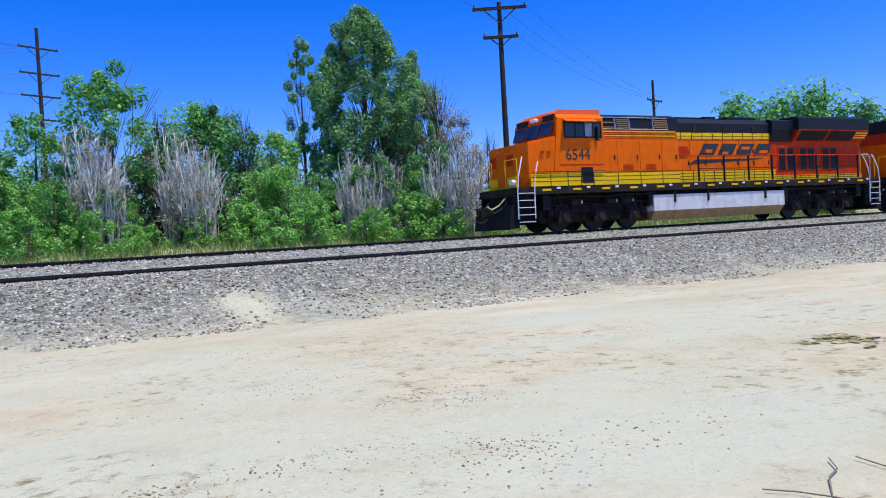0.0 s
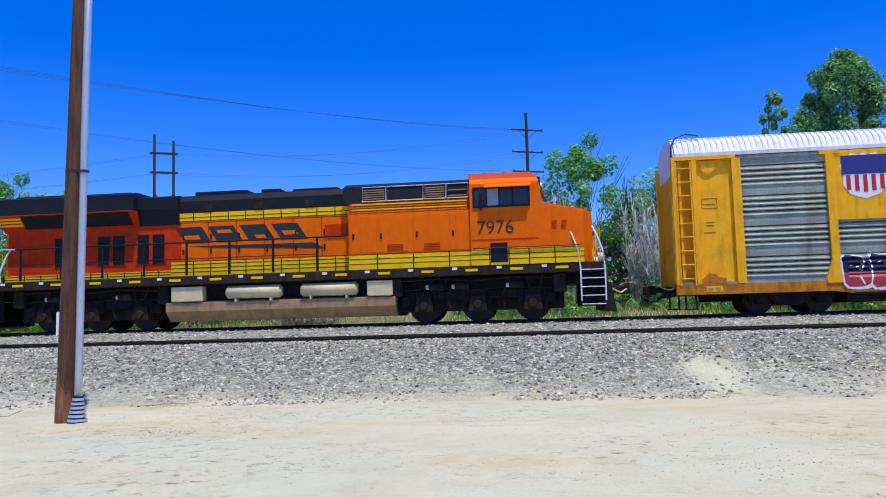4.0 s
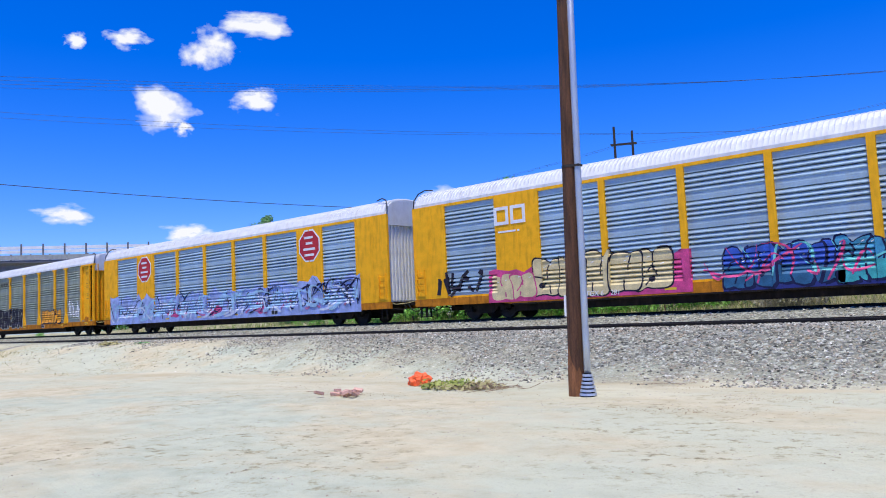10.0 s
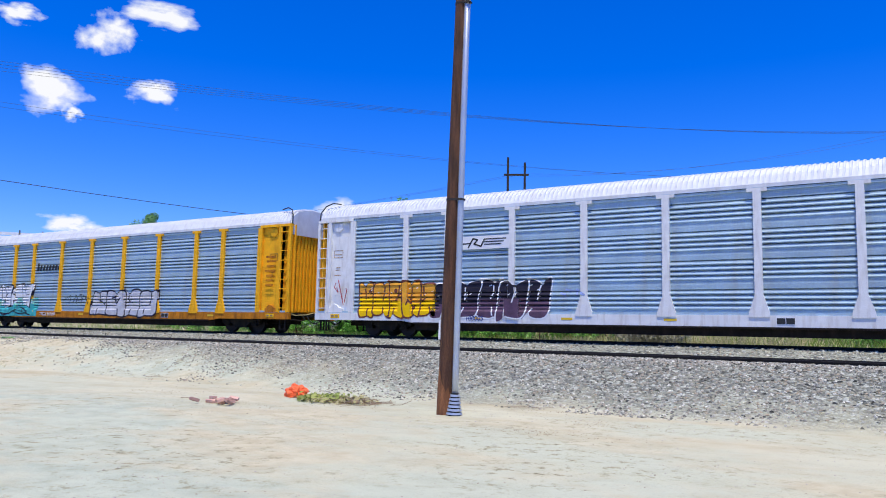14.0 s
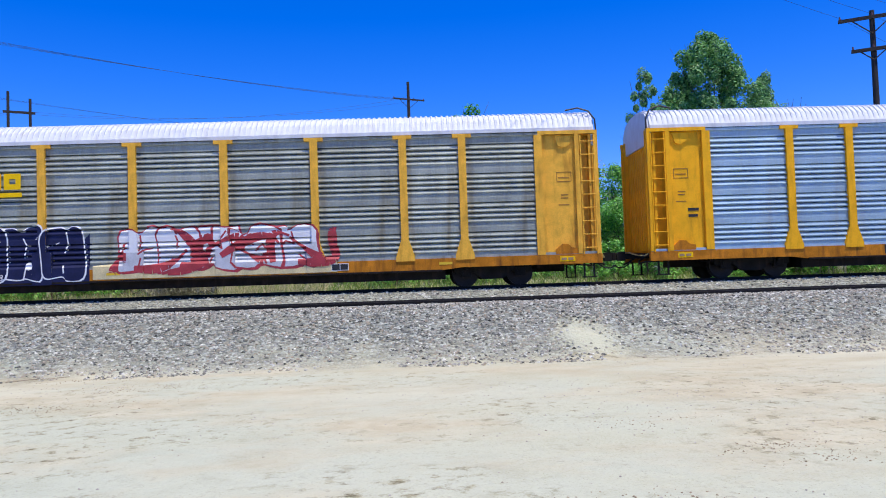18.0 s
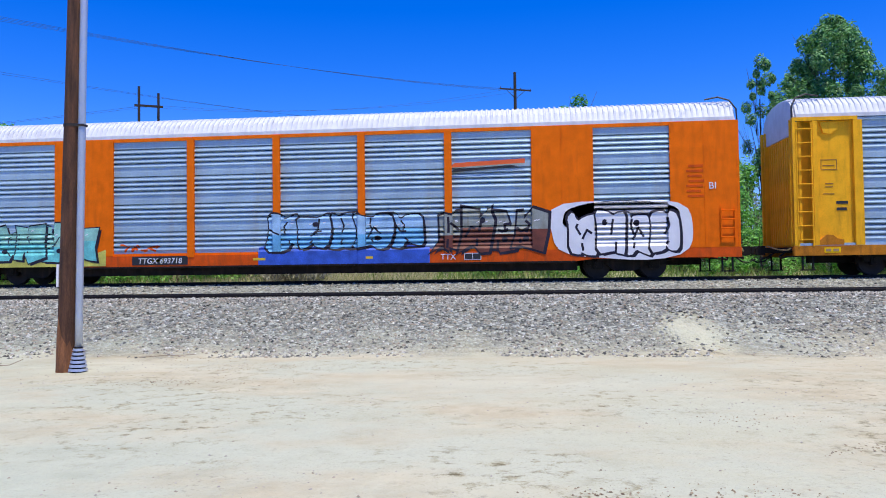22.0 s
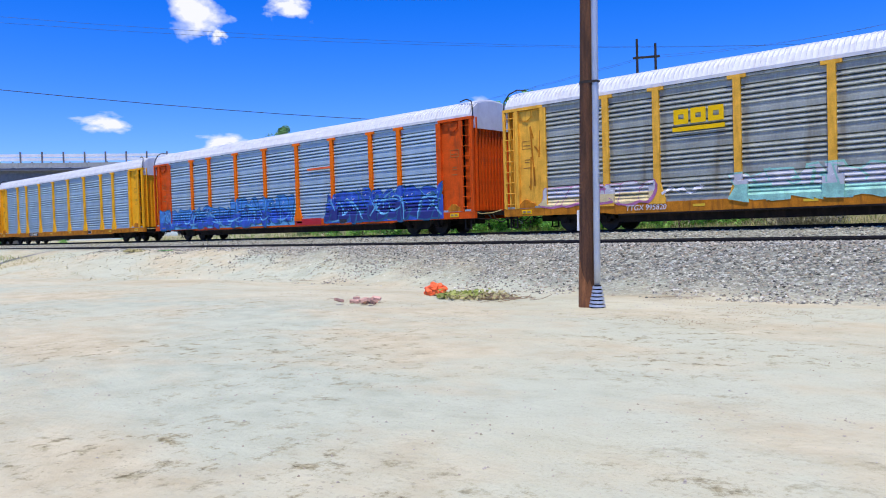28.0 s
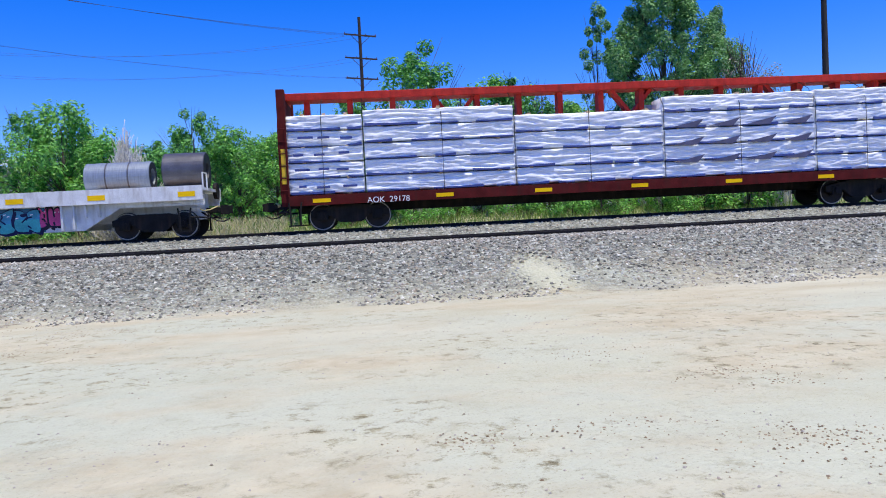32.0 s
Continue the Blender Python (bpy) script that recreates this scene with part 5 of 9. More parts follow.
def rack_navy():
    c = autorack("weathered yellow-posted autorack with navy and white graffiti", M["faded_yellow"], M["galvanised_dirty"], "open", sill=M["sill_brown"])
    yellow_bars(c, 7.1)
    backing(c, L(1.4), L(5.3), 0.48, 1.95, M["g_navy"], 711)
    backing(c, L(5.9), L(10.9), 0.48, 1.9, M["g_navy"], 712)
    graffiti(c, L(1.5), L(5.2), 0.60, 2.15, M["g_navy"], M["white"], 71, None, 0.42, letters=3, rim=0.045)
    graffiti(c, L(6.0), L(10.6), 0.60, 2.25, M["g_navy"], M["white"], 72, None, 0.42, letters=4, rim=0.045)
    backing(c, L(11.0), L(18.6), 0.60, 1.05, M["g_cream"], 710)
    swooshes(c, L(11.2), L(18.6), 0.75, 2.2, M["g_red"], 74, 14, 0.30, "red sweeping stroke")
    graffiti(c, L(11.8), L(17.9), 0.85, 2.2, M["white"], M["g_red"], 73, M["g_silver"], 0.45, letters=5)
    reporting(c, "TTGX 987881", L(7.6), M["white"])
    plate(c, "notice", L(1.25), L(1.8), 3.2, 3.6, M["loco_yellow"])
    return c


def yellow_bars(c, a):
    """Block badge as plain bars."""
    bm = bmesh.new()
    y0, y1 = -HALF_W - 0.062, -HALF_W - 0.052
    for x in (0.0, 0.6, 1.2):
        for p0, p1, q0, q1 in ((0, 0.52, 0.33, 0.5), (0, 0.52, 0, 0.17), (0, 0.17, 0.17, 0.33), (0.36, 0.52, 0.17, 0.33)):
            box(bm, L(a + x + p0), L(a + x + p1), y0, y1, 3.5 + q0, 3.5 + q1)
    box(bm, L(a - 0.05), L(a + 1.75), y0, y1, 3.26, 3.40)
    part("badge", bm, M["loco_yellow"], c, "yellow block badge")


def rack_clean(seed):
    c = autorack("yellow autorack with bluish ribbed panels and two small red badges", M["yellow"], M["galvanised"], "open", sill=M["sill_brown"])
    if seed:
        octagon_badge(c, L(10.75), 3.30, 0.24)
        octagon_badge(c, L(16.5), 3.32, 0.24)
        scrawl(c, L(13.2), L(14.2), 1.1, 1.9, M["g_blue"], 81, w=0.1)
        scrawl(c, L(15.3), L(16.8), 1.4, 2.0, M["g_lavender"], 82, w=0.06)
        reporting(c, "TTGX 705008", L(8.6), M["white"], M["sign_black"])
    else:
        tagged(c, "yellow-posted autorack with clean bluish ribbed panels")
        reporting(c, "TTGX 702827", L(8.0), M["white"], M["sign_black"])
    bars(c, L(1.3), L(1.75), 2.0, 2.4, 2, M["sign_black"], y=-HALF_W + 0.054, seed=8)
    return c


def rack_orange():
    c = autorack("bright orange smooth-sided autorack with graffiti along its sill", M["orange"], M["galvanised"], "smooth", sill=M["red_orange"], corner=M["white_paint"], low=M["red_orange"])
    stripe_badge(c)
    graffiti(c, L(2.2), L(5.9), 0.80, 2.0, M["g_mint"], M["g_black"], 91, M["g_aqua"], 0.8, letters=4, rim=0.04)
    scrawl(c, L(0.95), L(1.75), 1.35, 2.6, M["g_brown"], 96, w=0.035)
    scrawl(c, L(6.75), L(8.1), 1.05, 1.35, M["red_orange"], 97, w=0.07)
    backing(c, L(2.0), L(6.3), 0.60, 1.1, M["g_yellow"], 910)
    backing(c, L(11.6), L(17.3), 0.56, 1.15, M["g_blue"], 911)
    graffiti(c, L(11.9), L(17.0), 1.05, 2.2, M["g_pale"], M["g_black"], 92, M["g_sky"], 0.5, letters=5)
    graffiti(c, L(17.6), L(20.9), 0.95, 2.2, M["galvanised_dirty"], M["g_black"], 93, M["g_brown"], 0.7, letters=4, rim=0.08)
    smear(c, L(21.2), L(25.6), 0.62, 2.45, M["white"], 912, "white sprayed capsule", 0.03, 4.0)
    smear(c, L(21.5), L(25.3), 1.5, 2.4, M["g_black"], 95, "black sprayed cap", 0.05, 3.0)
    graffiti(c, L(21.8), L(25.1), 0.75, 2.1, M["white"], M["g_black"], 94, None, 0.5, letters=4, rim=0.07)
    lettering("BI", 0.3, L(26.2), 2.75, -HALF_W - 0.062, M["white"], c)
    lettering("TTX", 0.26, L(17.9), 0.66, -SILL_Y - 0.012, M["white"], c)
    bars(c, L(25.4), L(26.0), 2.5, 3.6, 7, M["red_orange"], seed=9)
    reporting(c, "TTGX 693718", L(8.2), M["white"], M["sign_black"])
    return c


def rack_blue():
    c = autorack("orange-posted autorack with blue graffiti along its lower panels", M["orange"], M["galvanised"], "open", sill=M["red_orange"], end=M["red_orange"])
    backing(c, L(0.6), L(14.8), 0.66, 1.6, M["g_sky"], 1010)
    backing(c, L(17.3), L(25.3), 0.66, 1.7, M["g_blue"], 1011)
    graffiti(c, L(0.8), L(8.6), 0.70, 1.9, M["g_azure"], M["g_deep"], 101, M["g_blue"], 0.6, letters=7)
    graffiti(c, L(8.8), L(14.6), 0.70, 2.2, M["g_azure"], M["g_deep"], 102, M["g_blue"], 0.6, letters=5)
    graffiti(c, L(17.4), L(25.0), 0.70, 2.2, M["g_blue"], M["g_deep"], 103, M["sign_blue"], 0.6, letters=7)
    swooshes(c, L(0.9), L(14.6), 0.70, 1.95, M["g_sky"], 104, 24, 0.09, "sky blue sweeping stroke")
    swooshes(c, L(0.9), L(14.6), 0.66, 2.0, M["sign_blue"], 105, 20, 0.08, "dark blue sweeping stroke")
    swooshes(c, L(17.5), L(25.2), 0.70, 2.1, M["g_sky"], 106, 16, 0.10, "sky blue sweeping stroke")
    for xa, xb in ((5.9, 7.7), (14.9, 17.0)):
        plate(c, "sill_patch", L(xa), L(xb), 0.62, 0.95, M["sign_red"], y=-SILL_Y - 0.002, label="red painted patch on the sill")
    plate(c, "stripe", L(16.0), L(18.0), 3.4, 3.5, M["stripe_orange"])
    return c


def rack_silver_blue():
    c = autorack("weathered yellow-posted autorack with pale and teal graffiti", M["faded_yellow"], M["galvanised_dirty"], "open", sill=M["sill_brown"])
    yellow_bars(c, 7.3)
    graffiti(c, L(1.9), L(6.4), 0.95, 1.7, M["g_silver"], M["g_rose"], 111, M["g_cream"], 0.5, rim=0.03)
    scrawl(c, L(6.8), L(8.2), 1.1, 1.5, M["white"], 112, w=0.09)
    graffiti(c, L(9.3), L(13.8), 0.85, 1.75, M["g_silver"], M["g_mint"], 113, M["g_mint"], 0.7)
    graffiti(c, L(14.0), L(16.0), 0.9, 1.7, M["g_cream"], M["galvanised_dirty"], 114, M["g_silver"], 0.7)
    graffiti(c, L(16.2), L(21.6), 0.8, 2.0, M["g_silver"], M["galvanised_brown"], 115, M["galvanised_dirty"], 0.7, letters=7, rim=0.05)
    swooshes(c, L(16.2), L(21.6), 0.75, 2.05, M["white"], 118, 16, 0.10, "white sweeping stroke")
    swooshes(c, L(16.2), L(21.6), 0.75, 2.05, M["g_black"], 119, 8, 0.06, "black sweeping line")
    swooshes(c, L(21.9), L(25.0), 0.85, 2.0, M["white"], 120, 8, 0.08, "white sweeping stroke")
    graffiti(c, L(21.8), L(25.2), 0.8, 2.0, M["g_silver"], M["galvanised_brown"], 116, None, 0.6)
    reporting(c, "TTGX 995820", L(6.2), M["white"])
    scrawl(c, L(1.2), L(1.8), 1.3, 4.2, M["sill_brown"], 117, w=0.07, y=-HALF_W + 0.1)
    return c


def rack_rusty():
    c = autorack("rusty faded-yellow autorack with grey-brown ribbed panels", M["rust_yellow"], M["galvanised_brown"], "open", sill=M["rust_dark"], end=M["rust_yellow"], corner=M["rust_dark"], roof=M["rust_yellow"])
    for k, (xa, xb, za, zb) in enumerate(((0.85, 1.55, 1.0, 2.7), (0.85, 1.5, 2.4, 4.3), (1.1, 1.7, 3.6, 4.7), (25.6, 26.1, 1.0, 1.9), (25.75, 26.2, 2.9, 4.1), (25.5, 25.9, 2.2, 2.7))):
        bm = bmesh.new()
        spray(bm, blob(L((xa + xb) / 2), (za + zb) / 2, (xb - xa) / 2, (zb - za) / 2, random.Random(140 + k), n=30, wob=0.11, power=3.0), 0.0006 * k, 0, -HALF_W + 0.054)
        part("rust_patch", bm, M["rust_dark"], c, "flaking brown rust")
    reporting(c, "TTGX 941017", L(7.05), M["white"])
    smear(c, L(12.85), L(14.4), 2.5, 3.45, M["g_sky"], 121, "pale blue sprayed patch", 0.05, 5.0)
    smear(c, L(15.4), L(17.1), 2.75, 3.75, M["g_black"], 122, "sooty black sprayed patch")
    smear(c, L(16.4), L(17.3), 3.4, 4.0, M["g_black"], 126, "sooty black sprayed patch", 0.2)
    smear(c, L(17.9), L(20.5), 1.15, 2.1, M["g_yellow"], 124, "dull yellow sprayed block", 0.02, 12.0)
    graffiti(c, L(7.0), L(9.1), 1.1, 1.95, M["g_mint"], M["galvanised_brown"], 127, M["galvanised_brown"], 0.8)
    graffiti(c, L(12.6), L(15.0), 1.05, 1.75, M["sign_blue"], M["g_silver"], 128, M["galvanised_brown"], 0.9)
    scrawl(c, L(9.8), L(11.6), 1.1, 1.8, M["g_silver"], 123, w=0.05)
    scrawl(c, L(21.4), L(23.1), 3.0, 3.9, M["galvanised"], 125, w=0.06)
    scrawl(c, L(20.7), L(22.0), 1.2, 2.0, M["g_silver"], 129, w=0.05)
    scrawl(c, L(22.7), L(25.2), 1.2, 2.3, M["galvanised"], 130, w=0.06)
    scrawl(c, L(3.2), L(6.2), 1.0, 1.6, M["g_silver"], 131, w=0.06)
    plate(c, "notice", L(16.55), L(17.35), 1.6, 2.3, M["white"], outline=OCTAGON)
    plate(c, "notice_field", L(16.63), L(17.27), 1.67, 2.23, M["galvanised_brown"], y=-HALF_W - 0.058, outline=OCTAGON)
    return c


for k, make in enumerate((rack_shield, rack_octagon, rack_curves, rack_teal, rack_white_posts, rack_white, rack_navy, lambda: rack_clean(1), rack_orange, lambda: rack_clean(0), rack_blue, rack_silver_blue, rack_rusty)):
    TRAIN.append((make(), 28.6 * (k - 1) + BODY, 0))


# ---- locomotives ----
def loco_truck(parent, x):
    """Three axles in a cast frame with springs, brake gear and pipes, at x along the locomotive."""
    for s in (-1, 1):
        y = s * 1.16
        bm = bmesh.new()
        prism(bm, [(x - 2.45, 0.50), (x - 2.45, 0.80), (x - 2.05, 0.98), (x + 2.05, 0.98), (x + 2.45, 0.80), (x + 2.45, 0.50), (x + 2.05, 0.62), (x + 1.45, 0.76), (x + 0.5, 0.70), (x + 0.3, 0.56), (x - 0.3, 0.56), (x - 0.5, 0.70), (x - 1.45, 0.76), (x - 2.05, 0.62)], s * 1.02, s * 1.16)
        part("truck_frame", bm, M["black_steel"], parent)
        for d in (-1.75, 0, 1.75):
            bm = bmesh.new()
            prism(bm, [(x + d - 0.30, 0.34), (x + d + 0.30, 0.34), (x + d + 0.24, 0.80), (x + d - 0.24, 0.80)], *sorted((s * 1.08, s * 1.26)))
            jb = part("journal_box", bm, M["loco_frame"], parent, "dusty journal box")
            bm = bmesh.new()
            cyl(bm, (x + d, s * 1.25, 0.53), (x + d, s * 1.36, 0.53), 0.15, 0.12, seg=12)
            part("journal_cap", bm, M["loco_frame"], jb, "dusty bearing cap")
            for e in (-0.36, 0.36):
                bm = bmesh.new()
                for k in range(5):
                    cyl(bm, (x + d + e, y, 0.60 + k * 0.08), (x + d + e, y, 0.645 + k * 0.08), 0.10, seg=10)
                part("coil_spring", bm, M["black_steel"], parent)
            piece("wheel", P_LOCO_WHEEL, M["wheel_steel"], parent, at(x + d, s * 0.75, 0.53, sy=-1 if s > 0 else 1))
        for d in (-1.28, 0.46, 1.30):
            bm = bmesh.new()
            cyl(bm, (x + d - 0.20, s * 1.27, 1.12), (x + d + 0.26, s * 1.27, 1.12), 0.12, seg=12)
            part("brake_cylinder", bm, M["loco_frame"], parent, "dusty brake cylinder")
            bm = bmesh.new()
            cyl(bm, (x + d + 0.26, s * 1.27, 1.12), (x + d + 0.36, s * 1.27, 1.12), 0.075, seg=10)
            part("cylinder_cap", bm, M["tank_grey"], parent, "pale cylinder cap")
            bm = bmesh.new()
            tube(bm, [(x + d + 0.36, s * 1.27, 1.10), (x + d + 0.5, s * 1.28, 0.8), (x + d + 0.42, s * 1.26, 0.42)], 0.032)
            part("brake_lever", bm, M["loco_frame"], parent)
        for z, off in ((1.04, 1.20), (1.34, 1.30)):
            bm = bmesh.new()
            tube(bm, [(x - 2.5, s * off, z - 0.04), (x - 1.1, s * (off + 0.03), z + 0.03), (x + 0.2, s * off, z - 0.05), (x + 1.2, s * (off + 0.03), z + 0.04), (x + 2.5, s * off, z)], 0.028)
            part("air_pipe", bm, M["loco_frame"], parent)
        for d in (-2.1, 0.95):
            bm = bmesh.new()
            tube(bm, [(x + d, s * 1.32, 1.45), (x + d + 0.12, s * 1.36, 1.05), (x + d + 0.42, s * 1.34, 0.95), (x + d + 0.55, s * 1.30, 1.42)], 0.022)
            part("sand_hose", bm, M["rubber"], parent)
        for d in (-2.62, 2.62):
            bm = bmesh.new()
            box(bm, x + d - 0.2, x + d + 0.2, *sorted((s * 0.95, s * 1.36)), 0.85, 1.45, 0.04)
            part("sand_box", bm, M["black_steel"], parent)
    bm = bmesh.new()
    box(bm, x - 2.75, x + 2.75, -0.95, 0.95, 0.34, 1.45, 0.05)
    part("traction_gear", bm, M["under_dark"], parent)
    for d in (-1.75, 0, 1.75):
        piece("axle", P_AXLE, M["wheel_steel"], parent, at(x + d, 0, 0.53))


P_LOCO_WHEEL = wheel_mesh(0.53)
DECK, HOOD = 1.78, 0.98                # height of the walkway, half the hood's width
CABIN, CABINET = 1.50, 1.40            # half the widths of the cab and of the cabinets behind it


def both(lo, name, material, x0, x1, y0, y1, z0, z1, label="", bevel=0.0):
    """The same block on both sides."""
    for s in (-1, 1):
        bm = bmesh.new()
        box(bm, x0, x1, *sorted((s * y0, s * y1)), z0, z1, bevel)
        part(name, bm, material, lo, label)


def yellow_run(lo, x0, x1, y, z0, z1, cuts, stripes):
    """A painted yellow band with dark seams between its panels and pin stripes along it."""
    both(lo, "yellow_band", M["loco_yellow"], x0, x1, y, y + 0.016, z0, z1)
    for x in cuts:
        both(lo, "band_seam", M["loco_black"], x - 0.016, x + 0.016, y + 0.014, y + 0.024, z0, z1)
    for z in stripes:
        both(lo, "pin_stripe", M["loco_black"], x0, x1, y + 0.013, y + 0.022, z - 0.010, z + 0.010, "thin dark stripe")


def loco_cab(lo, digits, pale_tank):
    # nose: as wide as the cab, its top falling to the front, its corners cut
    plan = [(-10.32, -0.95), (-10.02, -1.44), (-8.2, -1.49), (-8.2, 1.49), (-10.02, 1.44), (-10.32, 0.95)]
    bm = bmesh.new()
    lower = [bm.verts.new((x, y, DECK)) for x, y in plan]
    upper = [bm.verts.new((x, y, 3.40 + (x + 10.32) * 0.19)) for x, y in plan]
    bm.faces.new(lower[::-1])
    bm.faces.new(upper)
    for i in range(6):
        bm.faces.new((lower[i], lower[(i + 1) % 6], upper[(i + 1) % 6], upper[i]))
    bmesh.ops.bevel(bm, geom=[e for e in bm.edges if all(v.co.z > 3.3 for v in e.verts)], offset=0.07, segments=2, affect="EDGES")
    part("nose", bm, M["loco_orange"], lo)
    bm = bmesh.new()
    section(bm, [(-CABIN, DECK), (-CABIN, 4.38), (-1.32, 4.56), (-0.8, 4.64), (0.8, 4.64), (1.32, 4.56), (CABIN, 4.38), (CABIN, DECK)], -8.95, -6.46)
    for v in bm.verts:
        if v.co.x < -8 and v.co.z > 3.5:
            v.co.x += 0.36 * (v.co.z - 3.6)
    part("cab", bm, M["loco_orange"], lo)
    bm = bmesh.new()
    prism(bm, [(-8.62, 4.58), (-8.40, 4.74), (-6.40, 4.76), (-6.40, 4.58)], -1.25, 1.25)
    part("cab_roof", bm, M["stripe_orange"], lo)
    for x0, x1 in ((-7.9, -7.3), (-7.05, -6.7)):
        bm = bmesh.new()
        box(bm, x0, x1, -0.35, 0.35, 4.75, 4.86, 0.03)
        part("roof_unit", bm, M["tank_grey"], lo, "pale roof unit")
    for s in (-1, 1):
        panes = ((-8.32, -7.86, "glass"), (-7.82, -7.42, "glass"), (-7.38, -7.02, "glass_pale"), (-6.98, -6.62, "glass"))
        for a, b, g in panes:
            bm = bmesh.new()
            box(bm, a, b, *sorted((s * 1.495, s * 1.512)), 3.66, 4.20)
            part("cab_window", bm, M[g], lo)
        for a, b, z0, z1 in [(-8.38, -8.32, 3.60, 4.26), (-7.86, -7.82, 3.66, 4.20), (-7.42, -7.38, 3.66, 4.20), (-7.02, -6.98, 3.66, 4.20), (-6.62, -6.56, 3.60, 4.26), (-8.32, -6.62, 4.20, 4.26), (-8.32, -6.62, 3.60, 3.66)]:
            bm = bmesh.new()
            box(bm, a, b, *sorted((s * 1.49, s * 1.53)), z0, z1)
            part("window_frame", bm, M["loco_black"], lo)
        bm = bmesh.new()
        section(bm, [(s * 1.48, 4.30), (s * 1.78, 4.20), (s * 1.78, 4.23), (s * 1.48, 4.36)], -8.42, -6.95)
        part("sunshade", bm, M["loco_orange"], lo)
        bm = bmesh.new()
        box(bm, -6.86, -6.78, *sorted((s * 1.53, s * 1.62)), 3.50, 4.05)
        part("mirror", bm, M["loco_black"], lo)
        bm = bmesh.new()
        box(bm, -7.62, -7.08, *sorted((s * 1.49, s * 1.526)), 1.84, 2.46)
        part("step_recess", bm, M["loco_black"], lo)
        bm = bmesh.new()
        box(bm, -8.62, -6.50, *sorted((s * 1.498, s * 1.506)), 2.54, 2.59)
        part("name_stripe", bm, M["loco_red"], lo)
        for x in (-9.5, -9.2):
            bm = bmesh.new()
            box(bm, x, x + 0.16, *sorted((s * 1.49, s * 1.505)), 2.98, 3.10)
            part("stencil", bm, M["loco_red"], lo)
        lettering(digits, 0.60, -7.75 if pale_tank else -7.25, 2.76, s * 1.508, M["sign_black"], lo, flip=s > 0)
    yellow_run(lo, -10.0, -6.46, 1.50, DECK - 0.02, 2.27, (-9.1, -8.3, -7.66, -7.05), (1.94, 2.10, 2.25))
    # windscreen, number boards, lights and door on the front
    for a, b in ((-1.36, -0.52), (-0.44, 0.44), (0.52, 1.36)):
        bm = bmesh.new()
        bm.faces.new([bm.verts.new((-8.965 + 0.36 * (z - 3.6), y, z)) for y, z in ((a, 3.74), (b, 3.74), (b, 4.28), (a, 4.28))])
        part("windscreen", bm, M["glass"], lo)
    for y in (-0.95, 0.95):
        bm = bmesh.new()
        box(bm, -8.72, -8.5, y - 0.36, y + 0.36, 4.34, 4.56, 0.02)
        part("number_board", bm, M["loco_black"], lo)
    bm = bmesh.new()
    box(bm, -10.35, -10.31, -0.36, 0.36, DECK + 0.05, 3.25, 0.01)
    part("nose_door", bm, M["loco_orange"], lo)
    for y in (-0.62, 0.62):
        bm = bmesh.new()
        prism(bm, [(-10.34, 2.62), (-10.315, 2.62), (-10.315, 3.05), (-10.34, 3.05)], y - 0.22, y + 0.22)
        part("nose_badge", bm, M["loco_red"], lo, "dark red nose badge")
        bm = bmesh.new()
        cyl(bm, (-10.62, y * 1.7, 1.95), (-10.45, y * 1.7, 1.95), 0.11, seg=14)
        part("ditch_light", bm, M["white"], lo)
    bm = bmesh.new()
    box(bm, -10.34, -10.0, -1.0, 1.0, DECK, 2.2)
    part("nose_band", bm, M["loco_yellow"], lo)
    for y in (-0.1, 0.1):
        bm = bmesh.new()
        cyl(bm, (-8.80, y, 4.46), (-8.56, y, 4.46), 0.09)
        part("headlight", bm, M["white"], lo)


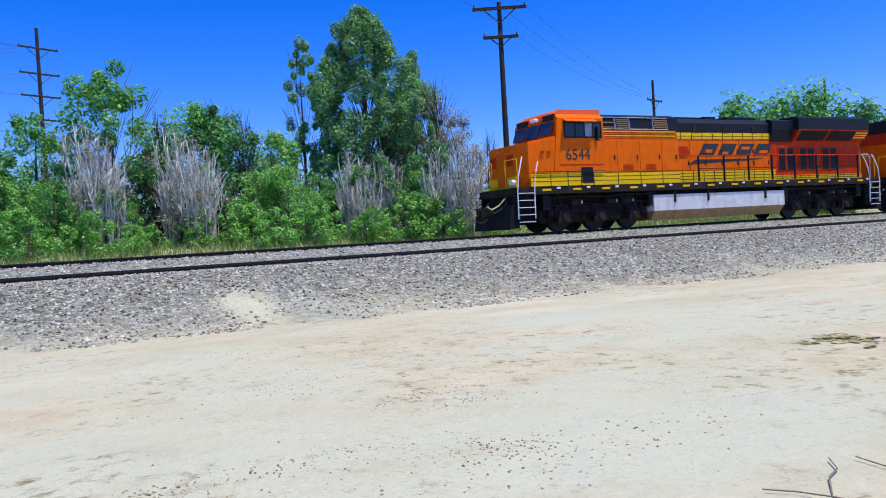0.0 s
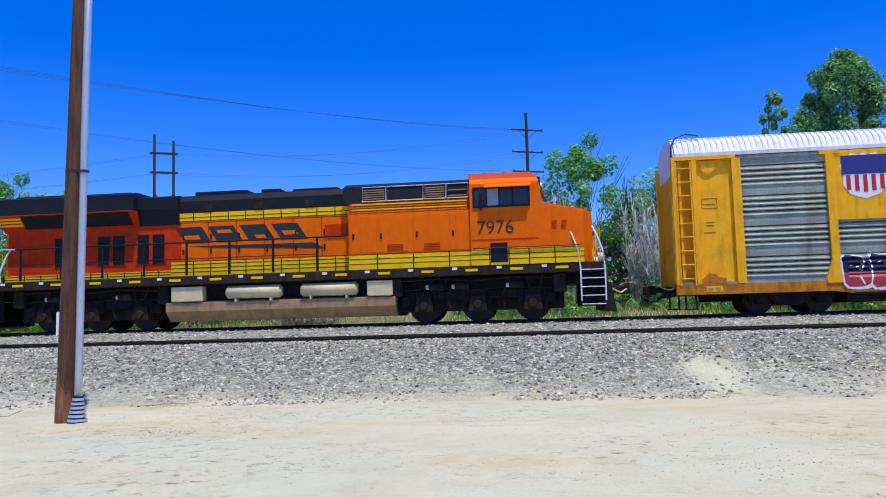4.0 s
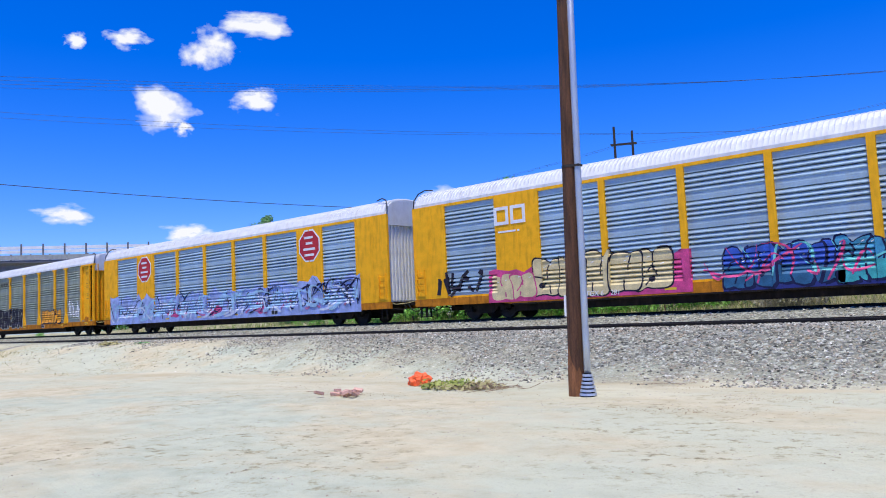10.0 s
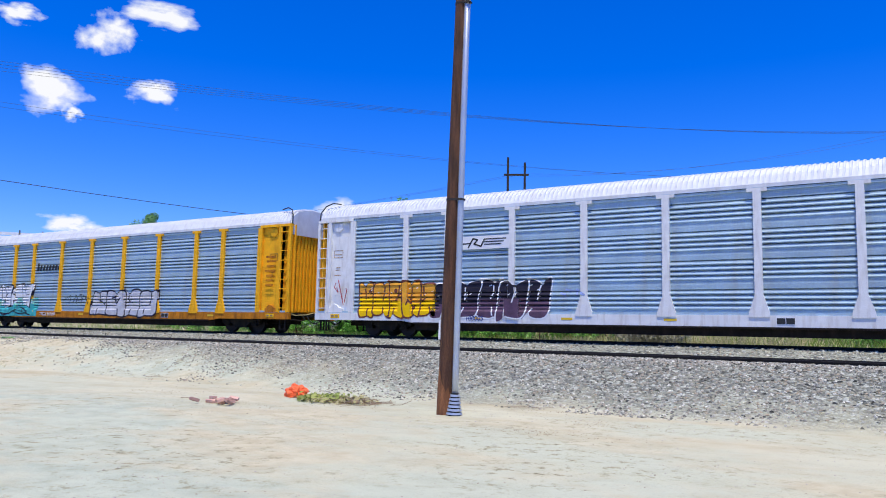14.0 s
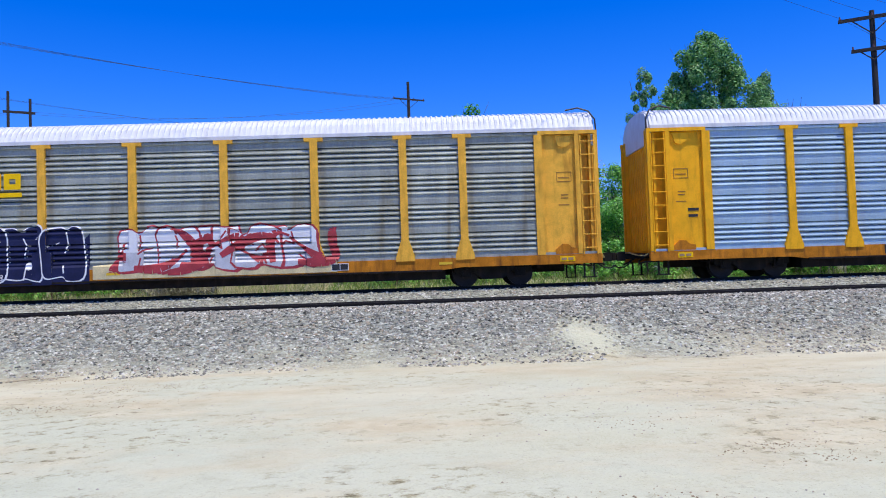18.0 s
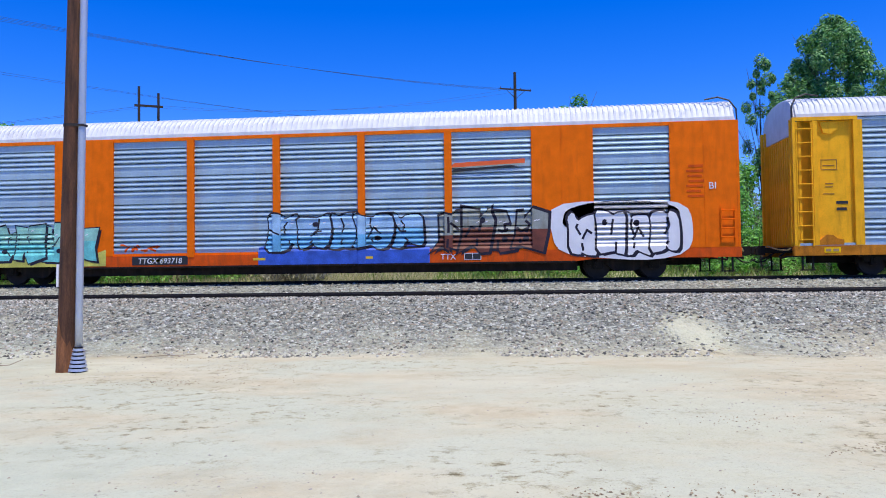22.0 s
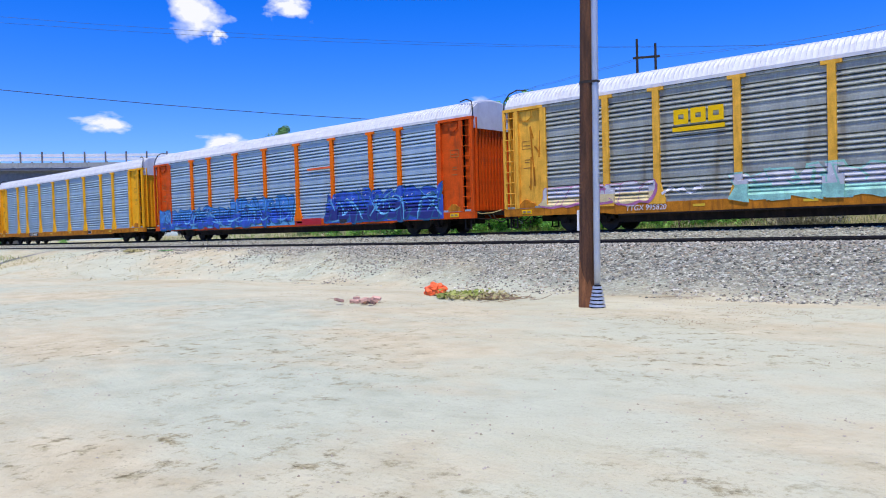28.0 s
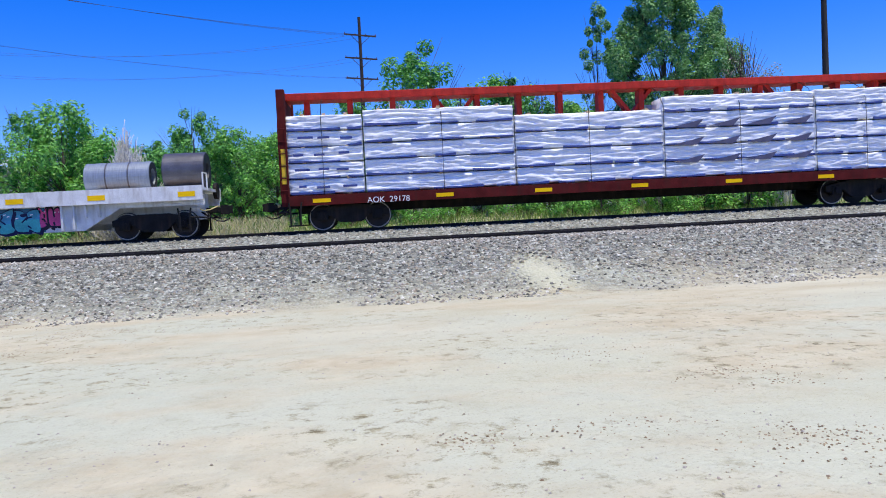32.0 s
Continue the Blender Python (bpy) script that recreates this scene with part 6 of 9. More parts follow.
def loco_cabinets(lo):
    """Full-width electrical cabinets behind the cab, with open grille frames on top."""
    x0, x1 = -6.46, -2.45
    bm = bmesh.new()
    section(bm, [(-CABINET, DECK), (-CABINET, 3.58), (CABINET, 3.58), (CABINET, DECK)], x0, x1)
    part("cabinet", bm, M["loco_orange"], lo)
    for a, b in ((-6.40, -5.78), (-5.74, -4.60), (-4.56, -3.42), (-3.38, -2.50)):
        both(lo, "cabinet_door", M["loco_orange"], a, b, CABINET, CABINET + 0.016, 2.30, 3.50, bevel=0.005)
        both(lo, "door_handle", M["loco_black"], b - 0.14, b - 0.08, CABINET + 0.016, CABINET + 0.04, 2.75, 2.93)
    for x in (-5.2, -4.0):
        for k in range(4):
            both(lo, "vent_slat", M["loco_red"], x - 0.26, x + 0.26, CABINET + 0.016, CABINET + 0.034, 2.36 + k * 0.055, 2.385 + k * 0.055)
    yellow_run(lo, x0, x1, CABINET + 0.002, DECK - 0.02, 2.26, (-5.75, -4.58, -3.40), (1.94, 2.10, 2.25))
    # louvred strip, then the black upper hood with pale frames
    bm = bmesh.new()
    section(bm, [(-1.34, 3.58), (-1.30, 3.95), (1.30, 3.95), (1.34, 3.58)], x0, x1)
    part("louvre_band", bm, M["loco_red"], lo)
    for k in range(4):
        both(lo, "louvre", M["loco_yellow" if k % 2 else "sill_brown"], x0 + 0.1, x1 - 0.1, 1.30, 1.36, 3.62 + k * 0.085, 3.66 + k * 0.085)
    bm = bmesh.new()
    section(bm, [(-1.30, 3.95), (-1.20, 4.52), (-0.8, 4.66), (0.8, 4.66), (1.20, 4.52), (1.30, 3.95)], x0, x1 + 0.2)
    part("upper_hood", bm, M["loco_black"], lo)
    for a, b, slats in ((-6.40, -5.70, 2), (-5.66, -4.96, 5), (-4.92, -3.72, 0), (-3.68, -2.90, 5)):
        for s in (-1, 1):
            bm = bmesh.new()
            tube(bm, [(a, s * 1.315, 4.0), (a, s * 1.235, 4.48), (b, s * 1.235, 4.48), (b, s * 1.315, 4.0), (a, s * 1.315, 4.0)], 0.018, 4)
            fr = part("grille_frame", bm, M["conduit"], lo, "pale grille frame")
            for k in range(slats):
                z = 4.06 + k * 0.38 / slats
                y = s * (1.315 - (z - 4.0) * 0.166)
                bm = bmesh.new()
                box(bm, a + 0.04, b - 0.04, *sorted((y, y + s * 0.025)), z, z + 0.03)
                part("slat", bm, M["tank_tan"], fr, "dusty grille slat")


def loco_hood(lo):
    """The narrow engine hood with its doors, bands and badge."""
    bm = bmesh.new()
    section(bm, [(-HOOD, DECK), (-HOOD, 3.95), (HOOD, 3.95), (HOOD, DECK)], -2.46, 3.6)
    part("hood", bm, M["loco_orange"], lo)
    bm = bmesh.new()
    box(bm, -0.478, 0.478, -0.012, 0.012, 2.30, 3.58, 0.005)
    door = to_mesh("hood_door", bm)
    bm = bmesh.new()
    box(bm, -0.03, 0.03, -0.02, 0.02, -0.09, 0.09)
    latch = to_mesh("latch", bm)
    both(lo, "door_seam", M["loco_red"], -2.44, 3.58, HOOD, HOOD + 0.006, 2.27, 3.60)
    for s in (-1, 1):
        for i in range(6):
            d = piece("hood_door", door, M["loco_orange"], lo, at(-1.93 + i * 0.99, s * (HOOD + 0.014), 0))
            for z in (2.6, 3.1):
                piece("latch", latch, M["loco_black"], d, at(0.40, s * 0.012, z))
    yellow_run(lo, -2.45, 3.6, HOOD + 0.004, 3.64, 3.93, [-1.9 + i * 0.62 for i in range(9)], (3.66, 3.78))
    yellow_run(lo, -2.45, 3.85, HOOD + 0.022, DECK - 0.02, 2.26, [-1.9 + i * 0.62 for i in range(9)], (1.92, 2.05, 2.18))
    yellow_run(lo, 3.86, 10.0, HOOD + 0.022, DECK - 0.02, 1.99, [4.3 + i * 0.62 for i in range(9)], (1.86, 1.95))
    bm = bmesh.new()
    section(bm, [(-HOOD - 0.02, 3.94), (-1.0, 4.34), (-0.78, 4.56), (0.78, 4.56), (1.0, 4.34), (HOOD + 0.02, 3.94)], -2.46, 3.58)
    part("hood_roof", bm, M["loco_black"], lo)
    for x0, x1, w, h in ((-1.9, -0.3, 0.55, 0.12), (0.2, 0.9, 0.35, 0.2), (1.3, 3.2, 0.6, 0.17)):
        bm = bmesh.new()
        box(bm, x0, x1, -w, w, 4.54, 4.56 + h, 0.04)
        part("roof_hatch", bm, M["loco_black"], lo)
    for s in (-1, 1):
        for x in (-1.2, 0.6, 2.4):
            bm = bmesh.new()
            box(bm, x, x + 0.30, *sorted((s * 0.97, s * 1.03)), 3.99, 4.20)
            part("lifting_eye", bm, M["loco_frame"], lo)
        # badge on the hood: plain slanted bars over a long flash
        band = sorted((s * (HOOD + 0.028), s * (HOOD + 0.034)))
        for i in range(4):
            x = -0.95 + i * 1.12
            bm = bmesh.new()
            prism(bm, [(x, 2.90), (x + 0.90, 2.90), (x + 1.26, 3.45), (x + 0.36, 3.45)], *band)
            bar = part("badge_bar", bm, M["sign_black"], lo, "dark slanted badge bar")
            for z0, z1, p0, p1 in (((3.06, 3.20, 0.22, 0.70), (2.98, 3.10, 0.24, 0.60), (3.20, 3.32, 0.18, 0.70), (3.02, 3.16, 0.30, 0.84))[i],):
                bm = bmesh.new()
                o0, o1 = 0.655 * (z0 - 2.90), 0.655 * (z1 - 2.90)
                prism(bm, [(x + o0 + p0, z0), (x + o0 + p1, z0), (x + o1 + p1, z1), (x + o1 + p0, z1)], *sorted((s * (HOOD + 0.033), s * (HOOD + 0.038))))
                part("inlay", bm, M["loco_orange"], bar, "orange inlay")
        bm = bmesh.new()
        prism(bm, [(-1.55, 2.54), (-0.9, 2.58), (2.4, 2.72), (3.2, 2.80), (-1.15, 2.76)], *band)
        part("badge_flash", bm, M["sign_black"], lo, "long dark flash under the badge")
        bm = bmesh.new()
        box(bm, -2.40, -1.55, *sorted((s * (HOOD + 0.024), s * (HOOD + 0.06))), 2.92, 3.34, 0.01)
        part("access_panel", bm, M["loco_red"], lo)


def loco_rear(lo):
    """Radiator end with its flared top, tall louvred doors and end wall."""
    bm = bmesh.new()
    section(bm, [(-HOOD - 0.02, DECK), (-HOOD - 0.02, 3.55), (HOOD + 0.02, 3.55), (HOOD + 0.02, DECK)], 3.58, 9.9)
    part("radiator_body", bm, M["loco_red"], lo)
    bm = bmesh.new()
    section(bm, [(-HOOD, 3.5), (-1.45, 4.05), (-1.45, 4.62), (-1.2, 4.7), (1.2, 4.7), (1.45, 4.62), (1.45, 4.05), (HOOD, 3.5)], 5.0, 10.05)
    for v in bm.verts:
        if v.co.x > 9 and v.co.z > 4.3:
            v.co.x += 0.06
    bmesh.ops.bisect_plane(bm, geom=list(bm.verts) + list(bm.edges) + list(bm.faces), plane_co=(0, 0, 4.07), plane_no=(0, 0, 1))
    for f in bm.faces:
        if f.calc_center_median().z < 4.07:
            f.material_index = 1
    part("radiator_wing", bm, M["loco_black"], lo, "black-topped flared radiator housing").data.materials.append(M["loco_red"])
    bm = bmesh.new()
    section(bm, [(-HOOD - 0.01, 3.55), (-1.18, 4.1), (-1.17, 4.50), (-1.0, 4.56), (1.0, 4.56), (1.17, 4.50), (1.18, 4.1), (HOOD + 0.01, 3.55)], 3.56, 5.0)
    part("exhaust_hood", bm, M["loco_black"], lo)
    for x0, x1, z in ((5.3, 7.0, 4.72), (7.3, 9.6, 4.74)):
        bm = bmesh.new()
        box(bm, x0, x1, -1.05, 1.05, 4.68, z + 0.03, 0.02)
        part("roof_fan", bm, M["loco_black"], lo)
    for s in (-1, 1):
        for x in (5.2, 7.25):
            bm = bmesh.new()
            vs = [bm.verts.new((p, s * (HOOD + 0.03 + (z - 3.5) * 0.85), z)) for p, z in ((x, 3.60), (x + 1.9, 3.60), (x + 1.9, 4.02), (x, 4.02))]
            bm.faces.new(vs)
            part("radiator_screen", bm, M["loco_black"], lo)
        for x in (4.1, 4.65, 5.55, 6.1, 7.15, 7.7):
            bm = bmesh.new()
            box(bm, x, x + 0.42, *sorted((s * (HOOD + 0.015), s * (HOOD + 0.045))), 2.25, 3.25)
            d = part("louvre_door", bm, M["loco_black"], lo)
            for k in range(7):
                bm = bmesh.new()
                box(bm, x + 0.03, x + 0.39, *sorted((s * (HOOD + 0.045), s * (HOOD + 0.06))), 2.36 + k * 0.115, 2.40 + k * 0.115)
                part("slat", bm, M["loco_black"], d)
            for e in (x - 0.05, x + 0.43):
                bm = bmesh.new()
                box(bm, e, e + 0.04, *sorted((s * (HOOD + 0.01), s * (HOOD + 0.05))), 2.24, 3.28)
                part("door_jamb", bm, M["loco_red"], d)
    bm = bmesh.new()
    box(bm, 9.7, 10.0, -HOOD, HOOD, DECK, 3.6, 0.04)
    part("rear_wall", bm, M["loco_orange"], lo)
    for z in (3.74, 3.84, 3.94):
        for s in (-1, 1):
            bm = bmesh.new()
            y = HOOD + (z - 3.5) * 0.855
            box(bm, 9.2, 10.07, *sorted((s * (y - 0.05), s * (y + 0.03))), z - 0.03, z + 0.03)
            part("rear_stripe", bm, M["loco_yellow"], lo)


def locomotive(label, digits, pale_tank):
    """A six-axle road locomotive that faces -x."""
    lo = thing("locomotive", label, "locomotive", "locomotives of the train")
    bm = bmesh.new()
    box(bm, -10.55, 10.55, -1.5, 1.5, 1.46, DECK - 0.02, 0.02)
    part("frame", bm, M["loco_frame"], lo, "grimy walkway frame")
    bm = bmesh.new()
    box(bm, -10.4, 10.4, -0.9, 0.9, 1.1, 1.5)
    part("centre_sill", bm, M["under_dark"], lo)
    bm = bmesh.new()
    box(bm, -0.2, 0.2, -0.005, 0.005, -0.04, 0.04)
    spot = to_mesh("reflector", bm)
    for s in (-1, 1):
        for i in range(14):
            piece("reflector", spot, M["loco_yellow"], lo, at(-9.3 + i * 1.42, s * 1.507, 1.62))
            piece("reflector", spot, M["white"], lo, at(-8.75 + i * 1.42, s * 1.507, 1.68, sx=0.4), "small white reflector")
    loco_truck(lo, -6.6)
    loco_truck(lo, 6.6)
    for q in (-1, 1):
        piece("coupler", P_COUPLER, M["black_steel"], lo, at(q * 11.0, 0, 0.05, rz=0 if q > 0 else 180))
        piece("air_hose", P_HOSE, M["rubber"], lo, at(q * 10.7, -0.35 * q, 0.1, rz=0 if q > 0 else 180))
        for k, (y, z) in enumerate(((-0.7, 1.25), (-0.5, 1.4), (0.6, 1.35), (0.8, 1.2))):
            bm = bmesh.new()
            tube(bm, [(q * 10.55, y, z), (q * 10.85, y * 0.95, z - 0.28), (q * 11.15, y * 0.9, z - 0.42), (q * 11.35, y * 0.85, z - 0.30)], 0.032)
            part("control_hose", bm, M["hose_pale" if k % 2 else "rubber"], lo, "dusty control hose")
        bm = bmesh.new()
        prism(bm, [(q * 10.5, 0.25), (q * 10.95, 0.18), (q * 10.8, 1.1), (q * 10.5, 1.1)], -1.35, 1.35)
        part("pilot", bm, M["black_steel"], lo, "black snow plough")
    # tank
    if pale_tank:
        bm = bmesh.new()
        section(bm, [(-1.42, 0.62), (1.42, 0.62), (1.42, 1.28), (-1.42, 1.28)], -3.95, 3.85)
        part("fuel_tank", bm, M["tank_grey"], lo, "pale grey fuel tank")
        bm = bmesh.new()
        section(bm, [(-1.41, 0.615), (-1.12, 0.24), (1.12, 0.24), (1.41, 0.615)], -3.93, 3.83)
        part("tank_belly", bm, M["tank_tan"], lo, "dusty tan tank belly")
        for x in (-0.9, 2.6, -2.8):
            both(lo, "tank_fitting", M["loco_frame"], x - 0.05, x + 0.05, 1.42, 1.46, 0.95, 1.45)
    else:
        bm = bmesh.new()
        section(bm, [(-1.40, 0.58), (-1.05, 0.24), (1.05, 0.24), (1.40, 0.58), (1.40, 0.86), (1.15, 0.92), (-1.15, 0.92), (-1.40, 0.86)], -3.95, 3.85)
        part("fuel_tank", bm, M["tank_tan"], lo, "dusty tan fuel tank with cream air tanks")
        bm = bmesh.new()
        box(bm, -3.9, 3.8, -1.05, 1.05, 0.90, 1.46)
        part("tank_top", bm, M["under_dark"], lo)
        for s in (-1, 1):
            for x in (-1.75, 0.8):
                bm = bmesh.new()
                cyl(bm, (x - 0.95, s * 1.28, 1.17), (x + 0.95, s * 1.28, 1.17), 0.22, seg=18)
                bmesh.ops.bevel(bm, geom=[e for e in bm.edges if abs(e.verts[0].co.x - e.verts[1].co.x) < 1e-4], offset=0.06, segments=2, affect="EDGES")
                part("air_tank", bm, M["cream"], lo, "cream air tank", True)
                for d in (-0.6, 0.6):
                    bm = bmesh.new()
                    box(bm, x + d - 0.03, x + d + 0.03, *sorted((s * 1.2, s * 1.45)), 0.86, 0.98)
                    part("tank_strap", bm, M["cream"], lo)
            for x, w in ((-3.45, 0.42), (3.1, 0.55)):
                bm = bmesh.new()
                box(bm, x - w, x + w, *sorted((s * 1.44, s * 1.1)), 0.90, 1.40, 0.03)
                part("tank_box", bm, M["cream"], lo)
    loco_cab(lo, digits, pale_tank)
    loco_cabinets(lo)
    loco_hood(lo)
    loco_rear(lo)
    # hand rails along the walkway, each post a part
    bm = bmesh.new()
    tube(bm, [(0, 0, 0), (0, 0, 1.12)], 0.045, 6)
    stan = to_mesh("stanchion", bm)
    for s in (-1, 1):
        for x in (-1.4, 0.1, 1.6, 3.1, 4.6, 6.1, 7.6, 9.1):
            piece("stanchion", stan, M["loco_black"], lo, at(x, s * 1.45, DECK))
        bm = bmesh.new()
        tube(bm, [(-2.4, s * 1.44, DECK + 1.12), (-1.4, s * 1.45, DECK + 1.10), (9.3, s * 1.45, DECK + 1.10)], 0.030)
        part("handrail", bm, M["loco_red" if pale_tank else "loco_black"], lo)
        bm = bmesh.new()
        tube(bm, [(9.3, s * 1.45, DECK + 1.10), (9.9, s * 1.45, DECK + 1.12), (10.02, s * 1.45, DECK + 0.95), (10.02, s * 1.46, 1.3)], 0.03)
        part("handrail", bm, M["conduit"], lo, "bare steel end of the hand rail")
        bm = bmesh.new()
        tube(bm, [(-1.4, s * 1.45, DECK + 0.55), (9.1, s * 1.45, DECK + 0.55)], 0.018)
        part("handrail", bm, M["loco_black"], lo)
        bm = bmesh.new()
        tube(bm, [(-9.9, s * 1.56, DECK + 0.52), (-6.5, s * 1.56, DECK + 0.52)], 0.018)
        part("handrail", bm, M["loco_black"], lo)
        for q in (-1, 1):
            for d in (0.0, 0.75):
                bm = bmesh.new()
                x = q * (10.62 - d)
                tube(bm, [(x, s * 1.5, 0.55), (x, s * 1.52, 1.6), (x - q * 0.06, s * 1.51, 2.15), (x - q * 0.22, s * 1.46, 2.62), (x - q * 0.34, s * 1.38, 2.90)], 0.026)
                part("grab_rail", bm, M["white"], lo, "white grab rail by the steps")
            bm = bmesh.new()
            box(bm, *sorted((q * 10.62, q * 9.86)), *sorted((s * 1.18, s * 1.24)), 0.4, 1.5)
            part("step_well", bm, M["black_steel"], lo)
            for k in range(5):
                bm = bmesh.new()
                box(bm, *sorted((q * 10.61, q * 9.88)), *sorted((s * 1.22, s * 1.52)), 0.42 + k * 0.27, 0.46 + k * 0.27)
                st = part("step", bm, M["black_steel"], lo)
                bm = bmesh.new()
                box(bm, *sorted((q * 10.61, q * 9.88)), *sorted((s * 1.52, s * 1.53)), 0.425 + k * 0.27, 0.455 + k * 0.27)
                part("step_edge", bm, M["white"], st, "white-painted step edge")
    for q in (-1, 1):
        for s in (-1, 1):
            bm = bmesh.new()
            tube(bm, [(q * 10.5, s * 1.35, DECK), (q * 10.5, s * 1.35, DECK + 1.05), (q * 10.5, s * 0.5, DECK + 1.05), (q * 10.5, s * 0.5, DECK)], 0.022)
            part("end_rail", bm, M["loco_yellow"], lo)
    for x in (-7.55, -6.9):
        bm = bmesh.new()
        cyl(bm, (x, 0.5, 4.74), (x, 0.5, 4.90), 0.05)
        part("antenna", bm, M["loco_black"], lo)
    return lo


TRAIN.insert(0, (locomotive("orange diesel locomotive with a cream-grey fuel tank", "6544", True), -64.0, 0))
TRAIN.insert(1, (locomotive("orange diesel locomotive running hood first, dusty tan tank", "7976", False), -41.35, 180))


# ---- coil car and lumber car ----
def coil_car():
    c = thing("coil_car", "grey steel coil flatcar with teal graffiti", "freight car", "cars of the freight train")
    h = 6.58
    bm = bmesh.new()
    for s in (-1, 1):
        prism(bm, [(-h, 1.15), (h, 1.15), (h, 1.6), (-h, 1.6)], s * 1.38, s * 1.46)
    part("side_sill", bm, M["flat_grey"], c)
    for s in (-1, 1):
        bm = bmesh.new()
        prism(bm, [(-h, 1.0), (-4.0, 1.0), (-2.9, 0.36), (2.9, 0.36), (4.0, 1.0), (h, 1.0), (h, 1.16), (-h, 1.16)], s * 1.10, s * 1.18)
        web = part("side_web", bm, M["flat_grey"], c, "weathered fish-belly web")
        for x in (-3.3, -2.95, 2.3, 2.65, 3.0, 3.4):
            bm = bmesh.new()
            box(bm, x - 0.03, x + 0.03, *sorted((s * 1.18, s * 1.36)), 0.75 if abs(x) > 2.9 else 0.4, 1.15)
            part("stiffener", bm, M["flat_grey"], web)
    bm = bmesh.new()
    box(bm, -h, h, -1.35, 1.35, 1.45, 1.54)
    box(bm, -h + 0.2, h - 0.2, -0.3, 0.3, 0.55, 1.38)
    part("deck", bm, M["flat_grey"], c)
    for x in (-6.2, -3.3, -1.0, 1.0, 3.4, 6.1):
        plate(c, "reflector", x - 0.26, x + 0.26, 1.26, 1.42, M["loco_yellow"], y=-1.462)
    lettering("LW 70060", 0.34, -4.25, 1.22, -1.475, M["sign_black"], c)
    plate(c, "graffiti", -2.55, 1.75, 0.38, 1.13, M["g_deep"], y=-1.182, label="deep blue sprayed ground")
    graffiti(c, -2.5, 1.6, 0.40, 1.12, M["g_water"], M["g_navy"], 131, M["g_teal"], 0.45, y=-1.14, letters=5, rim=0.045)
    graffiti(c, 1.6, 2.2, 0.5, 1.1, M["g_pink"], M["g_black"], 132, None, 0.6, y=-1.14)
    graffiti(c, -2.95, -2.5, 0.5, 1.1, M["g_pink"], M["g_black"], 133, None, 0.6, y=-1.14, letters=1)
    for x in (-5.05, 4.95):
        wheel_group(c, x, ringed=True)
    draft_gear(c, h - 0.15)
    for x, r, w, m in ((-5.60, 0.64, 0.80, "coil_blue"), (-3.62, 0.57, 0.92, "coil_blue"), (3.72, 0.49, 1.02, "coil_steel"), (5.82, 0.60, 0.66, "coil_dark")):
        bm = bmesh.new()
        n = 40
        ro, ri = r, 0.26
        rings = [[bm.verts.new((x + dx, rr * math.cos(2 * math.pi * i / n), 1.54 + r + rr * math.sin(2 * math.pi * i / n))) for i in range(n)] for dx, rr in ((-w, ri), (-w, ro - 0.02), (-w + 0.02, ro), (w - 0.02, ro), (w, ro - 0.02), (w, ri))]
        for a, b in zip(rings, rings[1:] + rings[:1]):
            for i in range(n):
                bm.faces.new((a[i], a[(i + 1) % n], b[(i + 1) % n], b[i]))
        coil = part("steel_coil", bm, M[m], c, "banded roll of sheet steel")
        # faces turned along the car take a near-black: their shade is in the colour
        coil.data.materials.append(M["coil_end_shade"])
        for f in coil.data.polygons:
            f.material_index = 1 if abs(f.normal.x) > 0.8 else 0
        bm = bmesh.new()
        for dx in (-0.35, 0.35):
            for i in range(24):
                a0, a1 = 2 * math.pi * i / 24, 2 * math.pi * (i + 1) / 24
                q = [(x + dx + e, (r + 0.006) * math.cos(a), 1.54 + r + (r + 0.006) * math.sin(a)) for e, a in ((-0.025, a0), (0.025, a0), (0.025, a1), (-0.025, a1))]
                bm.faces.new([bm.verts.new(p) for p in q])
        part("strap", bm, M["coil_dark"], coil)
        bm = bmesh.new()
        for s in (-1, 1):
            prism(bm, [(x - 0.6, 1.54), (x + 0.6, 1.54), (x + 0.6, 1.62), (x - 0.6, 1.62)], *sorted((s * 0.35, s * 0.62)))
        part("cradle", bm, M["lumber"], c)
    for q in (-1, 1):
        bm = bmesh.new()
        tube(bm, [(q * h, -1.3, 1.46), (q * h, -1.3, 2.0), (q * h, -0.7, 2.0), (q * h, -0.7, 1.46)], 0.025)
        part("grab_rail", bm, M["flat_grey"], c)
        bm = bmesh.new()
        cyl(bm, (q * (h - 0.1), 0.9, 1.5), (q * (h + 0.02), 0.9, 1.5), 0.28, seg=16)
        part("hand_brake", bm, M["black_steel"], c)
    return c


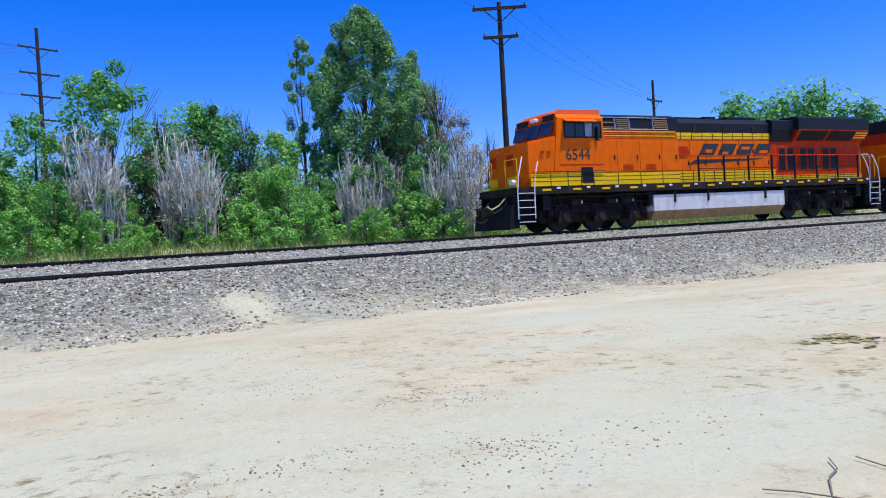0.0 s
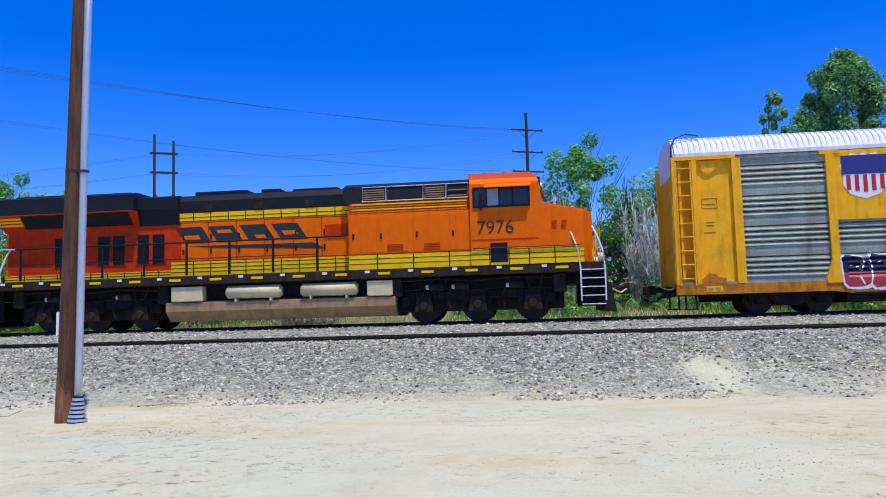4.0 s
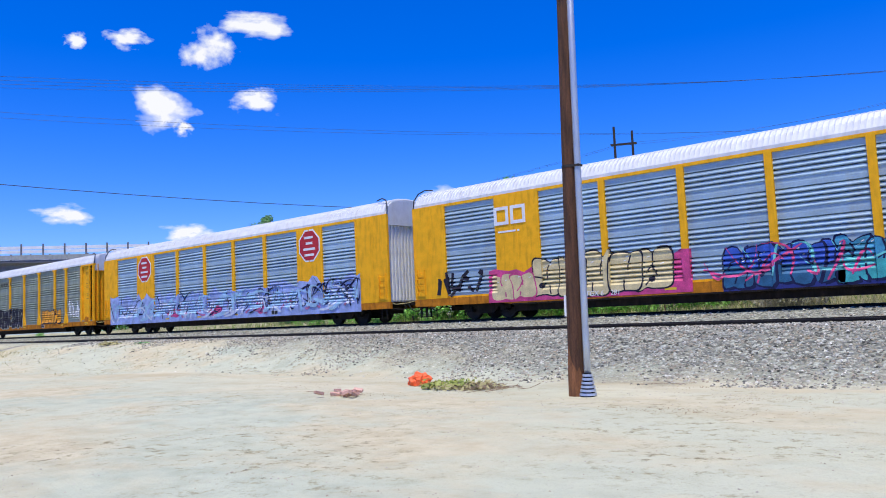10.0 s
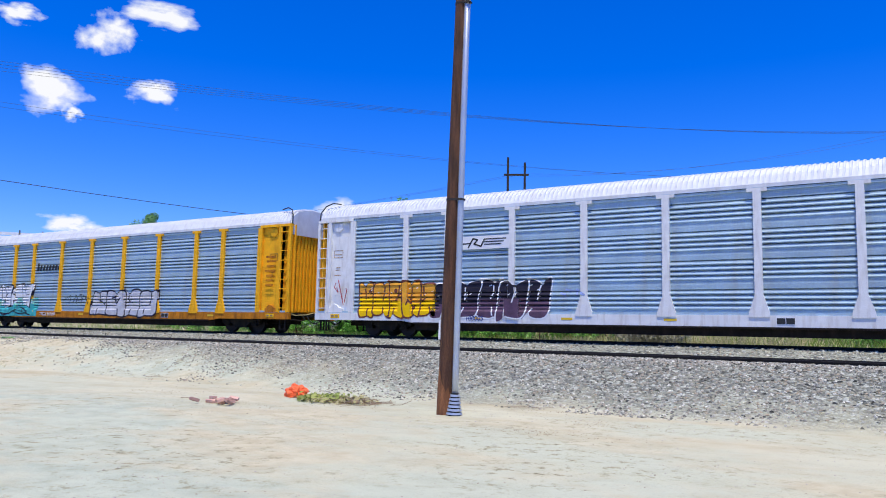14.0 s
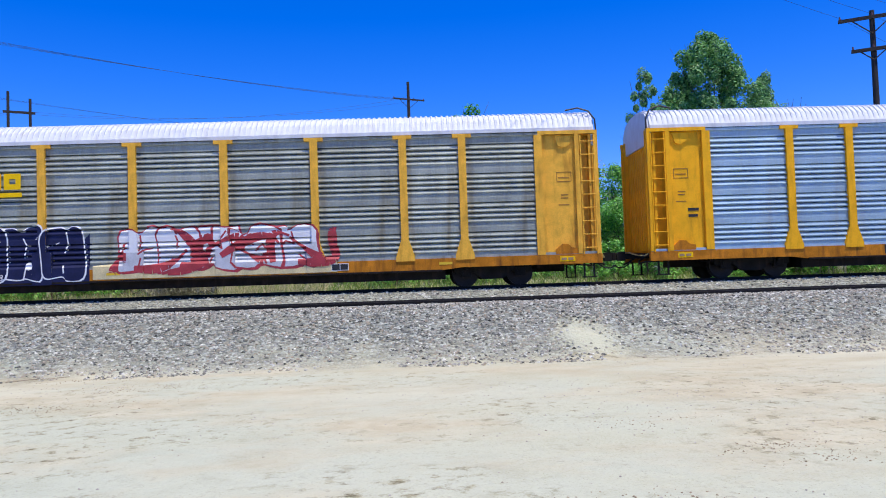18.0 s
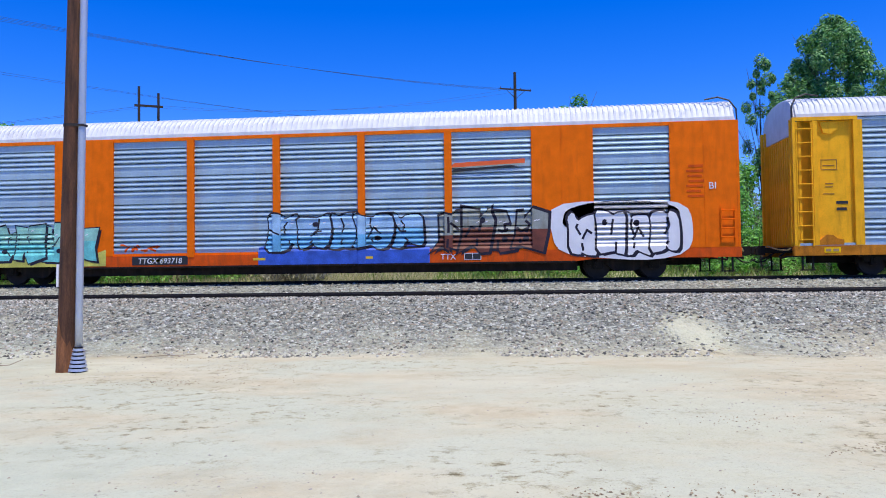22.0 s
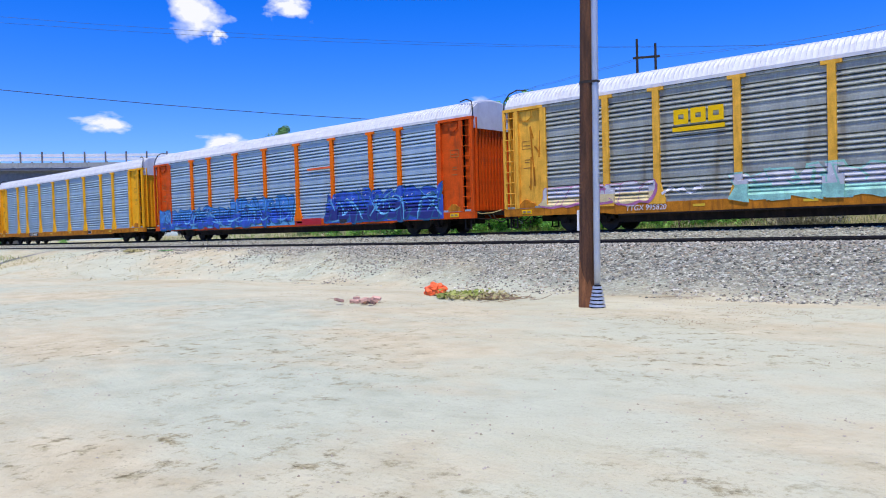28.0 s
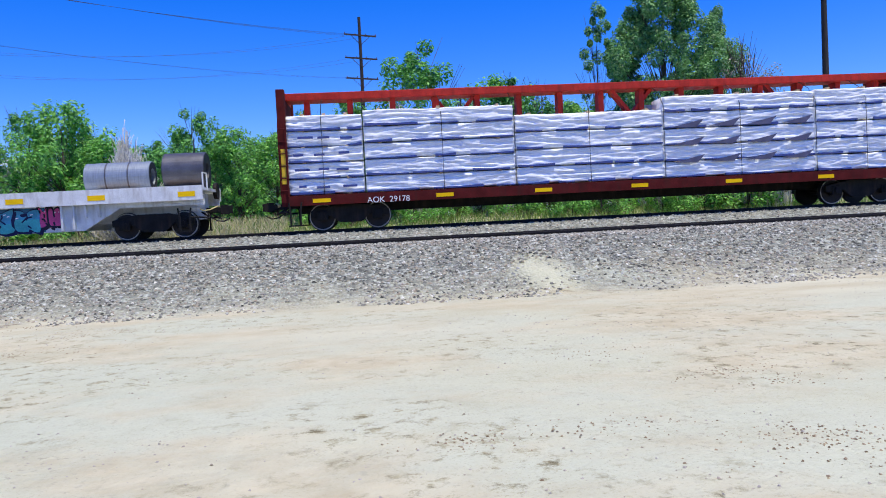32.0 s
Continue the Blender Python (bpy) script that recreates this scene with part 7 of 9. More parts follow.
def lumber_car():
    c = thing("centerbeam_car", "dark red centre-beam flatcar loaded with wrapped lumber", "freight car", "cars of the freight train")
    h = 10.75
    bm = bmesh.new()
    for s in (-1, 1):
        box(bm, -h, h, s * 1.36 - 0.06, s * 1.36 + 0.06, 0.80, 1.12)
    part("side_sill", bm, M["beam_dark"], c)
    bm = bmesh.new()
    box(bm, -h, h, -1.3, 1.3, 1.0, 1.1)
    box(bm, -h + 0.5, h - 0.5, -0.3, 0.3, 0.55, 1.0)
    part("underframe", bm, M["under_dark"], c)
    for x in (-9.5, -5.6, -2.4, 0.8, 4.0, 7.2, 10):
        plate(c, "reflector", x - 0.28, x + 0.28, 0.88, 1.0, M["loco_yellow"], y=-1.422)
    for x in (-8.65, 8.65):
        wheel_group(c, x, ringed=True)
    draft_gear(c, h)
    # end bulkheads, the shade on their faces put into a darker red
    for q in (-1, 1):
        for y in (-1, 1):
            bm = bmesh.new()
            box(bm, *sorted((q * h, q * (h - 0.26))), *sorted((y * 1.14, y * 1.42)), 1.1, 4.46, 0.02)
            part("bulkhead_post", bm, M["beam_dark"], c)
        bm = bmesh.new()
        box(bm, *sorted((q * h, q * (h - 0.22))), -1.14, 1.14, 4.24, 4.45, 0.02)
        part("bulkhead_beam", bm, M["beam_red"], c)
        bm = bmesh.new()
        box(bm, *sorted((q * (h - 0.14), q * (h - 0.20))), -1.14, 1.14, 1.1, 4.24)
        part("bulkhead_sheet", bm, M["beam_dark"], c, "bulkhead sheet with its shaded side put into the red")
        for i in range(6):
            bm = bmesh.new()
            box(bm, *sorted((q * (h - 0.04), q * (h - 0.13))), -1.13, 1.13, 1.3 + i * 0.50, 1.42 + i * 0.50)
            part("bulkhead_rib", bm, M["beam_dark"], c)
        bm = bmesh.new()
        box(bm, *sorted((q * (h - 0.06), q * (h - 0.20))), -1.432, -1.42, 1.5, 2.6)
        part("bulkhead_mark", bm, M["sign_yellow"], c, "yellow strip on the bulkhead post")
        ladder(c, q * (h - 0.13), -1.44, 1.1, 3.4, 0.22, M["beam_dark"], 6)
    # centre beam: top chord, posts and slanting braces
    bm = bmesh.new()
    box(bm, -h, h, -0.42, 0.42, 4.24, 4.48, 0.02)
    part("top_chord", bm, M["beam_red"], c)
    for i in range(15):
        x = -9.9 + i * 1.414
        bm = bmesh.new()
        box(bm, x - 0.09, x + 0.09, -0.2, 0.2, 1.1, 4.26)
        part("post", bm, M["beam_red"], c)
    for x in (-5.1, 1.0, 6.5):
        bm = bmesh.new()
        for s in (-1, 1):
            prism(bm, [(x, 3.4), (x + 0.16, 3.4), (x + s * 0.7 + 0.16, 4.27), (x + s * 0.7, 4.27)], -0.15, 0.15)
        part("brace", bm, M["beam_red"], c)
    lettering("AOK  29178", 0.26, -7.4, 0.80, -1.435, M["white"], c)
    # bundles: columns of stacked packs, each wrapped
    rnd = random.Random(5)
    cols = [(-10.5, -8.13, 3.64), (-8.08, -3.27, 3.74), (-3.23, 1.68, 3.40), (1.72, 6.9, 3.82), (6.95, 10.45, 3.86)]
    for k, (a, b, zt) in enumerate(cols):
        n = 5 if zt > 3.6 else 4
        hh = (zt - 1.14) / n
        for s in (-1, 1):
            for i in range(n):
                z = 1.14 + i * hh
                bm = bmesh.new()
                nx, nz = max(8, int((b - a) / 0.085)), 18
                y0, y1 = 0.30, 1.34 + 0.02 * rnd.random()
                # draped front, wavy as loose wrapping is
                g = [[None] * (nz + 1) for _ in range(nx + 1)]
                for p in range(nx + 1):
                    for q in range(nz + 1):
                        x = a + (b - a) * p / nx
                        zz = z + 0.025 + (hh - 0.04) * q / nz
                        wv = 0.08 * (0.5 - abs(noise.noise(Vector((x * 0.7 + zz * 1.5, zz * 6.5 + k * 3, s + i))))) + 0.06 * (0.5 - abs(noise.noise(Vector((x * 3.0 + zz * 3.6, zz * 9 - x * 2.4, k))))) + 0.075 * (0.5 - abs(noise.noise(Vector((x * 0.9 + zz * 0.8, zz * 15 + 1.2 * math.sin(x * 1.3 + k), k + i))))) - 0.10
                        g[p][q] = bm.verts.new((x, s * (y1 + wv - (0.035 if q in (0, nz) else 0)), zz + 0.03 * noise.noise(Vector((x * 0.9, i, k)))))
                for p in range(nx):
                    for q in range(nz):
                        bm.faces.new((g[p][q], g[p + 1][q], g[p + 1][q + 1], g[p][q + 1]))
                back = [bm.verts.new((x, s * y0, zz)) for x, zz in ((a, z + 0.05), (b, z + 0.05), (b, z + hh - 0.05), (a, z + hh - 0.05))]
                bm.faces.new(back)
                bm.faces.new([g[p][nz] for p in range(nx + 1)] + [back[2], back[3]])
                bm.faces.new([g[p][0] for p in range(nx + 1)] + [back[1], back[0]])
                bm.faces.new([g[0][q] for q in range(nz + 1)] + [back[3], back[0]])
                bm.faces.new([g[nx][q] for q in range(nz + 1)] + [back[2], back[1]])
                pack = part("lumber_bundle", bm, M["wrap_white"], c, "bundle of boards in loose white wrapping", True)
                # dark strips of uneven length along the foot: print plus the gap's shade
                x = a + 0.04
                while x < b - 0.3:
                    e = min(x + rnd.uniform(0.5, 1.7), b - 0.03)
                    bm = bmesh.new()
                    t0, t1 = rnd.uniform(0.02, 0.09), rnd.uniform(0.02, 0.09)
                    prism(bm, [(x, z + 0.01), (e, z + 0.01), (e, z + 0.01 + t1), ((x + e) / 2, z + 0.01 + (t0 + t1) * 0.35), (x, z + 0.01 + t0)], *sorted((s * 1.30, s * 1.372)))
                    part("edge_print", bm, M["print_blue"], pack, "dark blue strip for print and gap shade")
                    x = e + rnd.uniform(0.1, 0.7)
        for i in range(n + 1):
            for x in (a + 0.5, (a + b) / 2, b - 0.5):
                bm = bmesh.new()
                box(bm, x - 0.05, x + 0.05, -1.28, 1.28, 1.10 + i * hh, 1.19 + i * hh)
                part("dunnage", bm, M["lumber"], c)
    for x in (-9.4, -8.1, -5.6, -3.25, -0.8, 1.7, 4.3, 6.92, 8.7):
        bm = bmesh.new()
        tube(bm, [(x, -0.40, 4.26), (x, -1.0, 3.95), (x, -1.385, 3.5), (x, -1.40, 1.1)], 0.012, 4)
        part("tie_cable", bm, M["black_steel"], c, "thin steel tie-down cable")
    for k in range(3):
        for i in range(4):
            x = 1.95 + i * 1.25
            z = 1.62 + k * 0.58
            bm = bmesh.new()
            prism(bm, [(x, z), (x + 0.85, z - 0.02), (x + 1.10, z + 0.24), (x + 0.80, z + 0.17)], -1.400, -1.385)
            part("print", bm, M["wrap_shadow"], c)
    for k in range(4):
        for i in range(3):
            x, z = -10.25 + i * 0.68 + rnd.uniform(-0.1, 0.1), 1.36 + k * 0.5 + rnd.uniform(-0.05, 0.05)
            bm = bmesh.new()
            box(bm, x, x + rnd.uniform(0.22, 0.5), -1.400, -1.385, z, z + 0.07)
            part("print", bm, M["print_blue"], c, "dark blue printed bar")
    return c


TRAIN.append((coil_car(), 28.6 * 12 + 7.07, 0))
TRAIN.append((lumber_car(), 28.6 * 12 + 26.8, 0))


# ---- bridge ----
def build_bridge():
    br = thing("road_bridge", "long grey concrete road bridge on paired columns", "bridge", kind="structure")
    a, b = Vector((-104.5, 14.5, 0)) + (Vector((-31.3, -43.2, 0)).normalized() * 130), Vector((-104.5, 14.5, 0)) + (Vector((31.3, 43.2, 0)).normalized() * 190)
    d = (b - a).normalized()
    n = Vector((-d.y, d.x, 0))           # away from the road's near side
    if n.x > 0:
        n = -n
    ln = (b - a).length
    ang = math.degrees(math.atan2(d.y, d.x))
    br.matrix_basis = Matrix.LocRotScale(a, Euler((0, 0, radians(ang))), None)
    # local: x along the bridge, +y is far side
    far = 11.0
    z0, zt = 7.45, 8.2
    bm = bmesh.new()
    box(bm, 0, ln, -0.5, far + 0.5, zt + 1.25, zt + 1.55)
    part("deck", bm, M["concrete"], br)
    for y in (0.2, 3.7, 7.3, far - 0.2):
        bm = bmesh.new()
        section(bm, [(y - 0.3, z0), (y + 0.3, z0), (y + 0.3, z0 + 0.15), (y + 0.1, z0 + 0.3), (y + 0.1, zt + 1.0), (y + 0.35, zt + 1.25), (y - 0.35, zt + 1.25), (y - 0.1, zt + 1.0), (y - 0.1, z0 + 0.3), (y - 0.3, z0 + 0.15)], 0, ln)
        part("girder", bm, M["girder_face"] if y < 1 else M["girder"], br, "pale grey outer girder" if y < 1 else "inner girder, under-deck shade put into its grey")
    for y in (-0.45, far + 0.35):
        bm = bmesh.new()
        box(bm, 0, ln, y - 0.12, y + 0.15, zt + 1.60, zt + 2.10)
        part("parapet", bm, M["parapet_grey"], br, "weathered concrete kerb")
        for z, h in ((2.32, 0.34), (2.74, 0.34)):
            bm = bmesh.new()
            box(bm, 0, ln, y, y + 0.1, zt + z, zt + z + h)
            part("guard_rail", bm, M["guard_rail"], br)
    bm = bmesh.new()
    box(bm, -0.08, 0.08, -0.16, -0.01, -0.2, 1.08)
    post = to_mesh("rail_post", bm)
    k = int(ln / 2.2)
    for i in range(k):
        for y in (-0.35, far + 0.45):
            if 60 < i * 2.2 < 260:
                piece("rail_post", post, M["rail_post"], br, at(i * 2.2, y, zt + 2.25))
    # piers: a near and a far column in line with the road, under a cap
    skew = Vector((-0.968, 0.25, 0))
    run = 11.5
    ux, uy = skew.dot(d) * run, abs(skew.dot(n)) * run
    bm = bmesh.new()
    prism(bm, [(-0.45, -1.5), (0.45, -1.5), (0.45, z0 - 1.6), (0.6, z0 - 0.95), (0.6, z0 - 0.06), (-0.6, z0 - 0.06), (-0.6, z0 - 0.95), (-0.45, z0 - 1.6)], -0.42, 0.42)
    col = to_mesh("column", bm)
    bm = bmesh.new()
    box(bm, -0.55, 0.55, -0.45, 0.35, z0 - 0.95, z0 - 0.03, 0.03)
    cap = to_mesh("bearing_block", bm)
    for x in PIERS:
        for k in (0.06, 0.94):
            piece("column", col, M["concrete"], br, at(x + ux * (k - 0.06), 0.6 + uy * (k - 0.06), 0))
        piece("bearing_block", cap, M["concrete_light"], br, at(x, -0.05, 0))
        piece("bearing_block", cap, M["concrete_light"], br, at(x + ux * 0.88, uy * 0.88 + 0.2, 0))
    return br


PIERS = (130 - 56, 130 - 37, 130 - 18, 130, 130 + 20.4, 130 + 41, 130 + 61, 130 + 82)
build_bridge()


# ---- road ----
def road_line(t):
    """Centre of the road by the distance t along it, away from the camera."""
    x = 40 - t
    return Vector((x, -6.1 - 0.17 * (x + 25) + 0.0002 * min(x + 60, 0) ** 2 * -1, 0))


def build_road():
    bm = bmesh.new()
    prev = None
    for i in range(0, 130):
        p = road_line(i * 3.0)
        q = road_line(i * 3.0 + 1)
        d = (q - p).normalized()
        s = Vector((d.y, -d.x, 0))
        row = []
        for w in (-4.4, -1.4, 1.4, 4.4):
            v = p + s * w
            row.append(bm.verts.new((v.x, v.y, (0.09 if abs(w) < 2 else 0.06) + ground_height(v.x, v.y))))
        if prev:
            for a in range(3):
                bm.faces.new((prev[a], prev[a + 1], row[a + 1], row[a]))
        prev = row
    solid("road", bm, M["asphalt"], "sun-bleached grey asphalt road", "road", kind="structure")


build_road()


# ---- poles and wires ----
def near_pole():
    """Wooden pole with a steel conduit up its side."""
    p = thing("utility_pole", "brown wooden utility pole with a grey conduit", "utility pole", m=at(-8.05, 12.85, -0.05) @ Matrix.Rotation(radians(1.1), 4, "Y"))
    bm = bmesh.new()
    n, seg = 14, 16
    rings = []
    for i in range(n + 1):
        z = 13.0 * i / n
        r = 0.165 - 0.05 * i / n
        rings.append([bm.verts.new((0.02 * z / 3 + (r + 0.008 * noise.noise(Vector((k, z, 0)))) * math.cos(2 * math.pi * k / seg), (r + 0.006 * noise.noise(Vector((k, z, 5)))) * math.sin(2 * math.pi * k / seg), z)) for k in range(seg)])
    for a, b in zip(rings, rings[1:]):
        for k in range(seg):
            bm.faces.new((a[k], a[(k + 1) % seg], b[(k + 1) % seg], b[k]))
    bm.faces.new(rings[-1])
    part("shaft", bm, M["pole_wood"], p, "weathered brown shaft", True)
    bm = bmesh.new()
    for k in range(24):
        a0, a1 = 2 * math.pi * k / 24, 2 * math.pi * (k + 1) / 24
        t0, t1 = (0.75 + 0.9 * noise.noise(Vector((math.cos(a) * 1.4, math.sin(a) * 1.4, 2.0))) + 0.25 * noise.noise(Vector((a * 7, 0, 1))) for a in (a0, a1 if k < 23 else 0.0))
        q = [(0.174 * math.cos(a), 0.174 * math.sin(a), z) for a, z in ((a0, 0.0), (a1, 0.0))] + [(0.171 * math.cos(a) + 0.006, 0.171 * math.sin(a), z) for a, z in ((a1, t1), (a0, t0))]
        bm.faces.new([bm.verts.new(v) for v in q])
    part("shaft_foot", bm, M["pole_foot"], p, "rust-brown bared wood at the foot", True)
    bm = bmesh.new()
    tube(bm, [(0.26, -0.06, 0.3), (0.25, -0.05, 1.0), (0.22, -0.04, 6.0), (0.22, -0.03, 12.0)], 0.065, 14)
    part("conduit", bm, M["conduit"], p, "grey steel conduit", True)
    # black core: the shade in the gaps between the rings is its colour
    bm = bmesh.new()
    cyl(bm, (0.27, -0.08, 0), (0.27, -0.08, 0.5), 0.14, 0.07, seg=16)
    boot = part("conduit_boot", bm, M["black_steel"], p, "conduit boot core, black for the shade between rings")
    for i in range(7):
        bm = bmesh.new()
        cyl(bm, (0.27, -0.08, i * 0.07 + 0.012), (0.27, -0.08, i * 0.07 + 0.055), 0.178 - i * 0.013, 0.168 - i * 0.013, seg=16)
        part("boot_ring", bm, M["conduit"], boot, "grey boot ring")
    for z in (4.4, 8.6):
        bm = bmesh.new()
        cyl(bm, (0.02 * z / 3, 0, z), (0.02 * z / 3, 0, z + 0.05), 0.172 - 0.05 * z / 13, seg=16)
        box(bm, 0.1, 0.30, -0.12, 0.02, z, z + 0.04)
        part("strap", bm, M["pole_wood_dark"], p)
    bm = bmesh.new()
    box(bm, -0.13, -0.09, -0.15, -0.125, 1.55, 1.95)
    part("pole_tag", bm, M["white"], p)
    return p


near_pole()


def crossarm_pole(label, x, y, z, height, turn, arms, r=0.17, base_name="utility_pole", lean=0.0):
    p = thing(base_name, label, "utility pole", "utility poles", m=Matrix.LocRotScale((x, y, z), Euler((0, radians(lean), radians(turn))), None))
    bm = bmesh.new()
    cyl(bm, (0, 0, -1), (0, 0, height), r, r * 0.6, seg=12)
    part("shaft", bm, M["pole_wood_dark"], p, smooth=False)
    for az, half, nins in arms:
        bm = bmesh.new()
        box(bm, -half, half, -0.20, -0.09, az - 0.08, az + 0.08)
        arm = part("crossarm", bm, M["pole_wood_dark"], p)
        bm = bmesh.new()
        for s in (-1, 1):
            tube(bm, [(s * half * 0.6, -0.15, az - 0.05), (0, -0.15, az - half * 0.55)], 0.03)
        part("brace", bm, M["pole_wood_dark"], arm)
        for i in range(nins):
            u = -half + 0.08 + (2 * half - 0.16) * i / max(nins - 1, 1)
            bm = bmesh.new()
            cyl(bm, (u, -0.14, az + 0.08), (u, -0.14, az + 0.24), 0.055, 0.03, seg=8)
            part("insulator", bm, M["insulator"], arm)
    return p


def wire(a, b, sag, r=0.012, n=14, label="thin dark overhead wire"):
    bm = bmesh.new()
    a, b = Vector(a), Vector(b)
    pts = []
    for i in range(n + 1):
        t = i / n
        p = a.lerp(b, t)
        p.z -= sag * 4 * t * (1 - t)
        pts.append(p)
    tube(bm, pts, r, 4)
    solid("overhead_wire", bm, M["wire"], label, "wire", "overhead wires")


POLE2, ARM_TURN = (-45.15, 13.5), 122
p2 = crossarm_pole("tall dark pole with crossarms and a transformer bracket", POLE2[0], POLE2[1], 0.6, 16.0, ARM_TURN, ((14.2, 1.25, 4), (12.45, 1.25, 4)), 0.20, lean=2.2)
bm = bmesh.new()
box(bm, -0.9, -0.1, -0.12, 0.0, 11.55, 11.67)
tube(bm, [(-0.9, -0.06, 11.9), (-0.8, -0.1, 10.5), (-0.55, -0.1, 7.0), (-0.55, -0.1, 3.0), (-0.4, 0, 0.4)], 0.035)
for i in range(3):
    cyl(bm, (-0.85 + i * 0.25, -0.06, 11.67), (-0.85 + i * 0.25, -0.06, 12.0), 0.08)
part("cable_riser", bm, M["pole_wood_dark"], p2, "cable riser with cut-outs")
crossarm_pole("tall dark pole with two crossarms and cut-outs", 22.2, 35.9, 1.4, 12.5, -29, ((12.15, 1.45, 3), (10.6, 0.95, 3)), 0.19)
crossarm_pole("thin distant pole with four crossarms", -0.45, 85.3, 1.5, 22.4, 25, ((20.4, 1.9, 4), (17.9, 1.9, 4), (15.7, 1.9, 4), (13.4, 1.7, 4)), 0.26)
crossarm_pole("distant dark pole with one crossarm", 58.7, 64.1, 1.5, 15.3, 20, ((13.1, 1.6, 3),), 0.22)
crossarm_pole("distant dark pole with one crossarm", 84.5, 62.5, 1.5, 16.3, 20, ((14.2, 1.6, 3),), 0.22)
crossarm_pole("thin distant pole behind the bridge", -111.0, 85.5, 1.0, 18.4, 60, ((17.0, 1.0, 2),), 0.2)


def h_frame():
    p = thing("h_frame_pylon", "dark wooden H-frame power pylon with cross braces", "power pylon", m=at(-38.5, 75.9, 1.5, rz=27))
    for s in (-1, 1):
        bm = bmesh.new()
        cyl(bm, (s * 0.95, 0, -1), (s * 0.95, 0, 19.6 + s * -0.3), 0.19, 0.13, seg=10)
        part("shaft", bm, M["pole_wood_dark"], p)
    for z in (17.9, 15.85):
        bm = bmesh.new()
        box(bm, -1.4, 1.4, -0.12, 0.12, z - 0.10, z + 0.10)
        part("crossarm", bm, M["pole_wood_dark"], p)
    bm = bmesh.new()
    tube(bm, [(-0.95, 0, 13.6), (0.95, 0, 11.2)], 0.07)
    tube(bm, [(0.95, 0, 13.6), (-0.95, 0, 11.2)], 0.07)
    part("brace", bm, M["pole_wood_dark"], p)


h_frame()
# lines from the tall pole to the far poles and out over the road
for k in range(4):
    u = -1.15 + 0.77 * k
    ax, ay = POLE2[0] + u * math.cos(radians(ARM_TURN)), POLE2[1] + u * math.sin(radians(ARM_TURN))
    wire((ax + 0.55, ay, 14.95), (-0.45 + u, 85.3, 21.9), 1.5, 0.008)
    wire((ax + 0.55, ay, 14.95), (-118, -22 + u, 16.5), 1.6, 0.010)
    if k % 2 == 0:
        wire((ax + 0.5, ay, 13.2), (-0.45 + u, 85.3, 17.3), 1.8, 0.007)
        wire((ax + 0.5, ay, 13.2), (-118, -22 + u, 14.2), 1.8, 0.007)
wire((POLE2[0] + 0.4, POLE2[1], 9.7), (-38.5, 75.9, 12.5), 0.9, 0.02)
wire((POLE2[0] + 0.4, POLE2[1], 9.7), (-118, -26, 8.2), 1.2, 0.02)
for z, zz in ((21.9, 19.4), (19.4, 17.3)):
    for u in (-1.6, 1.6):
        wire((-0.45 + u, 85.3, z), (-38.5 + u * 0.7, 75.9, zz), 1.3, 0.009)
        wire((-38.5 + u * 0.7, 75.9, zz), (-190, 92, 21), 2.5, 0.011)
for u in (-1.35, 0, 1.35):
    e = (22.2 + u * 0.87, 35.9 - u * 0.48, 13.75)
    wire(e, (58.7 + u, 64.1, 15.0), 0.9, 0.009)
    wire(e, (-7.9 + 0.1 * u, 13.0, 13.2), 0.5, 0.008)


# ---- marker signs and fence by the road ----
def marker_sign():
    s = thing("marker_sign", "yellow and black striped marker board on a post", "road sign", m=at(-60.5, 7.5, 0.15, rz=82))
    bm = bmesh.new()
    cyl(bm, (0, 0.05, 0), (0, 0.05, 2.2), 0.05, seg=8)
    part("post", bm, M["pole_wood"], s)
    bm = bmesh.new()
    box(bm, -0.27, 0.27, -0.02, 0.02, 1.05, 2.75)
    part("board", bm, M["sign_yellow"], s)
    for i in range(-1, 4):
        z = 1.05 + i * 0.52
        o = clip([(-0.27, z), (0.27, z + 0.45), (0.27, z + 0.71), (-0.27, z + 0.26)], 1, 1.05, 2.75)
        if len(o) > 2:
            bm = bmesh.new()
            prism(bm, o, -0.03, -0.021)
            part("stripe", bm, M["sign_black"], s)


def chevron_sign():
    s = thing("chevron_sign", "yellow chevron sign with a black arrow on a bridge column", "road sign", m=at(-101.5, 14.2, 0.2, rz=82))
    bm = bmesh.new()
    cyl(bm, (0, 0.05, 0), (0, 0.05, 1.6), 0.05, seg=8)
    part("post", bm, M["pole_wood"], s)
    bm = bmesh.new()
    box(bm, -0.4, 0.4, -0.02, 0.02, 1.4, 2.6)
    part("board", bm, M["sign_yellow"], s)
    bm = bmesh.new()
    prism(bm, [(-0.3, 1.5), (0.0, 1.5), (0.3, 2.0), (0.0, 2.5), (-0.3, 2.5), (0.0, 2.0)], -0.03, -0.021)
    part("arrow", bm, M["sign_black"], s)


marker_sign()
chevron_sign()


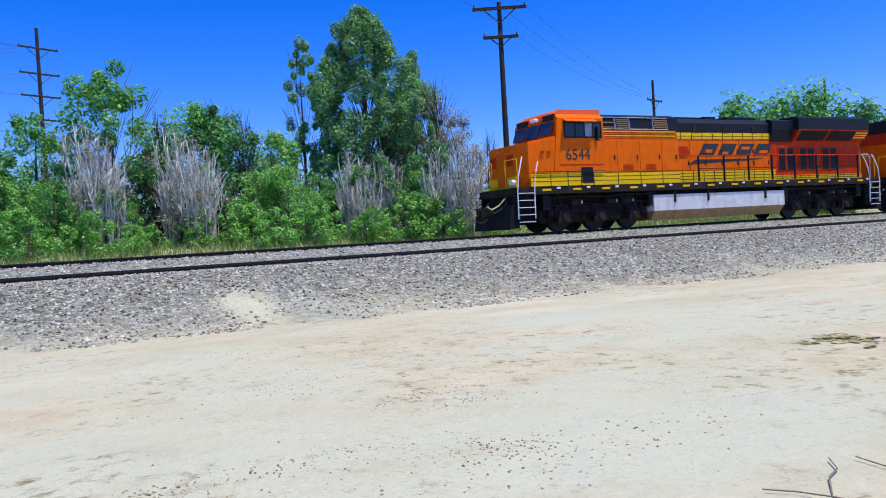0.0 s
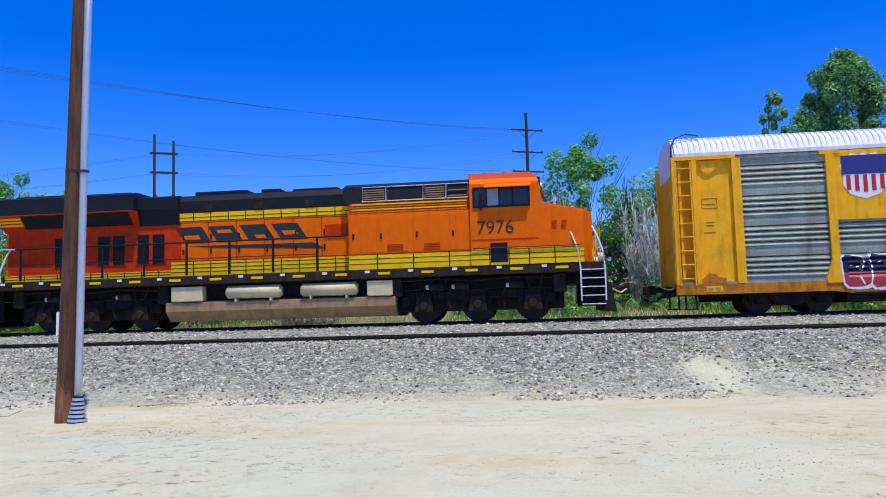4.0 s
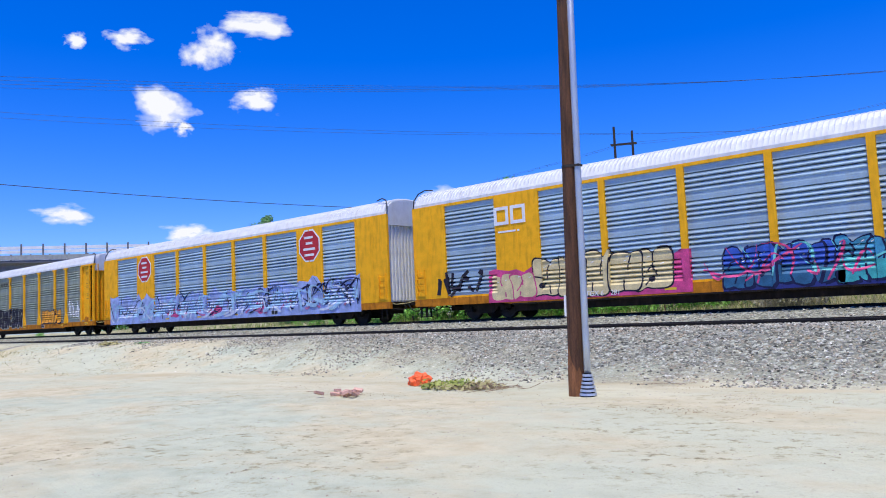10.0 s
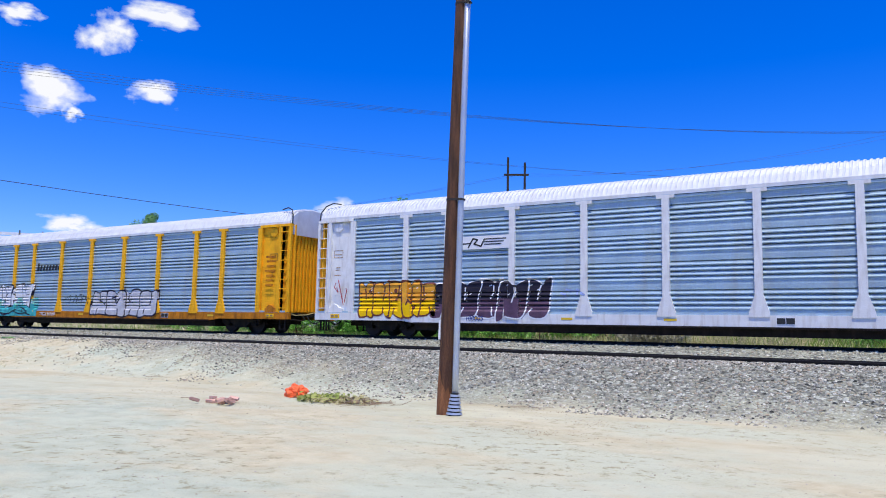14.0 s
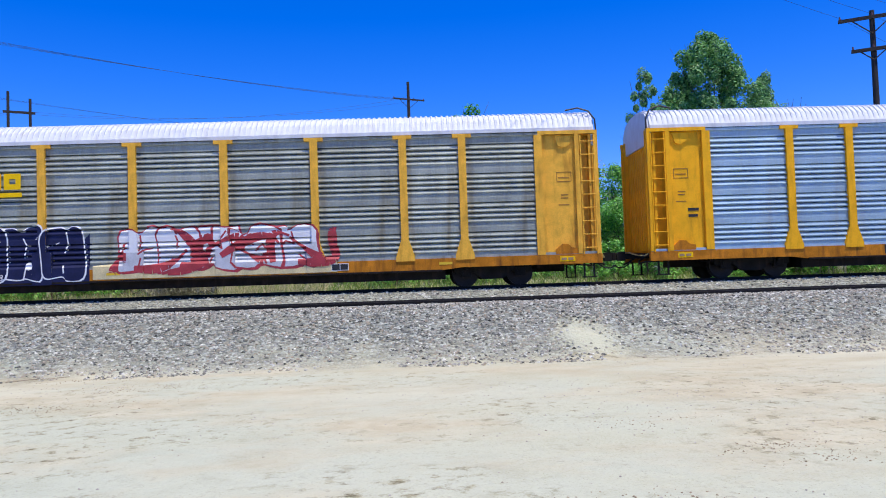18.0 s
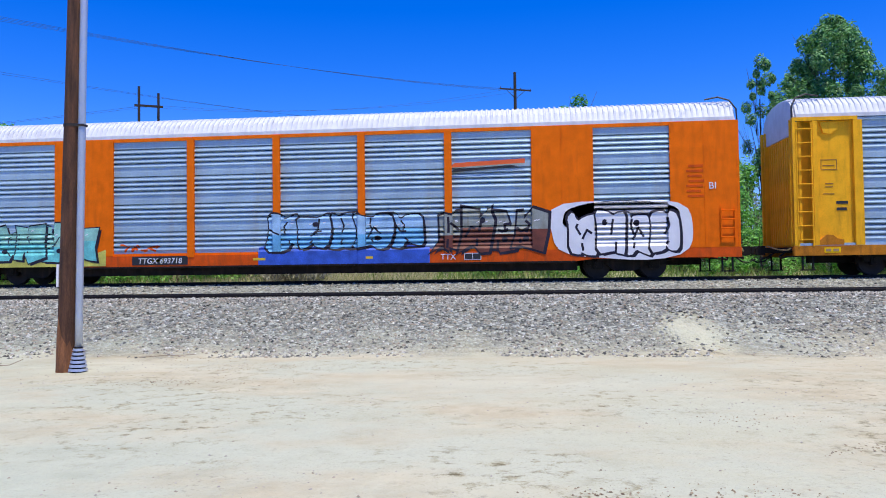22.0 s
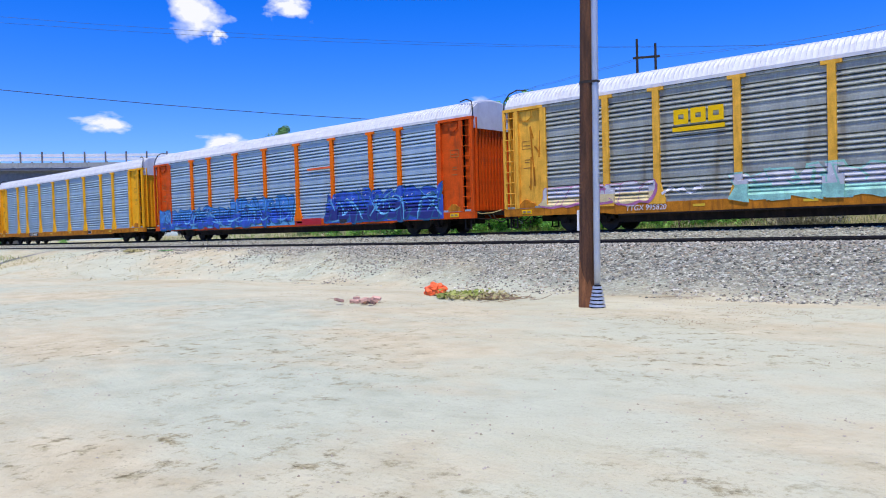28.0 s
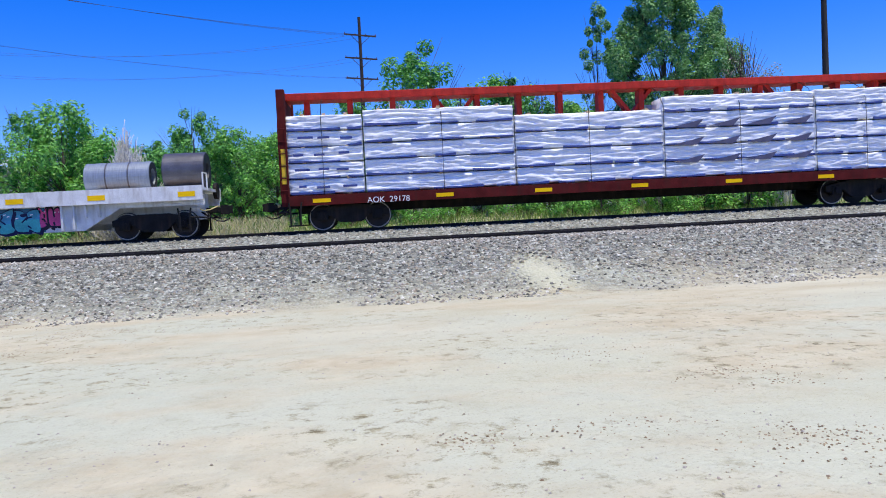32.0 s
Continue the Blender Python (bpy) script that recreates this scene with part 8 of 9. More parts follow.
# ---- trees ----
def leaf_cloud(centres, per, spread, size, rnd, flat=0.8):
    """Many small folded leaves round the given centres, as vertices and faces."""
    c = np.array(centres, float)
    k = len(c) * per
    r = np.random.RandomState(rnd.randint(0, 99999))
    base = np.repeat(c[:, :3], per, axis=0)
    rad = np.repeat(c[:, 3], per)
    d = r.normal(size=(k, 3))
    d /= np.linalg.norm(d, axis=1, keepdims=True)
    base = base + d * (rad * r.uniform(0.25, 1.0, k) ** 0.5)[:, None] * np.array([1, 1, flat]) * spread
    up = d * 0.8 + np.array([0, -0.1, 0.75]) + 0.45 * r.normal(size=(k, 3))
    a = np.cross(up, r.normal(size=(k, 3)))
    a /= np.linalg.norm(a, axis=1, keepdims=True)
    b = np.cross(up, a)
    b /= np.linalg.norm(b, axis=1, keepdims=True)
    s = size * r.uniform(0.6, 1.4, k)[:, None]
    p0, p1, p2, p3 = base - a * s, base + b * s * 0.45 - a * s * 0.1, base + a * s, base - b * s * 0.45 + a * s * 0.1
    v = np.stack([p0, p1, p2, p3], 1).reshape(-1, 3)
    f = np.arange(k * 4).reshape(-1, 4)
    return v, f


def mesh_from(name, v, f, material):
    me = bpy.data.meshes.new(name)
    me.from_pydata(v.tolist(), [], f.tolist())
    me.materials.append(material)
    return me


def tree_meshes(seed, height, width, clumps, per, leaf, material, bare=0.0, trunk_r=0.2, low=0.15, tight=1.0):
    """Trunk with forking limbs, and a crown of leaf clumps at their ends."""
    rnd = random.Random(seed)
    bm = bmesh.new()
    ends = []
    top = Vector((rnd.uniform(-0.3, 0.3), rnd.uniform(-0.3, 0.3), height * 0.8))
    cyl(bm, (0, 0, -0.3), top * 0.5, trunk_r, trunk_r * 0.6, seg=8, caps=False)
    cyl(bm, top * 0.5, top, trunk_r * 0.6, trunk_r * 0.15, seg=6, caps=False)
    for i in range(clumps):
        t = low + (1 - low) * (i + rnd.random()) / clumps
        prof = math.sin(math.pi * min(max(0.12 + 0.86 * t, 0), 1)) ** 0.7
        a = rnd.uniform(0, 6.283)
        rr = width * 0.5 * prof * rnd.uniform(0.35, 1.0)
        p = Vector((rr * math.cos(a), rr * math.sin(a), height * t * rnd.uniform(0.93, 1.03)))
        s = top * min(max(t - 0.22, 0.08), 0.95)
        mid = (s + p) / 2 + Vector((0, 0, 0.06 * height * rnd.uniform(-0.3, 0.6)))
        cyl(bm, s, mid, trunk_r * 0.30 * (1.1 - t), trunk_r * 0.18 * (1.1 - t), seg=5, caps=False)
        cyl(bm, mid, p, trunk_r * 0.18 * (1.1 - t), 0.01, seg=4, caps=False)
        if rnd.random() > bare:
            ends.append((p.x + 0.02 * width, p.y, p.z, tight * width * rnd.uniform(0.055, 0.135)))
        else:
            for _ in range(5):
                q = p + Vector((rnd.uniform(-1, 1), rnd.uniform(-1, 1), rnd.uniform(0.2, 1.4))) * width * 0.13
                cyl(bm, mid, q, 0.025, 0.008, seg=3, caps=False)
    tr = to_mesh("trunk", bm)
    tr.materials.append(M["bark"])
    v, f = leaf_cloud(ends, per, 1.0, leaf, rnd, 1.15)
    return tr, mesh_from("crown", v, f, material)


def stem_meshes(seed, height, spread, count):
    """A sheaf of upright, almost bare stems with fine side twigs."""
    rnd = random.Random(seed)
    bm = bmesh.new()
    ends = []
    for i in range(count):
        a, q = rnd.uniform(0, 6.283), rnd.random() ** 0.6
        b0 = Vector((math.cos(a), math.sin(a), 0)) * spread * 0.35 * q
        h = height * rnd.uniform(0.55, 1.0) * (1.05 - 0.35 * q)
        p1 = b0 * 1.2 + Vector((rnd.uniform(-0.1, 0.1), rnd.uniform(-0.1, 0.1), h * 0.5))
        p2 = b0 * 1.45 + Vector((rnd.uniform(-0.2, 0.2), rnd.uniform(-0.2, 0.2), h))
        tube(bm, [b0, p1, p2], 0.022, 3)
        for k in range(9):
            t = rnd.uniform(0.35, 0.98)
            s = p1.lerp(p2, (t - 0.5) * 2) if t > 0.5 else b0.lerp(p1, t * 2)
            e = s + Vector((rnd.uniform(-0.22, 0.22), rnd.uniform(-0.22, 0.22), rnd.uniform(0.35, 0.8)))
            tube(bm, [s, e], 0.011, 3)
        if rnd.random() < 0.4:
            ends.append((p2.x, p2.y, p2.z - rnd.uniform(0.2, 2.5), 0.35))
    tr = to_mesh("stems", bm)
    tr.materials.append(M["pale_twig"])
    v, f = leaf_cloud(ends, 40, 1.0, 0.07, rnd, 1.4)
    return tr, mesh_from("crown", v, f, M["leaf_grey"])


def dry_bush(seed, height, radius, count):
    """A teardrop of pale dead twigs, widest near the foot."""
    rnd = random.Random(seed)
    bm = bmesh.new()
    ends = []
    for i in range(count):
        a, q = rnd.uniform(0, 6.283), rnd.random() ** 0.75
        d = Vector((math.cos(a), math.sin(a), 0))
        h = height * (1.0 - 0.72 * q ** 0.8) * rnd.uniform(0.82, 1.04)
        p0 = d * radius * 0.25 * q
        p1 = d * radius * 0.75 * q + Vector((0, 0, h * 0.4))
        p2 = d * radius * q * rnd.uniform(0.8, 1.05) + Vector((rnd.uniform(-0.15, 0.15), rnd.uniform(-0.15, 0.15), h))
        tube(bm, [p0, p1, p2], 0.022, 3)
        for k in range(13):
            t = rnd.uniform(0.12, 0.98)
            s = p1.lerp(p2, (t - 0.5) * 2) if t > 0.5 else p0.lerp(p1, t * 2)
            e = s + d * rnd.uniform(-0.05, 0.28) + Vector((rnd.uniform(-0.25, 0.25), rnd.uniform(-0.25, 0.25), rnd.uniform(0.2, 0.75)))
            tube(bm, [s, e], 0.012, 3)
        if rnd.random() < 0.5:
            ends.append((p1.x, p1.y, p1.z, 0.5))
    tr = to_mesh("stems", bm)
    tr.materials.append(M["pale_twig"])
    v, f = leaf_cloud(ends, 46, 1.0, 0.06, rnd, 1.6)
    return tr, mesh_from("crown", v, f, M["leaf_grey"])


TREES = {
    "dry_bush": dry_bush(21, 5.6, 2.1, 300),
    "poplar": tree_meshes(1, 17.0, 10.0, 150, 330, 0.135, M["leaf_poplar"], 0.03, 0.35, 0.22, 0.75),
    "slim": tree_meshes(11, 17.0, 4.6, 40, 260, 0.12, M["leaf_poplar"], 0.1, 0.2, 0.35),
    "round": tree_meshes(2, 9.0, 7.0, 66, 170, 0.115, M["leaf"], 0.1, 0.2, 0.1, 0.85),
    "bushy": tree_meshes(3, 6.5, 6.5, 60, 150, 0.105, M["leaf_pale"], 0.05, 0.14, 0.04, 0.85),
    "dark": tree_meshes(4, 8.0, 6.0, 66, 170, 0.115, M["leaf_dark"], 0.05, 0.18, 0.05, 0.85),
    "half_bare": tree_meshes(5, 9.5, 5.0, 46, 80, 0.085, M["leaf_grey"], 0.55, 0.18, 0.1),
    "tamarisk": tree_meshes(6, 7.5, 5.0, 60, 130, 0.08, M["leaf_grey"], 0.15, 0.1, 0.02),
    "stems": stem_meshes(9, 6.0, 1.5, 46),
    "shrub": tree_meshes(7, 2.6, 3.4, 26, 110, 0.08, M["leaf_pale"], 0.0, 0.06, 0.02),
    "big": tree_meshes(8, 13.0, 12.0, 80, 200, 0.18, M["leaf_dark"], 0.03, 0.4, 0.08),
    "far_round": tree_meshes(12, 9.0, 7.0, 84, 58, 0.19, M["leaf"], 0.0, 0.2, 0.02, 1.5),
    "far_dark": tree_meshes(14, 8.0, 6.0, 84, 58, 0.18, M["leaf_dark"], 0.0, 0.18, 0.0, 1.5),
    "far_bushy": tree_meshes(13, 6.5, 6.5, 84, 54, 0.16, M["leaf_pale"], 0.0, 0.14, 0.0, 1.5),
}
TREE_LABEL = {
    "dry_bush": ("pale grey dry bush of bare twigs", "dry bush"),
    "poplar": ("tall green cottonwood with a ragged crown", "tree"), "slim": ("slim green cottonwood with a thin crown", "tree"), "round": ("green broad-leaved tree in the thicket", "tree"),
    "bushy": ("light green bushy tree", "tree"), "dark": ("dark green leafy tree", "tree"), "half_bare": ("half-bare tree with grey twigs", "tree"),
    "tamarisk": ("pale grey feathery shrub tree", "tree"), "stems": ("sheaf of bare grey upright stems", "dry shrub"), "shrub": ("low light green shrub", "shrub"), "big": ("large dark green shade tree", "tree"),
}


def tree(kind, x, y, z=None, s=1.0, rz=0.0, sz=None):
    far = "far_" + kind
    tr, cr = TREES[far if far in TREES and math.hypot(x, y) > 58 else kind]
    lab, cat = TREE_LABEL[kind]
    t = thing("shrub" if cat == "shrub" else "tree", lab, cat, "shrubs" if cat == "shrub" else "trees", m=at(x, y, ground_height(x, y) - 0.1 if z is None else z, s, s, sz or s, rz))
    a = new("sheaf" if kind in ("stems", "dry_bush") else "trunk", tr)
    a.parent = t
    b = new("crown", cr)
    b.parent = t
    return t


rnd = random.Random(77)
HEIGHT = {"dry_bush": 5.6, "poplar": 17.0, "slim": 17.0, "round": 9.0, "bushy": 6.5, "dark": 8.0, "half_bare": 9.5, "tamarisk": 7.5, "stems": 5.6, "shrub": 2.6, "big": 13.0}


def tree_by_bearing(az, el, kind, dist, wide=1.0):
    """A tree whose top stands at el degrees above the eye, az degrees left of straight across."""
    x, y = -dist * math.sin(radians(az)), dist * math.cos(radians(az))
    z = ground_height(x, y) - 0.1
    s = (1.6 + dist * math.tan(radians(el)) - z) / HEIGHT[kind] * 1.02
    return tree(kind, x, y, z, s * wide, rnd.uniform(0, 360), s)


# the skyline of the thicket beyond the tracks
for az, el, kind in ((52, 3.6, "bushy"), (48, 2.6, "bushy"), (44, 2.8, "bushy"), (39.2, 7.3, "round"), (36.0, 9.4, "round"), (33.6, 8.5, "bushy"), (31, 7.0, "bushy"), (28.6, 6.2, "dark"),
                     (23, 7.8, "round"), (20.8, 8.7, "bushy"), (18.4, 6.4, "bushy"), (15.0, 6.0, "dark"), (12.6, 8.0, "round"), (9.6, 7.0, "bushy"), (6.9, 6.4, "bushy"), (4.2, 7.9, "dark"), (1.0, 8.8, "round"),
                     (-1.6, 8.0, "tamarisk"), (-4.1, 12.0, "round"), (-6.6, 9.2, "half_bare"), (-9.2, 9.8, "bushy"), (-11.0, 9.4, "dark"), (-12.6, 9.2, "half_bare"), (-14.6, 7.8, "bushy"),
                     (-22.3, 9.5, "half_bare"), (-26.6, 10.8, "half_bare"), (-28.3, 8.4, "tamarisk"), (-30.2, 7.0, "half_bare"),
                     (-48.0, 7.8, "round"), (-50.6, 7.5, "bushy"), (-53.0, 7.9, "round"), (-55.8, 6.6, "dark"), (-58.5, 6.0, "round"), (-61, 6.4, "dark")):
    tree_by_bearing(az, el, kind, max(rnd.uniform(41, 48), 36.5 / math.cos(radians(az))) if az > -40 else 72)
tree_by_bearing(-21.4, 15.7, "poplar", 47, 0.95)
tree_by_bearing(-16.9, 14.2, "slim", 49, 0.9)
tree_by_bearing(-18.6, 11.2, "slim", 48.5, 1.1)
tree_by_bearing(-25.0, 12.6, "poplar", 50, 0.62)
tree_by_bearing(95.0, 6.0, "bushy", 66, 0.8)
tree_by_bearing(99.5, 6.6, "round", 66, 0.9)
tree_by_bearing(92.8, 2.6, "bushy", 78, 1.0)
tree_by_bearing(93.4, 5.7, "round", 80, 0.9)
tree_by_bearing(92.3, 4.4, "bushy", 84, 0.75)
tree_by_bearing(94.2, 5.0, "dark", 70, 0.9)
tree_by_bearing(86.6, 2.7, "round", 150, 1.6)
tree_by_bearing(85.2, 2.5, "bushy", 155, 1.4)
tree_by_bearing(76.3, 3.0, "bushy", 128, 1.3)
tree_by_bearing(77.8, 2.3, "bushy", 150, 1.4)
tree_by_bearing(80.0, 1.9, "round", 170, 1.8)
tree_by_bearing(73.4, 6.1, "round", 150, 0.9)
for az, el, kind in ((-2.4, 8.3, "stems"), (-3.3, 7.6, "stems"), (-8.0, 7.9, "stems"), (-9.3, 7.4, "stems"), (-20.2, 6.2, "stems"), (-21.4, 5.0, "stems"), (-22.6, 5.8, "stems"), (-26.5, 6.0, "stems"), (-28.4, 7.2, "stems")):
    tree_by_bearing(az, el, kind, rnd.uniform(38, 40), 1.6)
tree_by_bearing(16.9, 7.6, "dry_bush", 33.6, 1.0)
for i in range(13):
    tree_by_bearing(21 - i * 1.35, rnd.uniform(5.0, 6.6), rnd.choice(("bushy", "round", "dark")), rnd.uniform(51, 57), 1.25)
# lower growth in front of and between them
for i in range(70):
    az = 44 - i * 1.06 + rnd.uniform(-0.5, 0.5)
    if 40 < az or 12.5 < az < 19 or 5.8 < az < 11 or 22 < az < 30:
        continue
    tree_by_bearing(az, rnd.uniform(3.2, 6.6), rnd.choice(("bushy", "bushy", "round", "dark", "half_bare" if az < -4 else "bushy")), max(rnd.uniform(38, 46), 36.0 / math.cos(radians(az))), 1.05)
for i in range(46):
    az = 50 - i * 1.8 + rnd.uniform(-0.8, 0.8)
    if 7 < az < 20:
        continue
    tree_by_bearing(az, rnd.uniform(1.6, 3.0), "shrub", max(rnd.uniform(35, 38.5), 34.0 / math.cos(radians(az))), 1.2)
for i in range(16):
    tree_by_bearing(-33 - i * 1.9, rnd.uniform(3.0, 5.0), rnd.choice(("round", "dark", "bushy")), rnd.uniform(60, 85), 1.2)
# beyond the bridge and by the road
for x, y, k, s in ((-112, -14, "big", 0.95), (-104, -9.5, "big", 0.75), (-98, -14, "dark", 1.2), (-122, -4, "big", 0.7), (-150, 2, "big", 0.95), (-160, 8, "dark", 1.3), (-140, 22, "bushy", 1.0), (-150, 30, "round", 0.9), (-165, 27, "bushy", 1.1), (-132, 36, "bushy", 1.05), (-126, 40.5, "round", 0.85), (-175, 36, "round", 1.0), (-190, 30, "bushy", 1.2), (-120, 60, "round", 1.1), (-95, 70, "poplar", 0.95), (-118, 78, "poplar", 0.9), (-88, 62, "bushy", 1.0)):
    tree(k, x, y, s=s, rz=rnd.uniform(0, 360))
for i in range(26):
    tree(rnd.choice(("round", "dark", "bushy")), -185 - rnd.uniform(0, 120), -60 + i * 5.5, z=-0.5, s=rnd.uniform(0.35, 0.6), rz=rnd.uniform(0, 360))
for i in range(14):
    tree(rnd.choice(("round", "dark", "big")), -60 + i * 12, -55 + rnd.uniform(-12, 6), s=rnd.uniform(0.9, 1.2), rz=rnd.uniform(0, 360))


# ---- clouds: far, flat-lit puffs that stand in for the distance ----
def cloud_mat():
    m = bpy.data.materials.new("cloud")
    m.use_nodes = True
    n, l = m.node_tree.nodes, m.node_tree.links
    tc = n.new("ShaderNodeTexCoord")
    oi = n.new("ShaderNodeObjectInfo")
    off = n.new("ShaderNodeVectorMath")
    off.operation = "ADD"
    sc = n.new("ShaderNodeMath")
    sc.operation = "MULTIPLY"
    l.new(oi.outputs["Random"], sc.inputs[0])
    sc.inputs[1].default_value = 40.0
    l.new(tc.outputs["Object"], off.inputs[0])
    l.new(sc.outputs[0], off.inputs[1])
    t = n.new("ShaderNodeTexNoise")
    t.inputs["Scale"].default_value, t.inputs["Detail"].default_value, t.inputs["Roughness"].default_value = 1.8, 6, 0.52
    l.new(off.outputs[0], t.inputs[0])
    ln = n.new("ShaderNodeVectorMath")
    ln.operation = "LENGTH"
    l.new(tc.outputs["Object"], ln.inputs[0])
    fall = n.new("ShaderNodeMapRange")
    fall.inputs[1].default_value, fall.inputs[2].default_value, fall.inputs[3].default_value, fall.inputs[4].default_value = 0.20, 1.0, 0.42, -0.42
    l.new(ln.outputs["Value"], fall.inputs[0])
    puff = math_node(n, l, "ADD", math_node(n, l, "MULTIPLY", math_node(n, l, "SUBTRACT", t.outputs[0], 0.5), 1.6), 0.5)
    d = math_node(n, l, "ADD", puff, fall.outputs[0])
    a = n.new("ShaderNodeMapRange")
    a.inputs[1].default_value, a.inputs[2].default_value = 0.42, 0.90
    l.new(d, a.inputs[0])
    r = n.new("ShaderNodeValToRGB")
    e = r.color_ramp.elements
    e[0].position, e[0].color = 0.45, (0.78, 0.87, 1.0, 1)
    e[1].position, e[1].color = 0.85, (0.95, 0.96, 1.0, 1)
    l.new(d, r.inputs[0])
    em = n.new("ShaderNodeEmission")
    l.new(r.outputs[0], em.inputs[0])
    em.inputs[1].default_value = 1.0
    tr = n.new("ShaderNodeBsdfTransparent")
    mx = n.new("ShaderNodeMixShader")
    l.new(a.outputs[0], mx.inputs[0])
    l.new(tr.outputs[0], mx.inputs[1])
    l.new(em.outputs[0], mx.inputs[2])
    l.new(mx.outputs[0], n["Material Output"].inputs[0])
    return m


M["cloud"] = cloud_mat()
# azimuth left of straight across, elevation, width and height, in degrees
CLOUDS = ((86.6, 14.6, 14.5, 8.0), (90.8, 10.8, 9.0, 3.6), (76.7, 12.2, 5.2, 2.3), (60.5, 15.4, 4.9, 3.5), (53.9, 16.1, 3.6, 2.3), (62.8, 19.9, 3.3, 1.9), (66.0, 19.4, 1.7, 1.7), (57.2, 19.7, 3.8, 3.8),
          (53.9, 21.4, 6.0, 2.8), (66.7, 7.9, 4.0, 1.5), (58.8, 6.7, 4.0, 1.5), (75.0, 7.6, 3.2, 0.9), (92.5, 7.9, 2.0, 1.4), (92.3, 19.1, 2.8, 1.7), (59.1, 14.1, 1.6, 1.4), (98.0, 13.0, 8.0, 5.0), (40.6, 8.4, 5.0, 2.5))
SKY = []                               # clouds, drifting slowly to the right
for az, el, w, h in CLOUDS:
    d = 2600.0
    bm = bmesh.new()
    n = 12
    g = [[bm.verts.new((2 * i / n - 1, 0.05 * ((2 * i / n - 1) ** 2 + (2 * j / n - 1) ** 2), 2 * j / n - 1)) for j in range(n + 1)] for i in range(n + 1)]
    for i in range(n):
        for j in range(n):
            bm.faces.new((g[i][j], g[i + 1][j], g[i + 1][j + 1], g[i][j + 1]))
    cl = solid("backdrop_cloud", bm, M["cloud"], "small white fair-weather cloud far away", "cloud", "clouds", "structure")
    cl.scale = (d * math.tan(radians(w * 0.66)), 60, d * math.tan(radians(h * 0.70)))
    SKY.append((cl, az, el, d))


# ---- vehicles on the road ----
def lane(x, side):
    p = road_line(40 - x)
    return Vector((p.x, p.y + side, 0))


def road_wheel(parent, x, y, r=0.33):
    bm = bmesh.new()
    cyl(bm, (x, y - 0.11, r), (x, y + 0.11, r), r, seg=20)
    w = part("wheel", bm, M["rubber"], parent)
    bm = bmesh.new()
    s = 1 if y > 0 else -1
    cyl(bm, (x, y + s * 0.105, r), (x, y + s * 0.118, r), r * 0.62, seg=16)
    part("rim", bm, M["conduit"], w)


